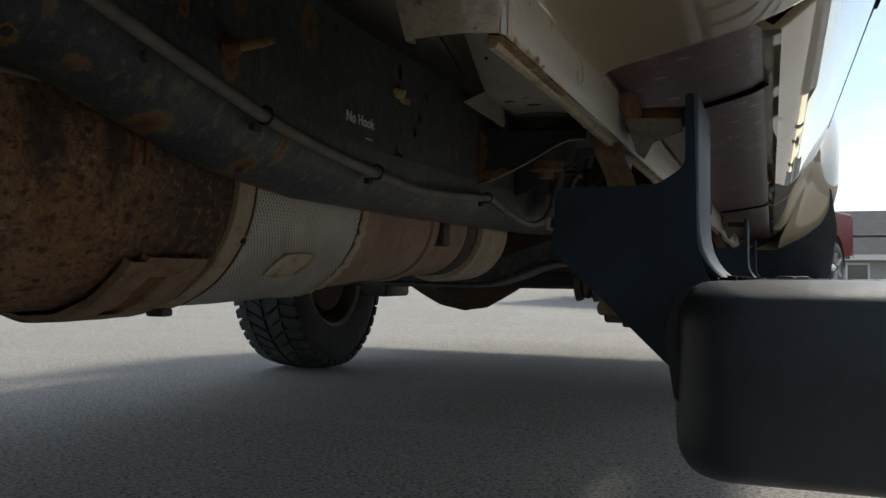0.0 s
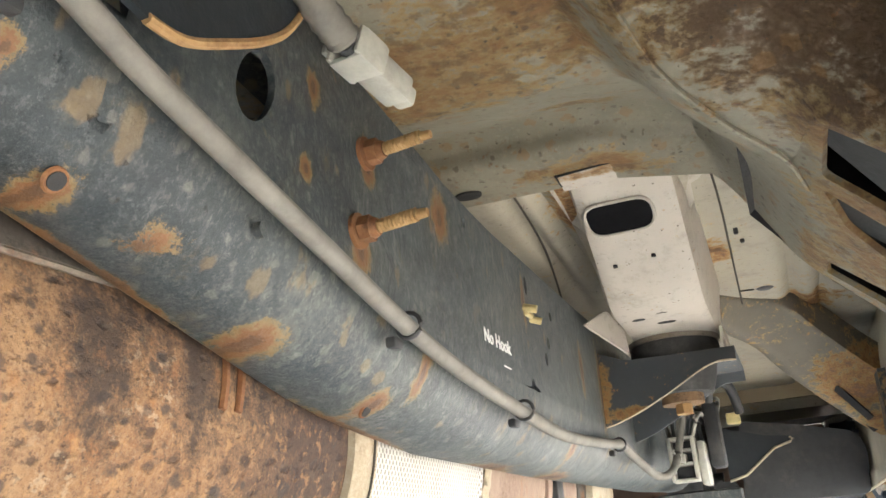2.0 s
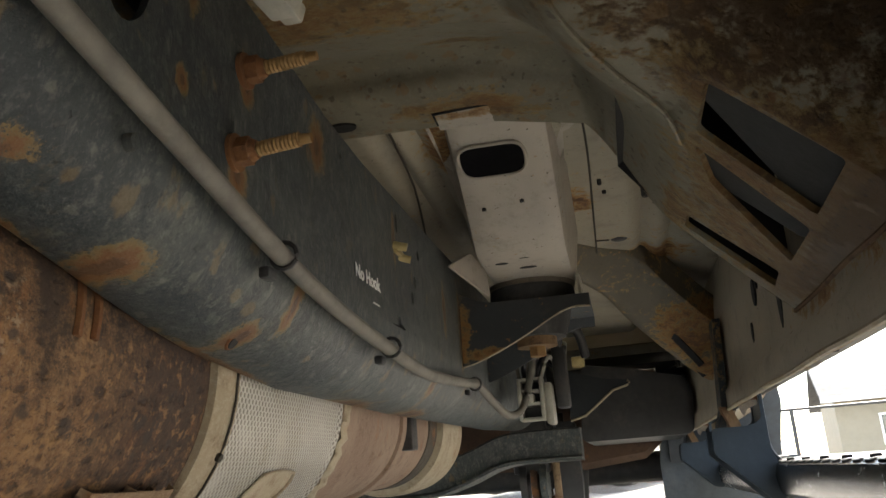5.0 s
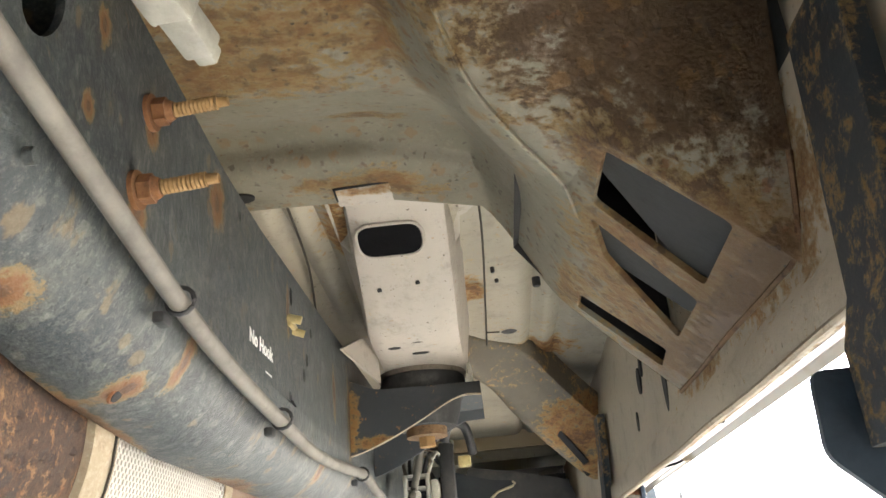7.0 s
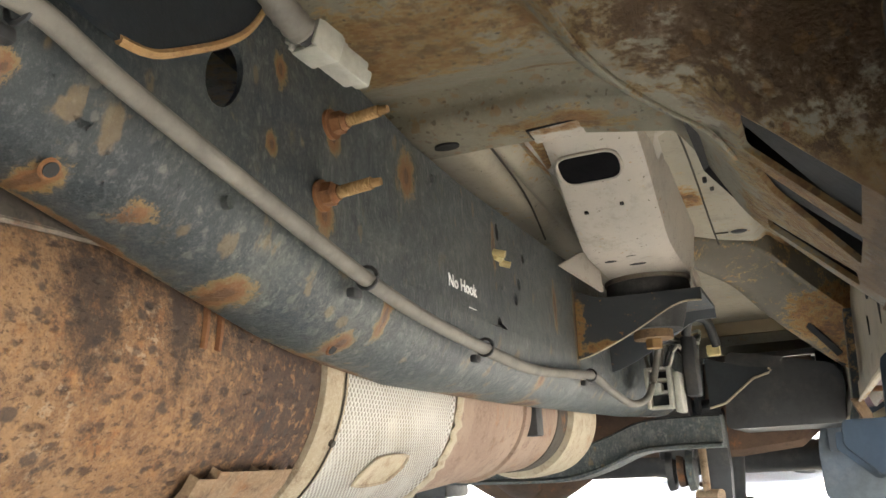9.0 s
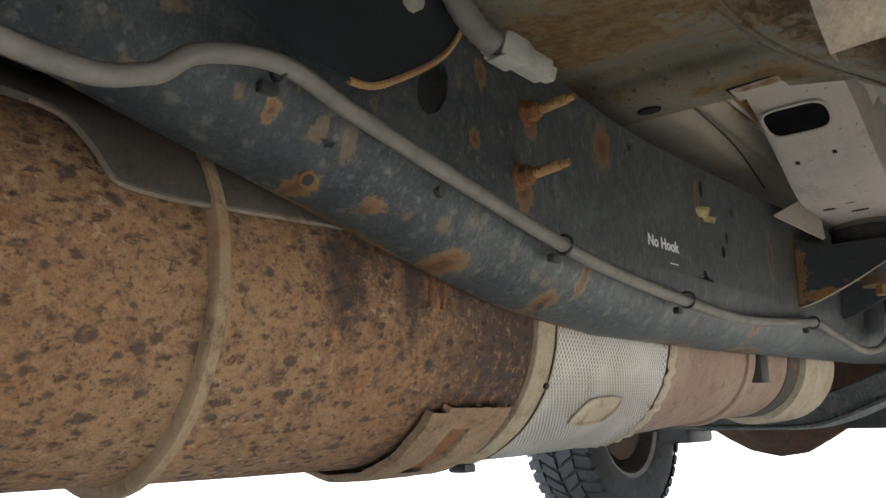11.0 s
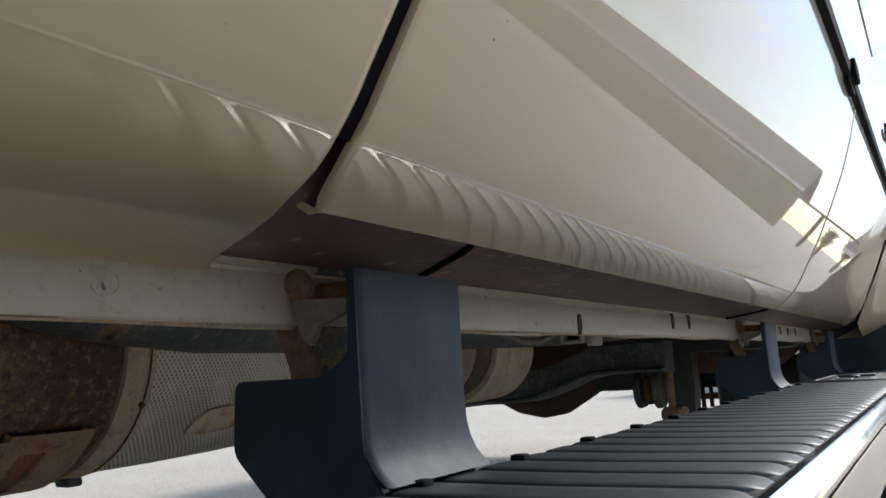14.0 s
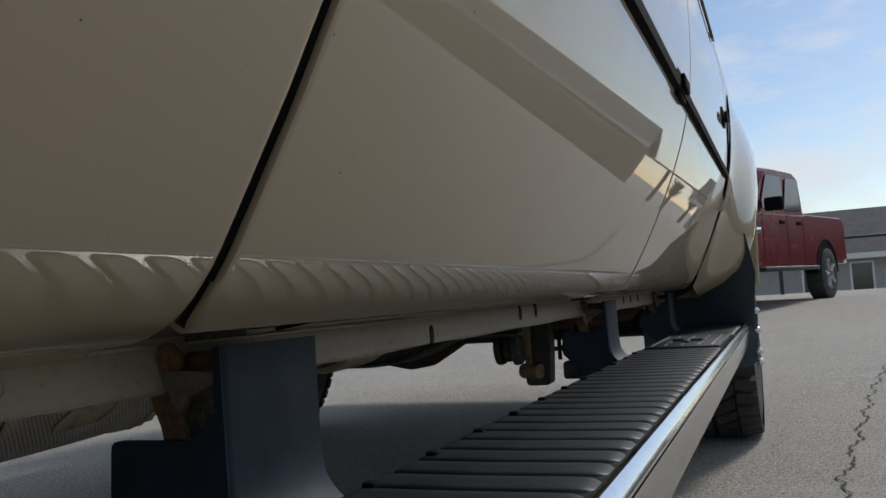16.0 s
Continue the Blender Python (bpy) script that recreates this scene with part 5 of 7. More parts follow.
def panel(name, y_front, y_rear, label, z_top=1.22, lip=0.007, ny=14, material=M_TAN):
    """A door or wing skin between two edge curves, with a turned-in lip all round."""
    bm = bmesh.new()
    rows = []
    for _, z in [s for s in SIDE if s[1] <= z_top]:
        x, a, b = side_x(z), y_front(z), y_rear(z)
        row = [(x - lip, a + 0.001, z), (x - 0.003, a, z), (x - 0.0006, a + 0.0006, z), (x, a + 0.0024, z), (x, a + 0.0045, z), (x, a + 0.009, z)]
        row += [(x, a + (b - a) * i / ny, z) for i in range(1, ny)]
        row += [(x, b - 0.009, z), (x, b - 0.0045, z), (x, b - 0.0024, z), (x - 0.0006, b - 0.0006, z), (x - 0.003, b, z), (x - lip, b - 0.001, z)]
        rows.append(row)
    x, z = SIDE[0]
    first = rows[0]
    rows.insert(0, [(p[0] - 0.003, p[1], z - 0.002) for p in first])
    rows.insert(0, [(p[0] - 0.012, p[1], z + 0.004) for p in first])
    loft(bm, rows, False)
    return part(name, bm, material, truck, label, 55)


DOOR_EDGE = [(0.5455, 0.512), (0.549, 0.507), (0.555, 0.5035), (0.565, 0.502), (0.59, 0.504), (0.618, 0.508), (0.65, 0.514), (0.687, 0.5195), (0.80, 0.533), (1.0, 0.55), (1.22, 0.56)]
REAR_EDGE = [(0.5455, 1.545), (0.60, 1.560), (0.65, 1.583), (0.72, 1.604), (0.85, 1.618), (1.22, 1.63)]
DOOR_F = lambda z: lerp_table(DOOR_EDGE, z)
WING_R = lambda z: DOOR_F(max(z, 0.562)) - 0.0125
SEAM2 = lambda z: lerp_table(REAR_EDGE, z)
SEAM3 = lambda z: 2.60
front_door = panel("front_door", DOOR_F, lambda z: SEAM2(z) - 0.0035, "tan front door", ny=20)
rear_door = panel("rear_door", lambda z: SEAM2(z) + 0.0035, SEAM3, "tan rear door")

# dark seals behind the gaps
bm = bmesh.new()
loft(bm, [[(side_x(z) - 0.005, WING_R(z) - 0.003, z), (side_x(z) - 0.005, DOOR_F(z) + 0.003, z)] for z in [0.566, 0.574, 0.584] + [0.600 + 0.031 * i for i in range(21)]], False)
part("door_seal", bm, M_SEAL, truck, "black rubber door seal")
bm = bmesh.new()
loft(bm, [[(side_x(z) - 0.0007, SEAM2(z) - 0.0042, z), (side_x(z) - 0.0007, SEAM2(z) + 0.0042, z)] for _, z in SIDE], False)
part("door_seal", bm, M_SEAL, truck, "black rubber door seal")

bm = bmesh.new()
loft(bm, [[(0.055, DOOR_F(z) + 0.010, z), (side_x(z) - 0.0165, DOOR_F(z) + 0.010, z), (side_x(z) - 0.0165, 0.60, z)] for _, z in SIDE[5:]], False)
part("door_jamb", bm, M_SEAL, truck, "black door jamb")
bm = bmesh.new()
loft(bm, [[(0.088, y, 0.5545), (0.100, y, 0.5560), (0.112, y, 0.5620), (0.112, y, 0.60)] for y in (0.52, 1.0, 1.5, 2.0, 2.59)], False)
part("door_seal", bm, M_SEAL, truck, "black rubber door seal")

# front wing with its rolled underside
WING = [(0.0064, 0.5085), (0.0064, 0.5240), (0.0066, 0.5318), (0.0100, 0.5348), (0.024, 0.5370), (0.060, 0.5395), (0.083, 0.5420), (0.0970, 0.5452)] + SIDE[1:]
WING_F = [0.366, 0.365, 0.364, 0.365, 0.368, 0.368, 0.364, 0.360, 0.357, 0.354, 0.351, 0.348, 0.345, 0.342, 0.339, 0.336, 0.333]
WING_F += [0.330] * (len(WING) - len(WING_F))
bm = bmesh.new()
rows = []
for (x, z), a in list(zip(WING, WING_F))[2:]:
    b = WING_R(z) + max(0.0, 0.100 - x) * 0.50
    row = [(x, a + (b - a) * i / 16, z) for i in range(17)]
    row[-1:] = [(x, b - 0.006, z), (x, b - 0.0025, z), (x, b, z)]
    row += [(x - 0.001, b + 0.0025, z + 0.0008), (x - 0.004, b + 0.0035, z + 0.002), (x - 0.010, b + 0.003, z + 0.006)]
    rows.append(row)
loft(bm, rows, False)
part("front_wing", bm, M_TAN, truck, "tan lower front wing with a rolled underside", 60)

bm = bmesh.new()
loft(bm, [[(0.0056, y, 0.5080), (0.0064 + 0.0005 * math.sin(i * 1.9), y, 0.5092), (0.0064 + 0.0006 * math.sin(i * 1.3), y, 0.5160), (0.0064 + 0.0005 * math.sin(i * 0.9), y, 0.5250), (0.0066, y, 0.5322), (0.0056, y, 0.5345)] for i, y in enumerate(0.3645 + 0.030 * k for k in range(88))], False)
part("pinch_flange", bm, M_FLANGE, truck, "painted beige pinch flange with a rusty edge", 70)

# cab corner: one sheet that turns from the wheel opening into the flange and the wing
EDGE = [(-0.027, 0.351, 0.506), (-0.029, 0.345, 0.522), (-0.0275, 0.340, 0.540), (-0.026, 0.337, 0.552), (-0.021, 0.334, 0.566), (-0.014, 0.331, 0.582), (-0.004, 0.328, 0.602), (0.008, 0.325, 0.624), (0.022, 0.322, 0.648), (0.036, 0.319, 0.672), (0.050, 0.316, 0.696), (0.065, 0.312, 0.72), (0.085, 0.308, 0.75)]
JOIN = [(x, a + 0.001, z) for (x, z), a in [(WING[k], WING_F[k]) for k in (0, 1, 2, 3, 4, 5, 6, 7, 8, 10, 12, 14, 16)]]
bm = bmesh.new()
rows = []
for p, q in zip(EDGE, JOIN):
    row = [(p[0] - 0.001, p[1] + 0.012, p[2] + 0.002), (p[0], p[1] + 0.003, p[2])]
    for k in range(13):
        a = math.pi / 2 * k / 12
        row.append((p[0] + (q[0] - p[0]) * math.sin(a), p[1] + (q[1] - p[1]) * (1 - math.cos(a)), p[2] + (q[2] - p[2]) * math.sin(a)))
    rows.append(row)
fine = []
cols = list(zip(*rows))
cols = [[tuple(p) for p in smooth_path(c, 3)] for c in cols]
loft(bm, cols, False)
part("cab_corner", bm, M_CORNER, truck, "chipped beige cab corner sheet", 80)

# front fender ending in a bright lip before the cab corner
bm = bmesh.new()
rows = []
LIPS = [(0.046, 0.562, 0.288), (0.047, 0.530, 0.289), (0.0485, 0.5245, 0.291), (0.0530, 0.5226, 0.292), (0.0570, 0.5240, 0.290), (0.0600, 0.5275, 0.283), (0.0640, 0.5310, 0.2785), (0.0690, 0.5325, 0.2795), (0.0740, 0.5325, 0.286), (0.0800, 0.5325, 0.294), (0.0900, 0.5330, 0.299),
        (0.1070, 0.5350, 0.301), (0.1190, 0.5385, 0.302), (0.1290, 0.5450, 0.303), (0.1380, 0.5550, 0.304), (0.1500, 0.5720, 0.305), (0.1630, 0.5980, 0.306), (0.1800, 0.640, 0.308), (0.1990, 0.69, 0.310), (0.2220, 0.76, 0.312), (0.2420, 0.84, 0.313), (0.2550, 0.92, 0.313), (0.2580, 1.03, 0.313), (0.2380, 1.2, 0.313)]
for i in range(25):
    u = 1 - (1 - i / 24) ** 1.6
    row = []
    for x, z, e in LIPS:
        y = -0.75 + (e + 0.75) * u
        row.append((x, y, z + (0.10 * max(0, -y - 0.05) ** 2 if z < 0.6 else 0)))
    rows.append(row)
rows.append([(x - (0.006 if z > 0.532 else 0.0), e - 0.003 if z > 0.532 else e, z + 0.006) for x, z, e in LIPS])
loft(bm, rows, False)
part("fender", bm, M_TAN, truck, "tan front fender with a bright lower lip", 60)

# plum rocker below the doors
bm = bmesh.new()
rows = []
for i in range(54):
    y = 0.405 + 0.0255 * min(i, 4) + 0.0478 * max(0, i - 4)
    k = 0.006 if y < 0.507 else 0.0
    rows.append([(0.0075, y, 0.5400 + k), (0.030, y, 0.5420 + k), (0.060, y, 0.5445 + k), (0.080, y, 0.5470 + k), (0.092, y, 0.5510 + k), (0.098 + k, y, 0.5600), (0.106 + 2 * k, y, 0.580 - k), (0.109 + 2.4 * k, y, 0.592)])
loft(bm, rows, False)
part("rocker_underside", bm, M_PLUM, truck, "scuffed plum-brown rocker underside")
bm = bmesh.new()
tube(bm, [(0.012, 0.712, 0.5395), (0.05, 0.684, 0.5430), (0.080, 0.661, 0.5462), (0.0935, 0.648, 0.551)], 0.0022, 6, 4)
part("rocker_seam", bm, M_SEAL, truck)
bm = bmesh.new()
tube(bm, [(0.012, 1.62, 0.5395), (0.05, 1.60, 0.5430), (0.080, 1.575, 0.5462), (0.0935, 1.560, 0.551)], 0.0022, 6, 4)
part("rocker_seam", bm, M_SEAL, truck)

# belt moulding, handles, glass, roof
bm = bmesh.new()
for y0, y1 in ((0.9, 1.745), (1.755, 2.595)):
    loft(bm, [[(side_x(0.845) - 0.002, y, 0.855), (side_x(0.845) + 0.009, y, 0.853), (side_x(0.845) + 0.007, y, 0.840), (side_x(0.845) - 0.004, y, 0.836)] for y in (y0, (y0 + y1) / 2, y1)])
part("side_moulding", bm, M_SEAL, truck, "black side moulding")
for y, z in ((1.50, 0.853), (2.47, 0.98)):
    bm = bmesh.new()
    x = side_x(z)
    box(bm, x - 0.004, x + 0.004, y - 0.055, y + 0.03, z - 0.022, z + 0.022, 0.003)
    box(bm, x + 0.006, x + 0.013, y - 0.05, y + 0.02, z - 0.010, z + 0.010, 0.003)
    box(bm, x, x + 0.010, y, y + 0.02, z - 0.010, z + 0.010, 0.003)
    part("door_handle", bm, M_SEAL, truck, "black door handle")
bm = bmesh.new()
for y0, y1 in ((0.75, 1.72), (1.80, 2.52)):
    loft(bm, [[(0.236, y0, 1.225), (0.236, y1, 1.225)], [(0.10, y0 + 0.3 * (y0 < 1), 1.66), (0.10, y1, 1.66)]], False)
part("window_glass", bm, M_GLASS, truck)
bm = bmesh.new()
loft(bm, [[(0.236, 0.45, 1.222), (0.236, 2.60, 1.222)], [(0.228, 0.45, 1.226), (0.228, 2.60, 1.226)], [(0.085, 1.05, 1.66), (0.085, 2.60, 1.66)], [(0.0, 1.1, 1.74), (0.0, 2.60, 1.74)], [(-0.9, 1.1, 1.80), (-0.9, 2.60, 1.80)], [(-1.82, 1.1, 1.74), (-1.82, 2.60, 1.74)], [(-2.06, 0.6, 1.22), (-2.06, 2.60, 1.22)], [(-2.06, 0.6, 0.55), (-2.06, 2.60, 0.55)]], False)
part("cab_shell", bm, M_TAN, truck)
bm = bmesh.new()
loft(bm, [[(x, 0.47, 1.225), (x * 0.955 - 0.04, 1.08, 1.735)] for x in (0.16, -0.4, -0.91, -1.4, -1.98)], False)
part("windscreen", bm, M_GLASS, truck, "dark windscreen")
bm = bmesh.new()
box(bm, -1.95, 0.10, -1.2, 0.45, 1.15, 1.22)
box(bm, -2.0, 0.15, -1.35, -1.2, 0.55, 1.2)
part("hood", bm, M_TAN, truck)
bm = bmesh.new()
box(bm, -1.7, -0.55, -1.0, 0.6, 0.82, 1.1)
box(bm, -1.9, -0.03, 0.42, 0.5, 0.86, 1.2)
part("engine_bay", bm, M_DARK, truck)
bm = bmesh.new()
box(bm, -2.05, 0.22, 2.600, 2.612, 0.75, 1.22)
part("cab_back", bm, M_TAN, truck)

# cargo bed with flared wheel arches
WY, WZ, WR = 3.41, 0.425, 0.425
bm = bmesh.new()
for sgn, xc in ((1, 0.0), (-1, -1.82)):
    arch = [(WY + 0.52 * math.cos(a), WZ + 0.02 + 0.52 * math.sin(a)) for a in [math.pi * (1.08 - 1.16 * i / 20) for i in range(21)]]
    outline = [(2.617, 1.26), (2.617, 0.600), (2.65, 0.580), (2.72, 0.580)] + [p for p in arch if p[1] > 0.64] + [(4.8, 0.55), (4.9, 0.7), (4.9, 1.26)]
    plate(bm, outline, [], lambda y, z, s=sgn, c=xc: (c + s * (side_x(max(z, 0.56)) - 0.001), y, z), (-0.01 * sgn, 0, 0))
box(bm, -1.98, 0.16, 2.66, 4.9, 0.80, 0.85)
box(bm, -2.0, 0.2, 4.86, 4.92, 0.62, 1.25)
part("cargo_bed", bm, M_TAN, truck, "tan cargo bed")
for sgn, xc in ((1, 0.0), (-1, -1.82)):
    bm = bmesh.new()
    rings = []
    for i in range(41):
        a = math.pi * (0.955 - 0.890 * i / 40)
        cy, cz = math.cos(a), math.sin(a)
        deg = math.degrees(a)
        rin = lerp_table([(0, 0.50), (125, 0.50), (138, 0.508), (148, 0.522), (157, 0.540), (165, 0.552), (172, 0.560), (180, 0.57)], deg)
        xin = lerp_table([(0, 0.262), (60, 0.280), (100, 0.302), (125, 0.304), (138, 0.298), (148, 0.290), (154, 0.280), (158, 0.268), (162, 0.248), (165, 0.223), (168, 0.185), (170, 0.150), (172, 0.110), (180, 0.10)], deg)
        ring = [(xc + sgn * (xin - 0.07), WY + (rin - 0.002) * cy, WZ + 0.01 + (rin - 0.002) * cz), (xc + sgn * (xin - 0.012), WY + (rin - 0.004) * cy, WZ + 0.01 + (rin - 0.004) * cz)]
        for k, w in ((0.0, 0.97), (0.04, 1.0), (0.12, 0.99), (0.2, 0.955), (0.3, 0.87), (0.4, 0.74), (0.5, 0.58), (0.6, 0.42), (0.7, 0.27), (0.8, 0.14), (0.9, 0.05), (1.0, 0.004)):
            r = rin + (0.792 - rin) * k
            z = WZ + 0.01 + r * cz
            base = side_x(min(max(z, 0.56), 1.2))
            ring.append((xc + sgn * (base + (xin - base) * w), WY + r * cy, z))
        rings.append(ring)
    loft(bm, rings, False)
    part("fender_flare", bm, M_TAN, truck, "tan bulged rear fender flare", 60)

# rear wheels
def tyre_mesh(bm):
    """Off-road tyre about the x axis, with lugs."""
    w = 0.148
    prof = [(-w * 0.82, 0.235), (-w * 0.98, 0.29), (-w, 0.335), (-w * 0.97, 0.375), (-w * 0.88, 0.402), (-w * 0.5, 0.411), (0, 0.412), (w * 0.5, 0.411), (w * 0.88, 0.402), (w * 0.97, 0.375), (w, 0.335), (w * 0.98, 0.29), (w * 0.82, 0.235)]
    n = 72
    rings = [[(x, r * math.cos(2 * math.pi * i / n), r * math.sin(2 * math.pi * i / n)) for x, r in prof] for i in range(n)]
    vs = [[bm.verts.new(p) for p in ring] for ring in rings]
    for i in range(n):
        a, b = vs[i], vs[(i + 1) % n]
        for k in range(len(prof) - 1):
            bm.faces.new((a[k], a[k + 1], b[k + 1], b[k]))
    return bm


def tread_mesh(bm):
    w = 0.148
    rnd = random.Random(7)
    for i in range(44):
        a0 = 2 * math.pi * i / 44
        for x0, x1, sh, wd in ((-w * 1.0, -w * 0.56, 0.0, 0.047), (-w * 0.50, -w * 0.06, 0.45, 0.050), (w * 0.05, w * 0.50, 0.15, 0.050), (w * 0.56, w * 1.0, 0.6, 0.047)):
            a = a0 + sh * 2 * math.pi / 44
            da = wd / 0.42 / 2 * (0.9 + 0.2 * rnd.random())
            sk = 0.05 * (1 if x0 < 0 else -1) * (1 if abs(x0) < w * 0.55 else -0.4)
            out = []
            for r, q in ((0.400, 1.0), (0.4245, 0.86)):
                for x, s in ((x0, -1), (x1, 1)):
                    rr = r - (0.014 if abs(x) > w * 0.9 else 0)
                    for e in (-1, 1):
                        ang = a + e * da * q + s * sk
                        out.append(bm.verts.new((x, rr * math.cos(ang), rr * math.sin(ang))))
            p = out
            for f in ((4, 5, 7, 6), (0, 4, 6, 2), (1, 3, 7, 5), (0, 1, 5, 4), (2, 6, 7, 3)):
                bm.faces.new([p[k] for k in f])
    return bm


def rim_mesh(bm, s):
    rod_r = [(0.120, 0.242), (0.125, 0.236), (0.115, 0.222), (0.02, 0.205), (-0.118, 0.222), (-0.128, 0.238), (-0.120, 0.244)]
    n = 48
    loft(bm, [[(s * x, r * math.cos(2 * math.pi * i / n), r * math.sin(2 * math.pi * i / n)) for i in range(n)] for x, r in rod_r], True, False)
    loft(bm, [[(s * x, r * math.cos(2 * math.pi * i / n), r * math.sin(2 * math.pi * i / n)) for i in range(n)] for x, r in ((0.06, 0.215), (0.075, 0.15), (0.05, 0.09), (0.085, 0.07), (0.09, 0.02))], True, False)
    return bm


def wheel(x, y, parent, s):
    hub = empty("wheel", parent)
    hub.location = (x, y, WR)
    part("tyre", tyre_mesh(bmesh.new()), M_TYRE, hub, "black off-road tyre with chunky tread")
    tagged(part("tread", tread_mesh(bmesh.new()), M_TYRE, hub, "", 30), kind="stuff")
    part("rim", rim_mesh(bmesh.new(), s), M_RIM, hub, "dull alloy rim")
    for k in range(8):
        bm = bmesh.new()
        a = 2 * math.pi * k / 8
        rod(bm, (s * 0.075, 0.085 * math.cos(a), 0.085 * math.sin(a)), (s * 0.105, 0.085 * math.cos(a), 0.085 * math.sin(a)), 0.012, n=6)
        part("lug_nut", bm, M_CHROME, hub)
    bm = bmesh.new()
    loft(bm, [[(-s * 0.02 + q, r * math.cos(2 * math.pi * i / 32), r * math.sin(2 * math.pi * i / 32)) for i in range(32)] for q, r in ((-s * 0.06, 0.06), (-s * 0.06, 0.165), (s * 0.04, 0.17), (s * 0.045, 0.06))], True, False)
    part("brake_drum", bm, M_AXLE, hub)
    return hub


wheel(0.10, WY, truck, 1)
wheel(-1.865, WY, truck, -1)
wheel(-1.865, -0.53, truck, -1)
# Near front wheel: out of view, kept for the light it blocks.
wheel(0.10, -0.53, truck, 1)
# brackets of chrome studs on the near flap edge
for xa, xb in ((-0.08, 0.262),):
    bm = bmesh.new()
    plate(bm, rounded([(xa, 0.285), (xb, 0.285), (xb + 0.01, 0.42), (xb + 0.005, 0.60), (xa + 0.06, 0.60), (xa, 0.47)], 0.045), [], lambda x, z: (x, 2.950 + (0.5 - z) * 0.08, z), (0, 0.006, 0))
    part("mud_flap", bm, M_MUD, truck, "blue-grey mud flap")
bm = bmesh.new()
plate(bm, rounded([(-0.05, 0.43), (0.262, 0.43), (0.280, 0.58), (0.26, 0.70), (-0.05, 0.70)], 0.01), [], lambda x, z: (x, 2.93 - (z - 0.43) * 0.35, z), (0, 0.02, 0))
loft(bm, [[(0.256, 2.93, 0.43), (0.266, 2.99, 0.38)], [(0.262, 2.93, 0.55), (0.27, 2.98, 0.55)], [(0.25, 2.94, 0.66), (0.27, 2.97, 0.68)]], False)
part("splash_guard", bm, M_CAP, truck, "dark plastic splash guard")
for z in (0.30, 0.335, 0.40, 0.46):
    bm = bmesh.new()
    bmesh.ops.create_icosphere(bm, subdivisions=2, radius=0.012, matrix=Matrix.Translation((0.268, 2.952 + (0.5 - z) * 0.08, z)))
    part("chrome_stud", bm, M_CHROME, truck)

# rear axle, springs and shackles
axle = empty("rear_axle", truck)
bm = bmesh.new()
rod(bm, (-1.8, WY, WR), (-0.02, WY, WR), 0.052, n=24)
part("axle_tube", bm, M_BLACK, axle)
bm = bmesh.new()
loft(bm, [ring_about((x, WY, WR + dz), (1, 0, 0), r, 28) for x, r, dz in ((-1.36, 0.055, 0), (-1.30, 0.09, 0), (-1.22, 0.125, -0.005), (-1.12, 0.14, -0.01), (-1.02, 0.13, -0.005), (-0.93, 0.085, 0), (-0.88, 0.055, 0))])
loft(bm, [ring_about((-1.12, y, WR), (0, 1, 0), r, 24) for y, r in ((WY - 0.30, 0.05), (WY - 0.26, 0.07), (WY - 0.1, 0.11), (WY, 0.13))])
part("differential", bm, M_AXLE, axle, "rust-brown differential housing")
bm = bmesh.new()
box(bm, -1.55, -1.42, WY - 0.14, WY + 0.1, 0.33, 0.47, 0.015)
part("spring_seat", bm, M_BLACK, axle)
for x in (-0.42,):
    bm = bmesh.new()
    for k in range(4):
        L = 0.72 - 0.13 * k
        rings = []
        for i in range(15):
            s = -1 + 2 * i / 14
            y = WY + s * L
            z = 0.50 - 0.016 * k + 0.085 * s * s * (L / 0.72) ** 2
            rings.append([(x - 0.032, y, z), (x + 0.032, y, z), (x + 0.032, y, z + 0.012), (x - 0.032, y, z + 0.012)])
        loft(bm, rings)
    part("leaf_spring", bm, M_BLACK, axle)
    bm = bmesh.new()
    box(bm, x - 0.06, x + 0.06, WY - 0.09, WY + 0.09, 0.335, 0.352, 0.004)
    for dx in (-0.045, 0.045):
        for dy in (-0.06, 0.06):
            rod(bm, (x + dx, WY + dy, 0.30), (x + dx, WY + dy, 0.53), 0.008, n=10)
    part("u_bolts", bm, M_AXLE, axle)
    bm = bmesh.new()
    for dx in (-0.055, 0.045):
        plate(bm, rounded([(2.60, 0.72), (2.86, 0.72), (2.80, 0.52), (2.72, 0.50), (2.66, 0.55)], 0.03), [], lambda y, z, d=dx: (x + d, y, z), (0.010, 0, 0))
    rod(bm, (x - 0.07, 2.73, 0.575), (x + 0.08, 2.73, 0.575), 0.018, n=12)
    part("spring_hanger", bm, M_BLACK, axle)
bm = bmesh.new()
rod(bm, (-0.36, 3.28, 0.26), (-0.33, 3.12, 0.48), 0.032, n=16)
rod(bm, (-0.33, 3.12, 0.48), (-0.30, 3.0, 0.66), 0.024, n=16)
box(bm, -0.43, -0.30, 3.24, 3.32, 0.235, 0.30, 0.01)
part("shock_absorber", bm, M_BLACK, axle)

# channel cross member behind the exhaust and bits at the rail end
bm = bmesh.new()
pts = smooth_path([(-1.35, 2.20, 0.43), (-0.80, 2.20, 0.415), (-0.62, 2.20, 0.415), (-0.53, 2.21, 0.435), (-0.45, 2.23, 0.467), (-0.38, 2.25, 0.474), (-0.27, 2.27, 0.474)], 6)
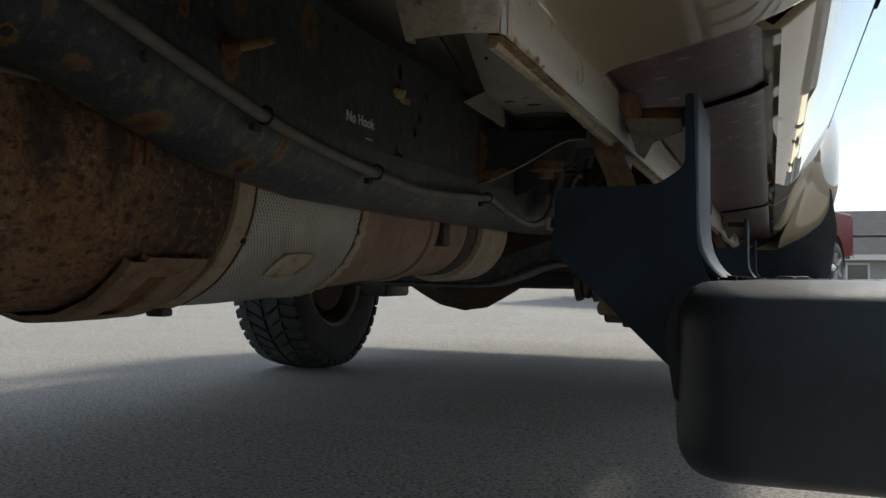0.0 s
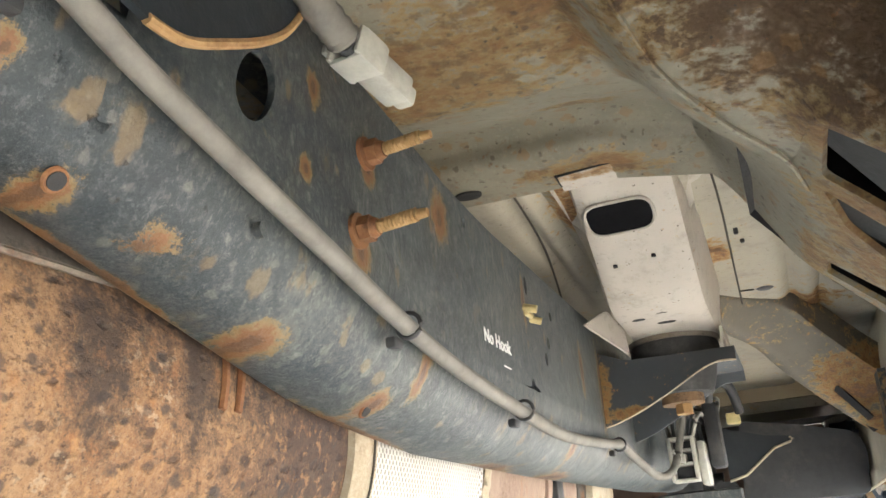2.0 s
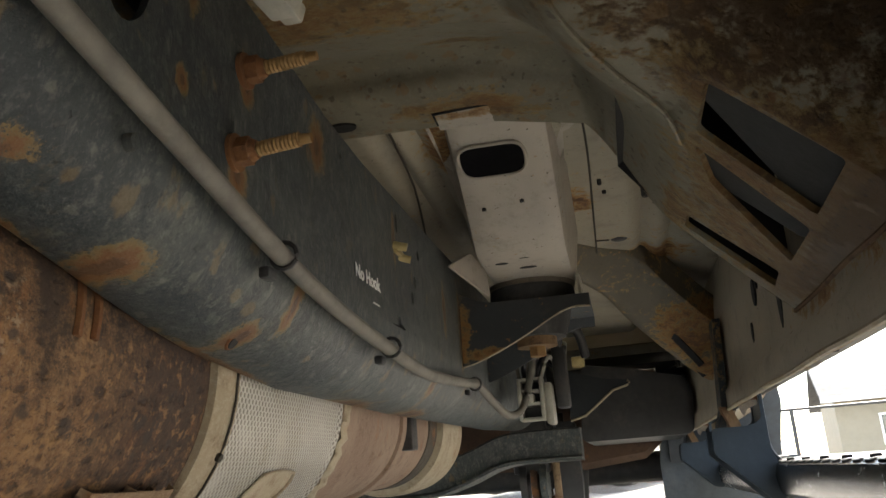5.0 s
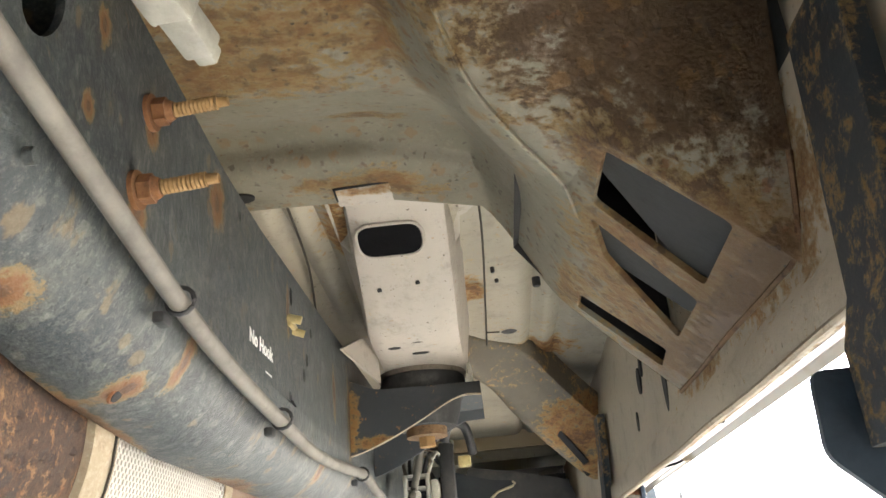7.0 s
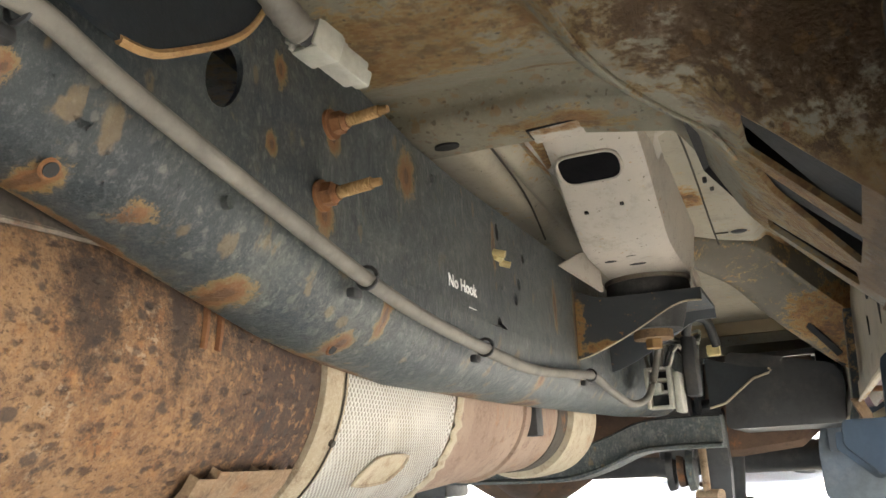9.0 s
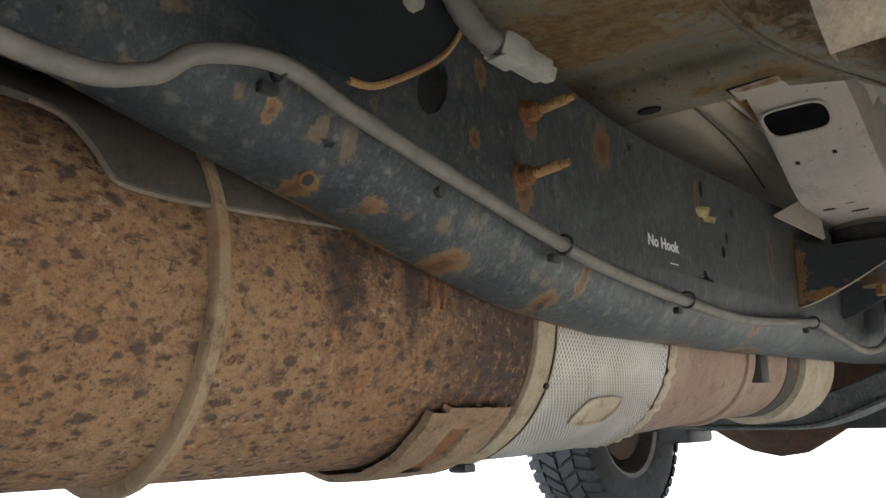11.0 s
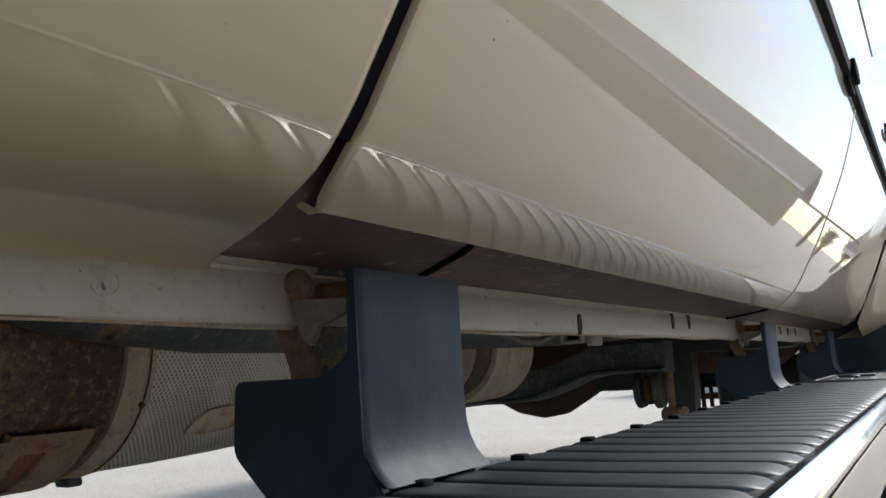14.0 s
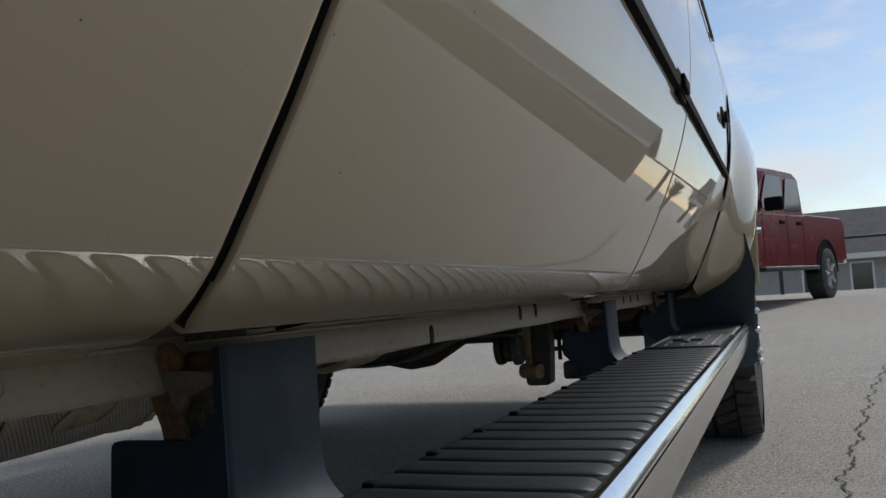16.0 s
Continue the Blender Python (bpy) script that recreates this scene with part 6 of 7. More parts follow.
loft(bm, [[p + Vector((0, 0.040, 0.052)), p + Vector((0, -0.030, 0.052)), p + Vector((0, -0.036, 0.048)), p + Vector((0, -0.036, -0.008)), p + Vector((0, -0.040, -0.012)), p + Vector((0, -0.075, -0.014)), p + Vector((0, -0.075, -0.020)), p + Vector((0, 0.04, -0.022))] for p in pts])
part("cross_member", bm, M_FRAME, truck, "dark channel cross member")
for x0, r, m in ((-0.458, 0.056, M_BLACK), (-0.430, 0.047, M_AXLE), (-0.405, 0.058, M_FRAME)):
    bm = bmesh.new()
    loft(bm, [ring_about((x, 2.60, 0.405), (1, 0, 0), r, 28) for x in (x0, x0 + 0.006)] + [ring_about((x0 + 0.018, 2.60, 0.405), (1, 0, 0), r * 0.93, 28)])
    part("spring_eye", bm, m, truck)
bm = bmesh.new()
box(bm, -0.475, -0.38, 2.57, 2.63, 0.43, 0.60, 0.008)
part("eye_hanger", bm, M_BLACK, truck)
bm = bmesh.new()
plate(bm, rounded([(-0.352, 0.56), (-0.300, 0.56), (-0.296, 0.40), (-0.303, 0.287), (-0.372, 0.287), (-0.378, 0.345), (-0.352, 0.40)], 0.012), [], lambda x, z: (x, 2.585, z), (0, 0.06, 0))
part("shackle", bm, M_BLACK, truck, "dark spring shackle")
bm = bmesh.new()
box(bm, -0.372, -0.352, 2.575, 2.64, 0.33, 0.47, 0.006)
rod(bm, (-0.385, 2.60, 0.33), (-0.325, 2.57, 0.33), 0.022, n=14)
part("shackle_plate", bm, M_STAIN_STRAP, truck, "rust-stained plate")
bm = bmesh.new()
tank_sec = rounded([(-0.280, 0.497), (-0.005, 0.497), (0.006, 0.60), (-0.012, 0.638), (-0.14, 0.668), (-0.26, 0.690)], 0.02)
loft(bm, [[(x, y, z) for x, z in tank_sec] for y in (2.45, 2.47, 2.90)])
part("tank", bm, M_BLACK, truck, "black plastic tank")
# Unseen dark mass between the rails, added to block stray light.
bm = bmesh.new()
loft(bm, [ring_about((-1.08, y, z), (0, 1, 0), r, 24) for y, z, r in ((-0.9, 0.72, 0.30), (0.1, 0.70, 0.28), (0.3, 0.68, 0.20), (0.9, 0.64, 0.17), (1.3, 0.62, 0.16), (1.5, 0.58, 0.12), (1.7, 0.57, 0.06))])
part("gearbox_light_block", bm, M_BLACK, truck, "unseen dark gearbox mass that blocks light")
bm = bmesh.new()
rod(bm, (-1.08, 1.68, 0.57), (-1.12, WY - 0.28, WR + 0.01), 0.05, n=20)
part("drive_shaft", bm, M_BLACK, truck)
bm = bmesh.new()
loft(bm, [ring_about((-0.95, 4.25, z), (0, 0, 1), r, 40) for z, r in ((0.56, 0.20), (0.55, 0.34), (0.60, 0.40), (0.72, 0.40), (0.77, 0.34))])
part("spare_tyre", bm, M_TYRE, truck)
bm = bmesh.new()
box(bm, -1.85, 0.12, 4.93, 5.05, 0.50, 0.72, 0.02)
part("rear_bumper", bm, M_CHROME, truck)
for y in (2.8, 3.2, 3.7, 4.2, 4.7):
    bm = bmesh.new()
    loft(bm, [[(x, y - 0.05, 0.80), (x, y - 0.035, 0.74), (x, y + 0.035, 0.74), (x, y + 0.05, 0.80)] for x in (-1.85, 0.1)], False)
    part("bed_sill", bm, M_BLACK, truck)
# Unseen front axle and bumper, added to close the front against light.
bm = bmesh.new()
rod(bm, (-1.85, -0.50, 0.46), (-0.05, -0.50, 0.46), 0.06, n=16)
box(bm, -1.6, -0.3, -0.95, -0.8, 0.45, 0.75, 0.02)
part("front_axle", bm, M_BLACK, truck)
bm = bmesh.new()
box(bm, -1.95, 0.15, -1.62, -1.45, 0.42, 0.85, 0.04)
part("front_bumper", bm, M_CHROME, truck)
# Two plain boxes under the nose, unseen, added to cut light from ahead.
bm = bmesh.new()
box(bm, -1.9, 0.10, -1.56, -1.50, 0.24, 0.44, 0.02)
part("valance_light_block", bm, M_BLACK, truck)
bm = bmesh.new()
box(bm, -1.5, -0.36, -1.48, -0.70, 0.36, 0.385, 0.01)
part("skid_light_block", bm, M_BLACK, truck)
# Dark mass under the engine, never in view, added to block light.
bm = bmesh.new()
loft(bm, [[(x0, y, z1), (x0 + 0.05, y, z0), (x1 - 0.05, y, z0), (x1, y, z1)] for y, x0, x1, z0, z1 in ((-1.45, -1.5, -0.35, 0.55, 0.9), (-0.9, -1.5, -0.42, 0.40, 0.9), (-0.2, -1.42, -0.66, 0.40, 0.9), (0.0, -1.38, -0.70, 0.50, 0.9), (0.1, -1.35, -0.72, 0.60, 0.9))])
part("pan_light_block", bm, M_BLACK, truck)
# Sheet arched over the wheel, also unseen, added to hold light back.
bm = bmesh.new()
loft(bm, [[(-0.37, -1.35 + 1.60 * i / 12, 0.80), (-0.30, -1.35 + 1.60 * i / 12, 0.90), (-0.1, -1.35 + 1.60 * i / 12, 1.00), (0.10, -1.35 + 1.60 * i / 12, 0.99), (0.19, -1.35 + 1.60 * i / 12, 0.80), (0.10, -1.35 + 1.60 * i / 12, 0.62)] for i in range(13)], False)
part("liner_light_block", bm, M_BLACK, truck, "unseen black sheet over the wheel that blocks light")
# Unseen wall added to keep light off the rail's front end.
bm = bmesh.new()
box(bm, -0.36, 0.05, 0.235, 0.245, 0.67, 0.95)
part("wall_light_block", bm, M_BLACK, truck)
# Stand-in for dark clutter ahead of the axle, added to block light.
bm = bmesh.new()
loft(bm, [[(x, 2.99, 0.72), (x, 2.95, 0.71), (x, 2.94, z), (x, 2.97, z - 0.02), (x, 3.02, z), (x, 3.03, 0.71)] for x, z in ((-1.36, 0.50), (-0.90, 0.47), (-0.55, 0.46), (-0.30, 0.45), (-0.12, 0.47), (-0.06, 0.52))])
part("rear_dark_mass", bm, M_AXLE, truck, "dark rusty mass ahead of the rear axle")
# connector block on the rail
blk = part("connector_block", box(bmesh.new(), -0.350, -0.306, 1.835, 1.88, 0.530, 0.600, 0.004), M_CONN, truck, "off-white wiring connector block")
for x0 in (-0.351, -0.311):
    part("side", box(bmesh.new(), x0, x0 + 0.007, 1.80, 1.84, 0.523, 0.598, 0.002), M_CONN, blk)
for z0 in (0.522, 0.549, 0.572, 0.593):
    part("shelf", box(bmesh.new(), -0.350, -0.304, 1.803, 1.84, z0, z0 + 0.006, 0.002), M_CONN, blk)
part("latch", box(bmesh.new(), -0.338, -0.322, 1.796, 1.83, 0.552, 0.570, 0.003), M_CONN, blk)
part("holder", box(bmesh.new(), -0.304, -0.290, 1.82, 1.88, 0.515, 0.590, 0.004), M_CONN, blk)
for x0, x1, z0, z1 in ((-0.344, -0.311, 0.556, 0.571), (-0.344, -0.311, 0.530, 0.548), (-0.344, -0.311, 0.579, 0.592)):
    bm = box(bmesh.new(), x0, x1, 1.828, 1.833, z0, z1)
    part("socket", bm, M_BLACK, blk)
bm = bmesh.new()
box(bm, -0.288, -0.262, 1.86, 1.91, 0.545, 0.660, 0.006)
tube(bm, [(-0.275, 1.86, 0.66), (-0.262, 1.85, 0.69), (-0.235, 1.87, 0.685), (-0.225, 1.90, 0.64)], 0.009, 10, 6)
part("loom", bm, M_BLACK, blk, "black taped wiring loom")
for k in range(6):
    bm = bmesh.new()
    o = 0.008 * (k - 3)
    tube(bm, [(-0.325 + o, 1.84, 0.60), (-0.315 + o * 1.5, 1.85, 0.64), (-0.295 + o, 1.84 + 0.02 * k, 0.66 - 0.008 * k), (-0.27, 1.95 + 0.02 * k, 0.64 + 0.01 * k), (-0.30, 2.1, 0.62 + 0.015 * k)], 0.0035, 8, 6)
    part("wire", bm, (M_HOSE, M_BLACK, M_CONN)[k % 3], blk)
bm = bmesh.new()
plate(bm, rounded([(-0.285, 0.650), (-0.20, 0.624), (-0.150, 0.618), (-0.146, 0.608), (-0.185, 0.598), (-0.250, 0.548), (-0.285, 0.540)], 0.006), [], lambda x, z: (x, 2.20, z), (0, 0.004, 0))
arm = part("shield_plate", bm, M_SPLASH, truck, "dark bent shield plate")
bm = bmesh.new()
tube(bm, [(-0.152, 2.198, 0.616), (-0.147, 2.197, 0.611), (-0.152, 2.197, 0.606), (-0.185, 2.197, 0.597), (-0.250, 2.198, 0.547), (-0.285, 2.199, 0.538)], 0.0030, 6, 1)
part("lip", bm, M_STRAP, arm)
bm = bmesh.new()
box(bm, -0.262, -0.235, 2.06, 2.085, 0.640, 0.662, 0.003)
part("clip", bm, M_BRASS, arm)

# ---- running board ----
board = empty("running_board", truck)
Y0, Y1, ZT = 0.42, 3.27, 0.420
XI, XO = 0.055, 0.232
bm = bmesh.new()
sec = [(XI, ZT - 0.045), (XI - 0.004, ZT - 0.02), (XI, ZT - 0.004), (XI + 0.006, ZT), (XO, ZT), (XO + 0.004, ZT - 0.01), (XO, ZT - 0.055), (XO - 0.02, ZT - 0.062), (XI + 0.02, ZT - 0.062)]
loft(bm, [[(x, y, z) for x, z in sec] for y in (Y0 + 0.02, 1.0, 2.0, Y1)])
part("deck", bm, M_DECK, board, "black ribbed plastic step deck")
rib_bm = bmesh.new()
loft(rib_bm, [[(x, y * s, (z + 0.0005) * h - 0.0005) for y, z in ((-0.0206, -0.0005), (-0.0200, 0.0010), (-0.0182, 0.0022), (-0.0120, 0.0026), (0.0080, 0.0026), (0.0182, 0.0022), (0.0200, 0.0010), (0.0206, -0.0005))] for x, s, h in ((XI + 0.003, 0.75, 0.3), (XI + 0.006, 0.95, 0.8), (XI + 0.012, 1.0, 1.0), (XO - 0.100, 1.0, 0.80), (XO - 0.030, 1.0, 1.0), (XO - 0.016, 0.97, 1.0), (XO - 0.010, 0.86, 0.75), (XO - 0.005, 0.6, 0.2))])
rib = part("rib", rib_bm, M_STEP, board, "", 40)
rib.location = (0, Y0 + 0.10, ZT)
for i in range(1, 51):
    y = Y0 + 0.10 + 0.0480 * i
    if not (1.98 < y < 2.42):
        cp = rib.copy()
        scene.collection.objects.link(cp)
        cp.location = (0, y, ZT)
# raised pad with dashes
bm = bmesh.new()
box(bm, XI + 0.012, XO - 0.012, 2.02, 2.40, ZT - 0.002, ZT + 0.004, 0.002)
pad = part("grip_pad", bm, M_STEP, board)
for i in range(4):
    for x in (0.105, 0.140, 0.175):
        if not (x == 0.140 and i in (1, 2)):
            part("dash", box(bmesh.new(), x - 0.0018, x + 0.0018, 2.05 + 0.088 * i, 2.10 + 0.088 * i, ZT + 0.0035, ZT + 0.0052), M_ALU, pad)
for x in (0.078, 0.203):
    part("dash", box(bmesh.new(), x - 0.0018, x + 0.0018, 2.04, 2.38, ZT + 0.0035, ZT + 0.0052), M_ALU, pad)
bm = bmesh.new()
box(bm, 0.105, 0.175, 2.185, 2.200, ZT + 0.003, ZT + 0.010, 0.003)
box(bm, 0.132, 0.147, 2.14, 2.27, ZT + 0.003, ZT + 0.009, 0.003)
part("emblem", bm, M_CAP, pad)
# Small black boxes stand in for the dark notches along the inner edge.
notch_y = [0.62 + 0.115 * i for i in range(12)]
for y in notch_y:
    part("edge_notch", box(bmesh.new(), XI + 0.008, XI + 0.018, y - 0.005, y + 0.005, ZT + 0.001, ZT + 0.0056, 0.0015), M_SEAL, board)
bm = bmesh.new()
loft(bm, [[(XO, y, ZT + 0.003), (XO + 0.006, y, ZT + 0.0045), (XO + 0.013, y, ZT + 0.001), (XO + 0.016, y, ZT - 0.005), (XO + 0.015, y, ZT - 0.009), (XO, y, ZT - 0.008)] for y in (Y0 + 0.03, 1.2, 2.2, Y1)])
part("chrome_strip", bm, M_CHROME, board, "bright chrome edge strip")
bm = bmesh.new()
loft(bm, [[(XO + 0.015, y, ZT - 0.011), (XO + 0.0165, y, ZT - 0.014), (XO + 0.011, y, ZT - 0.060), (XO + 0.004, y, ZT - 0.066), (XO - 0.012, y, ZT - 0.055), (XO, y, ZT - 0.012)] for y in (Y0 + 0.03, 1.2, 2.2, Y1)])
part("skirt", bm, M_SKIRT, board, "polished outer skirt")
# moulded end cap
bm = bmesh.new()
rings = []
for k in range(7):
    a = math.pi / 2 * k / 6
    y = Y0 + 0.045 - 0.055 * math.sin(a)
    q = 0.030 * (1 - math.cos(a))
    base = rounded([(XI - 0.001, ZT - 0.078), (XO + 0.022, ZT - 0.078), (XO + 0.026, ZT + 0.003), (XI - 0.001, ZT + 0.003)], 0.018, 6)
    cx, cz = (XI + XO) / 2, ZT - 0.03
    rings.append([(cx + (x - cx) * (1 - q / 0.11), y, cz + (z - cz) * (1 - q / 0.040 * 0.35)) for x, z in base])
loft(bm, rings)
part("end_cap", bm, M_CAP, board, "moulded dark plastic end cap")

# hanger brackets of the running board
def bracket(dy):
    y0 = 0.594 + dy
    bm = bmesh.new()
    arm = rounded([(-0.033, 0.479), (0.028, 0.479), (0.045, 0.490), (0.045, 0.533), (0.0500, 0.533), (0.0520, 0.44), (0.062, 0.415), (0.062, 0.362), (0.046, 0.362), (-0.035, 0.440)], 0.006, 3)
    plate(bm, arm, [], lambda x, z: (x, y0, z), (0, 0.005, 0))
    plate(bm, arm, [], lambda x, z: (x, y0 + 0.099, z - 0.001), (0, 0.005, 0))
    rows = []
    for z, x in ((0.533, 0.0525), (0.50, 0.0525), (0.462, 0.0528), (0.450, 0.0535), (0.441, 0.0555), (0.434, 0.059), (0.429, 0.063), (0.4245, 0.068)):
        rows.append([(x - 0.0065, y0 + 0.0015, z), (x - 0.0030, y0 + 0.0005, z), (x - 0.0008, y0 + 0.0022, z), (x, y0 + 0.006, z), (x, y0 + 0.05, z), (x, y0 + 0.102, z), (x - 0.002, y0 + 0.105, z), (x - 0.005, y0 + 0.104, z), (x - 0.005, y0 + 0.007, z)])
    loft(bm, rows)
    br = part("bracket", bm, M_BRKT, board, "slate powder-coated step bracket", 50)
    bm = bmesh.new()
    rod(bm, (0.012, y0 + 0.020, 0.524), (0.046, y0 + 0.020, 0.523), 0.0062, n=12)
    part("bolt", bm, M_RUST, br, "rusted bolt")
    bm = bmesh.new()
    loft(bm, [ring_about((x, y0 + 0.006, 0.523), (1, 0, 0.1), r, 6, 0.3, 1.25) for x, r in ((0.0085, 0.006), (0.0092, 0.0085), (0.0150, 0.0088), (0.0158, 0.006))])
    part("square_nut", bm, M_RUST, br)
    bm = bmesh.new()
    loft(bm, [[(a, y0 + 0.014, z), (a + 0.001, y0 + 0.011, z), (a + 0.018, y0 + 0.011, z), (a + 0.018, y0 + 0.015, z), (a + 0.004, y0 + 0.016, z), (a + 0.003, y0 + 0.030, z), (a, y0 + 0.030, z)] for z, a in ((0.512, -0.015), (0.500, -0.011), (0.486, -0.005), (0.474, -0.002), (0.45, -0.001))])
    part("strut", bm, M_RUSTSTRUT, br, "rusty angle strut")
    bm = bmesh.new()
    loft(bm, [[(0.010, y0 - 0.002 + d, 0.520), (0.043, y0 + 0.004 + d, 0.519), (0.043, y0 + 0.004 + d, 0.512), (0.026, y0 + d, 0.505), (0.021, y0 + d, 0.4955), (0.017, y0 - 0.001 + d, 0.498)] for d in (0.0, 0.004)])
    part("bent_tab", bm, M_SHROUD, br)
    bm = bmesh.new()
    loft(bm, [ring_about((0.0125 + q, y0 + 0.002, 0.529 + w), (0.8, -0.6, 0.1), r, 10, 0.2, 1.3) for q, w, r in ((-0.003, 0.000, 0.003), (-0.0022, 0.0, 0.0062), (0.0005, -0.001, 0.0070), (0.003, -0.003, 0.0058), (0.004, -0.004, 0.002))])
    part("burr", bm, M_RUSTSTRUT, br, "rusty weld lump")
    bm = bmesh.new()
    loft(bm, [[(a, y0 + 0.030, z), (a + 0.012, y0 + 0.030, z), (a + 0.012, y0 + 0.092, z), (a + 0.004, y0 + 0.095, z), (a, y0 + 0.092, z)] for z, a in ((0.66, -0.002), (0.58, -0.006), (0.51, -0.010), (0.485, -0.018), (0.44, -0.018))])
    part("upright", bm, M_RUSTBLACK, br, "black upright bar with rusty edges")


for dy in (0.0, 1.118, 2.02):
    bracket(dy)


# ---- red pickup truck across the lot ----
def red_truck():
    """Built along its own axis: +y to the nose, side seen at -x ... then turned into place."""
    car = tagged(empty("pickup_truck"), "shiny red crew-cab pickup truck with dark windows, parked on the lot", "truck")
    bm = bmesh.new()
    low = rounded([(-2.9, 0.62), (-2.9, 1.22), (-2.8, 1.30), (-0.95, 1.30), (-0.90, 1.28), (1.1, 1.26), (1.25, 1.25), (2.7, 1.20), (2.9, 1.10), (2.95, 0.60), (2.2, 0.52), (-2.2, 0.55)], 0.06, 3)
    sect = [(-1.0, 0.96), (-0.985, 1.0), (0.985, 1.0), (1.0, 0.96)]
    loft(bm, [[(x, y, 0.9 + (z - 0.9) * s) for y, z in low] for x, s in sect])
    part("body", bm, M_RED, car, "glossy red body")
    bm = bmesh.new()
    loft(bm, [[(x, y, z) for y, z in ((-0.95, 1.28), (-0.80, 1.86), (-0.6, 1.94), (0.35, 1.94), (0.55, 1.88), (1.2, 1.26))] if abs(x) < 0.9 else [(x, y, z) for y, z in ((-0.95, 1.27), (-0.82, 1.80), (-0.6, 1.89), (0.32, 1.89), (0.5, 1.83), (1.2, 1.26))] for x in (-0.98, -0.80, 0.80, 0.98)])
    part("cab", bm, M_RED, car)
    for y0, y1, z0, z1, sl in ((-0.80, -0.22, 1.33, 1.80, 0.1), (-0.12, 0.55, 1.33, 1.80, 0.25)):
        for s in (-1, 1):
            bm = bmesh.new()
            plate(bm, rounded([(y0, z0), (y1 + sl, z0), (y1 - 0.05, z1), (y0 + 0.06, z1)], 0.05), [], lambda y, z, k=s: (k * 0.985, y, z), (0.012 * s, 0, 0))
            part("side_window", bm, M_GLASS, car)
    for s in (-1, 1):
        bm = bmesh.new()
        box(bm, min(s * 1.02, s * 1.26), max(s * 1.02, s * 1.26), 0.62, 0.74, 1.28, 1.46, 0.03)
        part("wing_mirror", bm, M_SEAL, car)
        for y in (-0.68, 0.02):
            part("door_handle", box(bmesh.new(), s * 1.0 - 0.015, s * 1.0 + 0.015, y - 0.10, y + 0.10, 1.13, 1.18, 0.01), M_SEAL, car)
        for y in (-0.85, -0.17, 0.78):
            part("door_seam", box(bmesh.new(), s * 1.001 - 0.002, s * 1.001 + 0.002, y - 0.006, y + 0.006, 0.62, 1.26), M_SEAL, car)
        bm = box(bmesh.new(), min(s * 0.92, s * 1.12), max(s * 0.92, s * 1.12), -1.1, 1.1, 0.47, 0.53, 0.02)
        part("side_step", bm, M_STEP, car)
        part("badge", box(bmesh.new(), s * 1.0 - 0.012, s * 1.0 + 0.012, 0.86, 1.10, 0.98, 1.06, 0.004), M_CHROME, car)
        for wy in (-1.85, 1.85):
            hub = empty("wheel", car)
            hub.location = (s * 0.90, wy, 0.40)
            hub.rotation_euler = (0, 0, 0)
            bm = bmesh.new()
            n = 40
            loft(bm, [[(x, r * math.cos(2 * math.pi * i / n), r * math.sin(2 * math.pi * i / n)) for i in range(n)] for x, r in ((-0.13, 0.24), (-0.14, 0.33), (-0.12, 0.39), (0, 0.402), (0.12, 0.39), (0.14, 0.33), (0.13, 0.24))], True, False)
            part("tyre", bm, M_TYRE, hub)
            bm = bmesh.new()
            loft(bm, [[(s * x, r * math.cos(2 * math.pi * i / n), r * math.sin(2 * math.pi * i / n)) for i in range(n)] for x, r in ((0.125, 0.25), (0.12, 0.235), (0.07, 0.22), (0.06, 0.1), (0.10, 0.08), (0.11, 0.01))], True, False)
            for k in range(5):
                a = 2 * math.pi * k / 5
                rod(bm, (s * 0.10, 0.05 * math.cos(a), 0.05 * math.sin(a)), (s * 0.115, 0.235 * math.cos(a), 0.235 * math.sin(a)), 0.04, n=8)
            part("rim", bm, M_RIM, hub)
            bm = bmesh.new()
            loft(bm, [[(s * x, wy + r * math.cos(math.pi * i / 20), 0.42 + r * math.sin(math.pi * i / 20)) for i in range(21)] for x, r in ((0.80, 0.47), (1.003, 0.47), (1.01, 0.52), (0.99, 0.54))], False)
            loft(bm, [[(s * 1.002, wy + r * math.cos(math.pi * i / 20), 0.42 + r * math.sin(math.pi * i / 20)) for i in range(21)] for r in (0.36, 0.475)], False)
            part("wheel_arch", bm, M_SEAL, car)
        bm = box(bmesh.new(), s * 0.86 - 0.06, s * 0.86 + 0.06, -2.915, -2.89, 0.85, 1.15, 0.01)
        part("tail_lamp", bm, M_RED, car)
    part("rear_bumper", box(bmesh.new(), -0.98, 0.98, -3.02, -2.9, 0.55, 0.75, 0.03), M_CHROME, car)
    return car


red = red_truck()
RED_AT, RED_TURN = (-0.52, 13.1), 161
red.matrix_world = pose(RED_AT[0], RED_AT[1], rise(12.9) - 0.0, 0, 0, RED_TURN)


# ---- fence along the lot's far edge ----
fence = tagged(empty("fence"), "black iron rail fence along the edge of the lot", "fence")
for i in range(14):
    x = -16.4 + 3.1 * i + 1.23
    bm = bmesh.new()
    rod(bm, (x, 20.2, rise(20.2) - 0.05), (x, 20.2, rise(20.2) + 1.17), 0.045, n=10)
    part("post", bm, M_IRON, fence)
for h in (1.15,):
    bm = bmesh.new()
    rod(bm, (-16, 20.2, rise(20.2) + h), (28, 20.2, rise(20.2) + h), 0.032, n=8)
    part("rail", bm, M_IRON, fence)


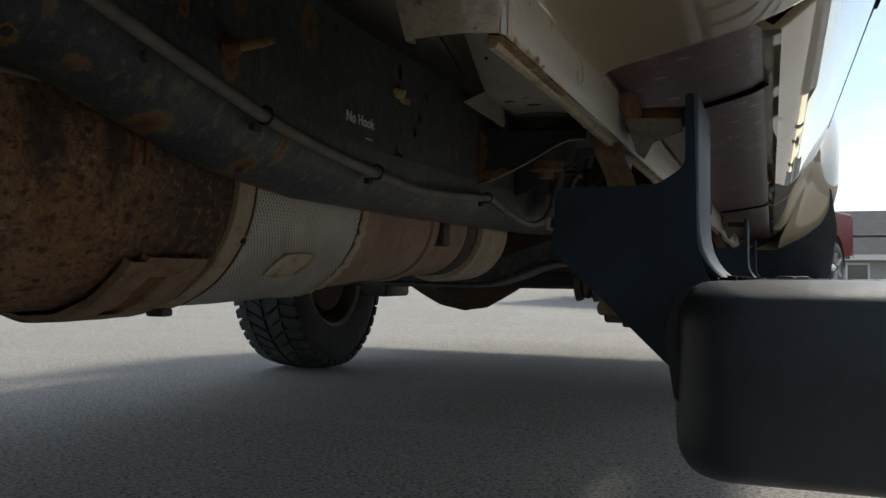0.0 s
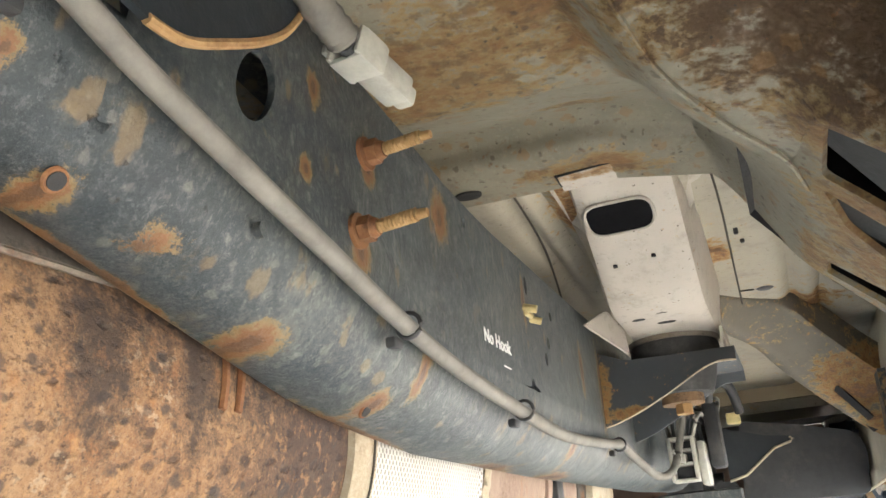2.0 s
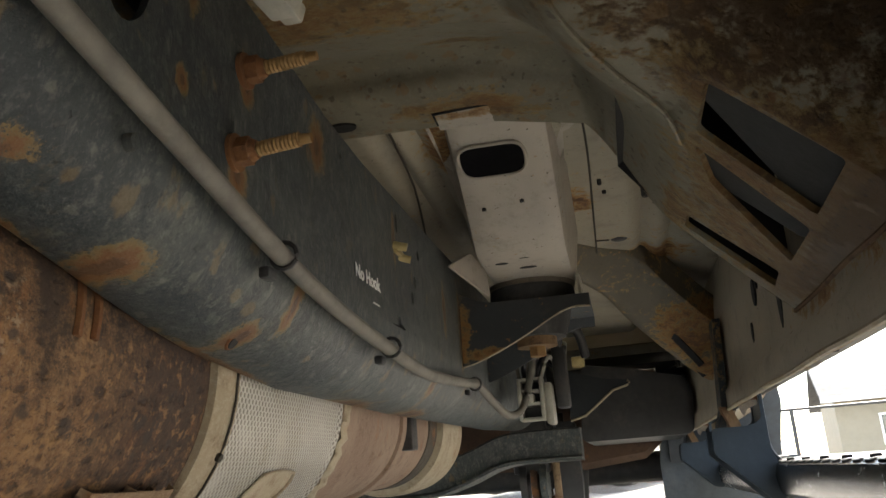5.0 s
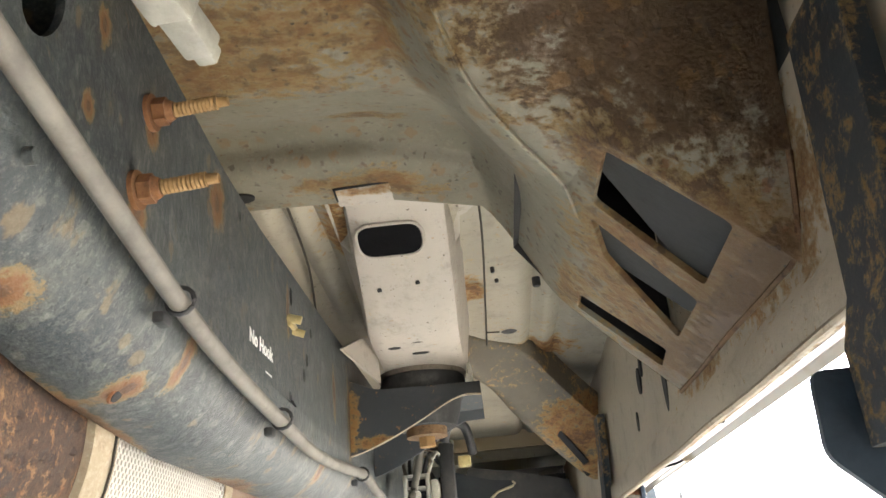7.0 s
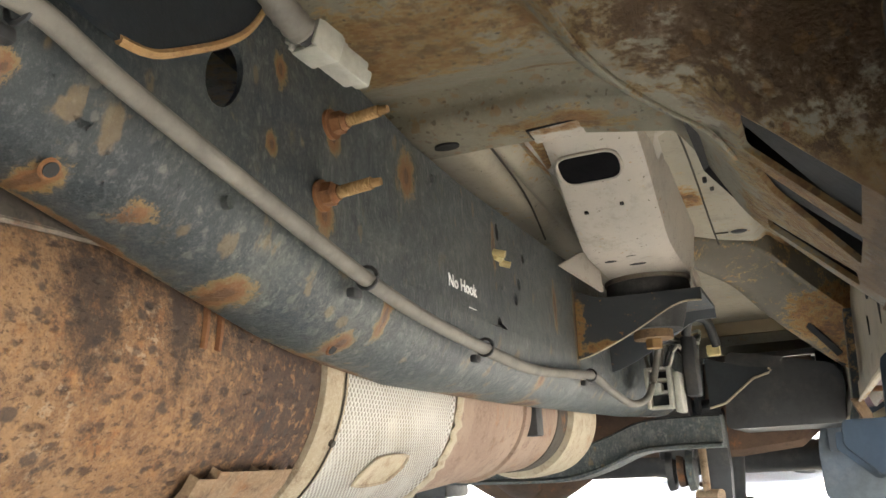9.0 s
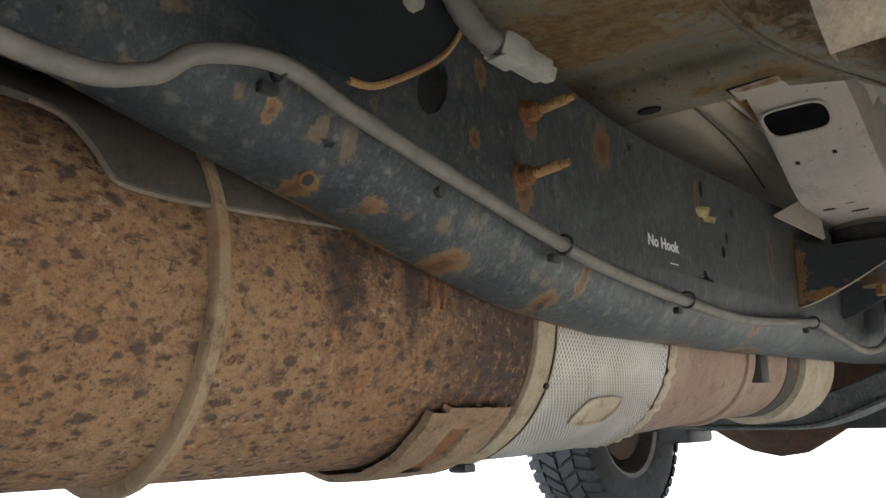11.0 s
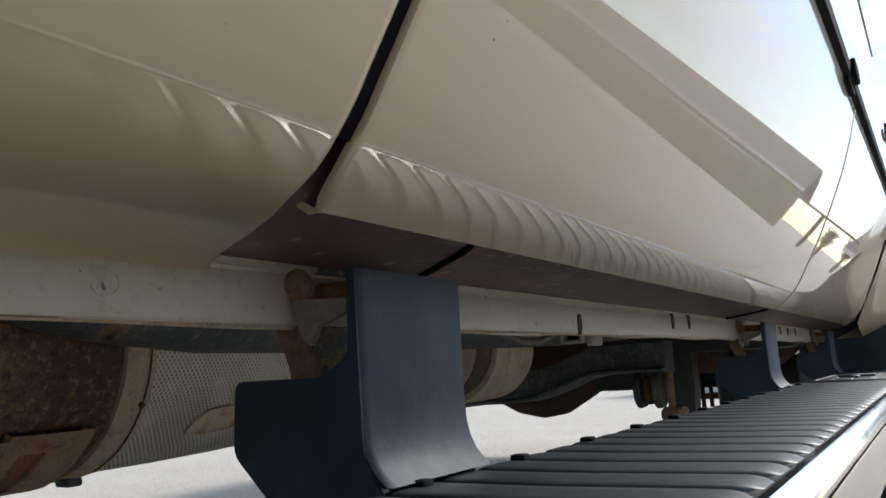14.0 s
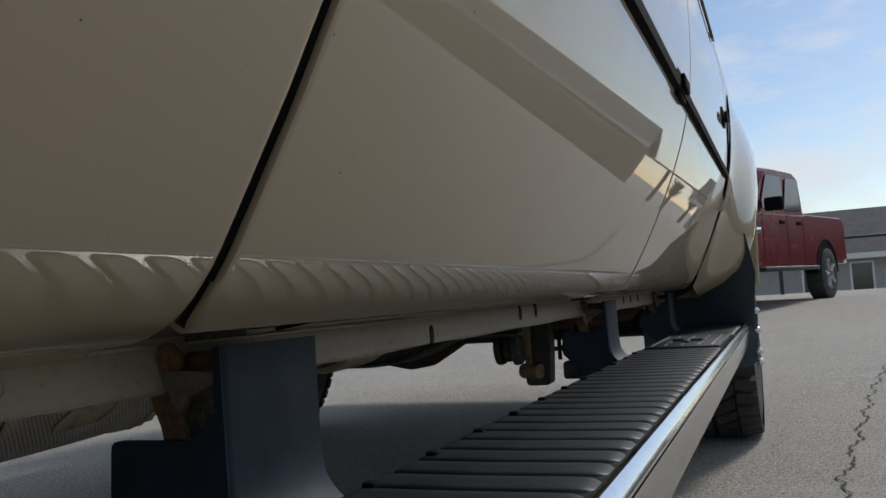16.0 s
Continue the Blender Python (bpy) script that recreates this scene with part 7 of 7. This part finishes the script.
# ---- houses round the lot ----
def house(x, y, w, d, base, eave, ridge, turn, wall, label, windows):
    h = tagged(empty("house"), label, "house")
    bm = bmesh.new()
    plate(bm, [(-w / 2, base), (w / 2, base), (w / 2, eave), (-w / 2, eave)], [[(a, b), (a + ww, b), (a + ww, b + hh), (a, b + hh)] for a, b, ww, hh in windows], lambda p, q: (p, -d / 2, q), (0, 0.15, 0))
    box(bm, -w / 2, w / 2, d / 2 - 0.15, d / 2, base, eave)
    box(bm, -w / 2, -w / 2 + 0.15, -d / 2 + 0.16, d / 2 - 0.16, base, eave)
    box(bm, w / 2 - 0.15, w / 2, -d / 2 + 0.16, d / 2 - 0.16, base, eave)
    for s in (-1, 1):
        v = [bm.verts.new(p) for p in ((s * (w / 2 - 0.01), -d / 2, eave), (s * (w / 2 - 0.01), d / 2, eave), (s * (w / 2 - 0.01), 0, ridge))]
        bm.faces.new(v)
    part("wall", bm, wall, h)
    bm = bmesh.new()
    o = 0.5
    drop = (ridge - eave) / (d / 2) * o
    loft(bm, [[(s, -d / 2 - o, eave - drop), (s, -d / 2 - o, eave - drop + 0.2), (s, 0, ridge + 0.2), (s, d / 2 + o, eave - drop + 0.2), (s, d / 2 + o, eave - drop), (s, 0, ridge)] for s in (-w / 2 - o, w / 2 + o)])
    part("roof", bm, M_ROOF, h, "dark grey shingle roof")
    bm = box(bmesh.new(), -w / 2 - o, w / 2 + o, -d / 2 - o - 0.06, -d / 2 - o - 0.005, eave - drop - 0.02, eave - drop + 0.2)
    part("fascia", bm, M_TRIM, h)
    for a, b, ww, hh in windows:
        win = empty("window", h)
        bm = bmesh.new()
        plate(bm, [(a, b), (a + ww, b), (a + ww, b + hh), (a, b + hh)], [[(a + 0.08, b + 0.08), (a + ww - 0.08, b + 0.08), (a + ww - 0.08, b + hh - 0.08), (a + 0.08, b + hh - 0.08)]], lambda p, q: (p, -d / 2 - 0.03, q), (0, 0.1, 0))
        part("frame", bm, M_TRIM, win)
        part("pane", box(bmesh.new(), a + 0.08, a + ww - 0.08, -d / 2 + 0.03, -d / 2 + 0.05, b + 0.08, b + hh - 0.08), M_GLASS, win)
    h.matrix_world = pose(x, y, 0, 0, 0, turn)
    return h


house(-4.5, 41.5, 18, 8, -1.4, 1.45, 3.3, 0, M_GREYWALL, "low grey-sided house with a dark shingle roof", [(1.5, -0.2, 1.2, 1.1), (5.6, -0.4, 1.0, 1.5), (7.4, -0.4, 0.9, 1.5)])
house(15.9, 38.9, 15, 8, -1.4, 2.45, 3.95, -8.2, M_CREAM, "low cream-sided house with a gable and a grey shingle roof", [(-6.0, 0.5, 1.6, 1.2), (-1.5, 0.5, 1.6, 1.2)])
house(40, 30, 34, 11, -0.6, 2.6, 5.0, -62, M_WALL, "beige house with a grey shingle roof", [(-8, 0.6, 1.6, 1.3), (-3, 0.6, 1.6, 1.3), (2.2, -0.5, 1.1, 2.1), (6, 0.6, 1.8, 1.3)])
house(36, -15, 68, 12, -0.2, 3.1, 6.6, -90, M_WALL, "beige house with a low grey roof", [(-6, 0.9, 1.6, 1.3), (-1, 0.9, 1.6, 1.3), (4, 0.0, 1.1, 2.1)])
house(32, -26, 22, 10, -0.2, 2.6, 4.8, -110, M_GREYWALL, "grey house with a shingle roof", [(-5, 0.9, 1.6, 1.3), (3, 0.9, 1.6, 1.3)])


# ---- bare woodland beyond ----
def bare_tree(x, y, h, seed):
    rnd = random.Random(seed)
    t = tagged(empty("tree"), "bare brown leafless tree beyond the lot", "tree", group="bare trees")
    bm = bmesh.new()
    rod(bm, (0, 0, -1.5), (0, 0, h * 0.5), 0.16, 0.09, 8)
    part("trunk", bm, M_BARK, t)
    bm = bmesh.new()
    for i in range(90):
        a, z = rnd.random() * 6.28, h * (0.25 + 0.6 * rnd.random())
        L = h * (0.14 + 0.2 * rnd.random())
        p = Vector((0, 0, z))
        q = p + Vector((math.cos(a) * L * 0.6, math.sin(a) * L * 0.6, L * 0.8))
        rod(bm, p, q, 0.035, 0.012, 4)
        for k in range(5):
            b = rnd.random() * 6.28
            m = p.lerp(q, 0.3 + 0.7 * rnd.random())
            rod(bm, m, m + Vector((math.cos(b) * L * 0.35, math.sin(b) * L * 0.35, L * 0.35)), 0.016, 0.006, 3)
    part("crown", bm, M_BARK, t, "", 0)
    t.location = (x, y, 0)
    return t


for i, (x, y, h) in enumerate(((6.9, 60, 2.6), (8.2, 64, 2.8), (9.4, 61, 2.4))):
    bare_tree(x, y, h, i + 3)

# ---- crack in the asphalt ----
bm = bmesh.new()
rnd = random.Random(4)
pts = []
for i in range(380):
    y = 0.8 + 0.02 * i
    x = lerp_table([(0.5, 0.25), (2.5, 0.443), (2.93, 0.492), (3.79, 0.599), (4.65, 0.707), (5.55, 0.854), (9.0, 1.5)], y)
    pts.append((x + 0.014 * math.sin(i * 0.31) + 0.006 * math.sin(i * 1.1) + 0.012 * (rnd.random() - 0.5), y))
loft(bm, [[(x - 0.0015 - 0.004 * rnd.random(), y, rise(y, x) + 0.004), (x + 0.0015 + 0.004 * rnd.random(), y, rise(y, x) + 0.004)] for x, y in pts], False)
part("crack", bm, M_TAR, ground)
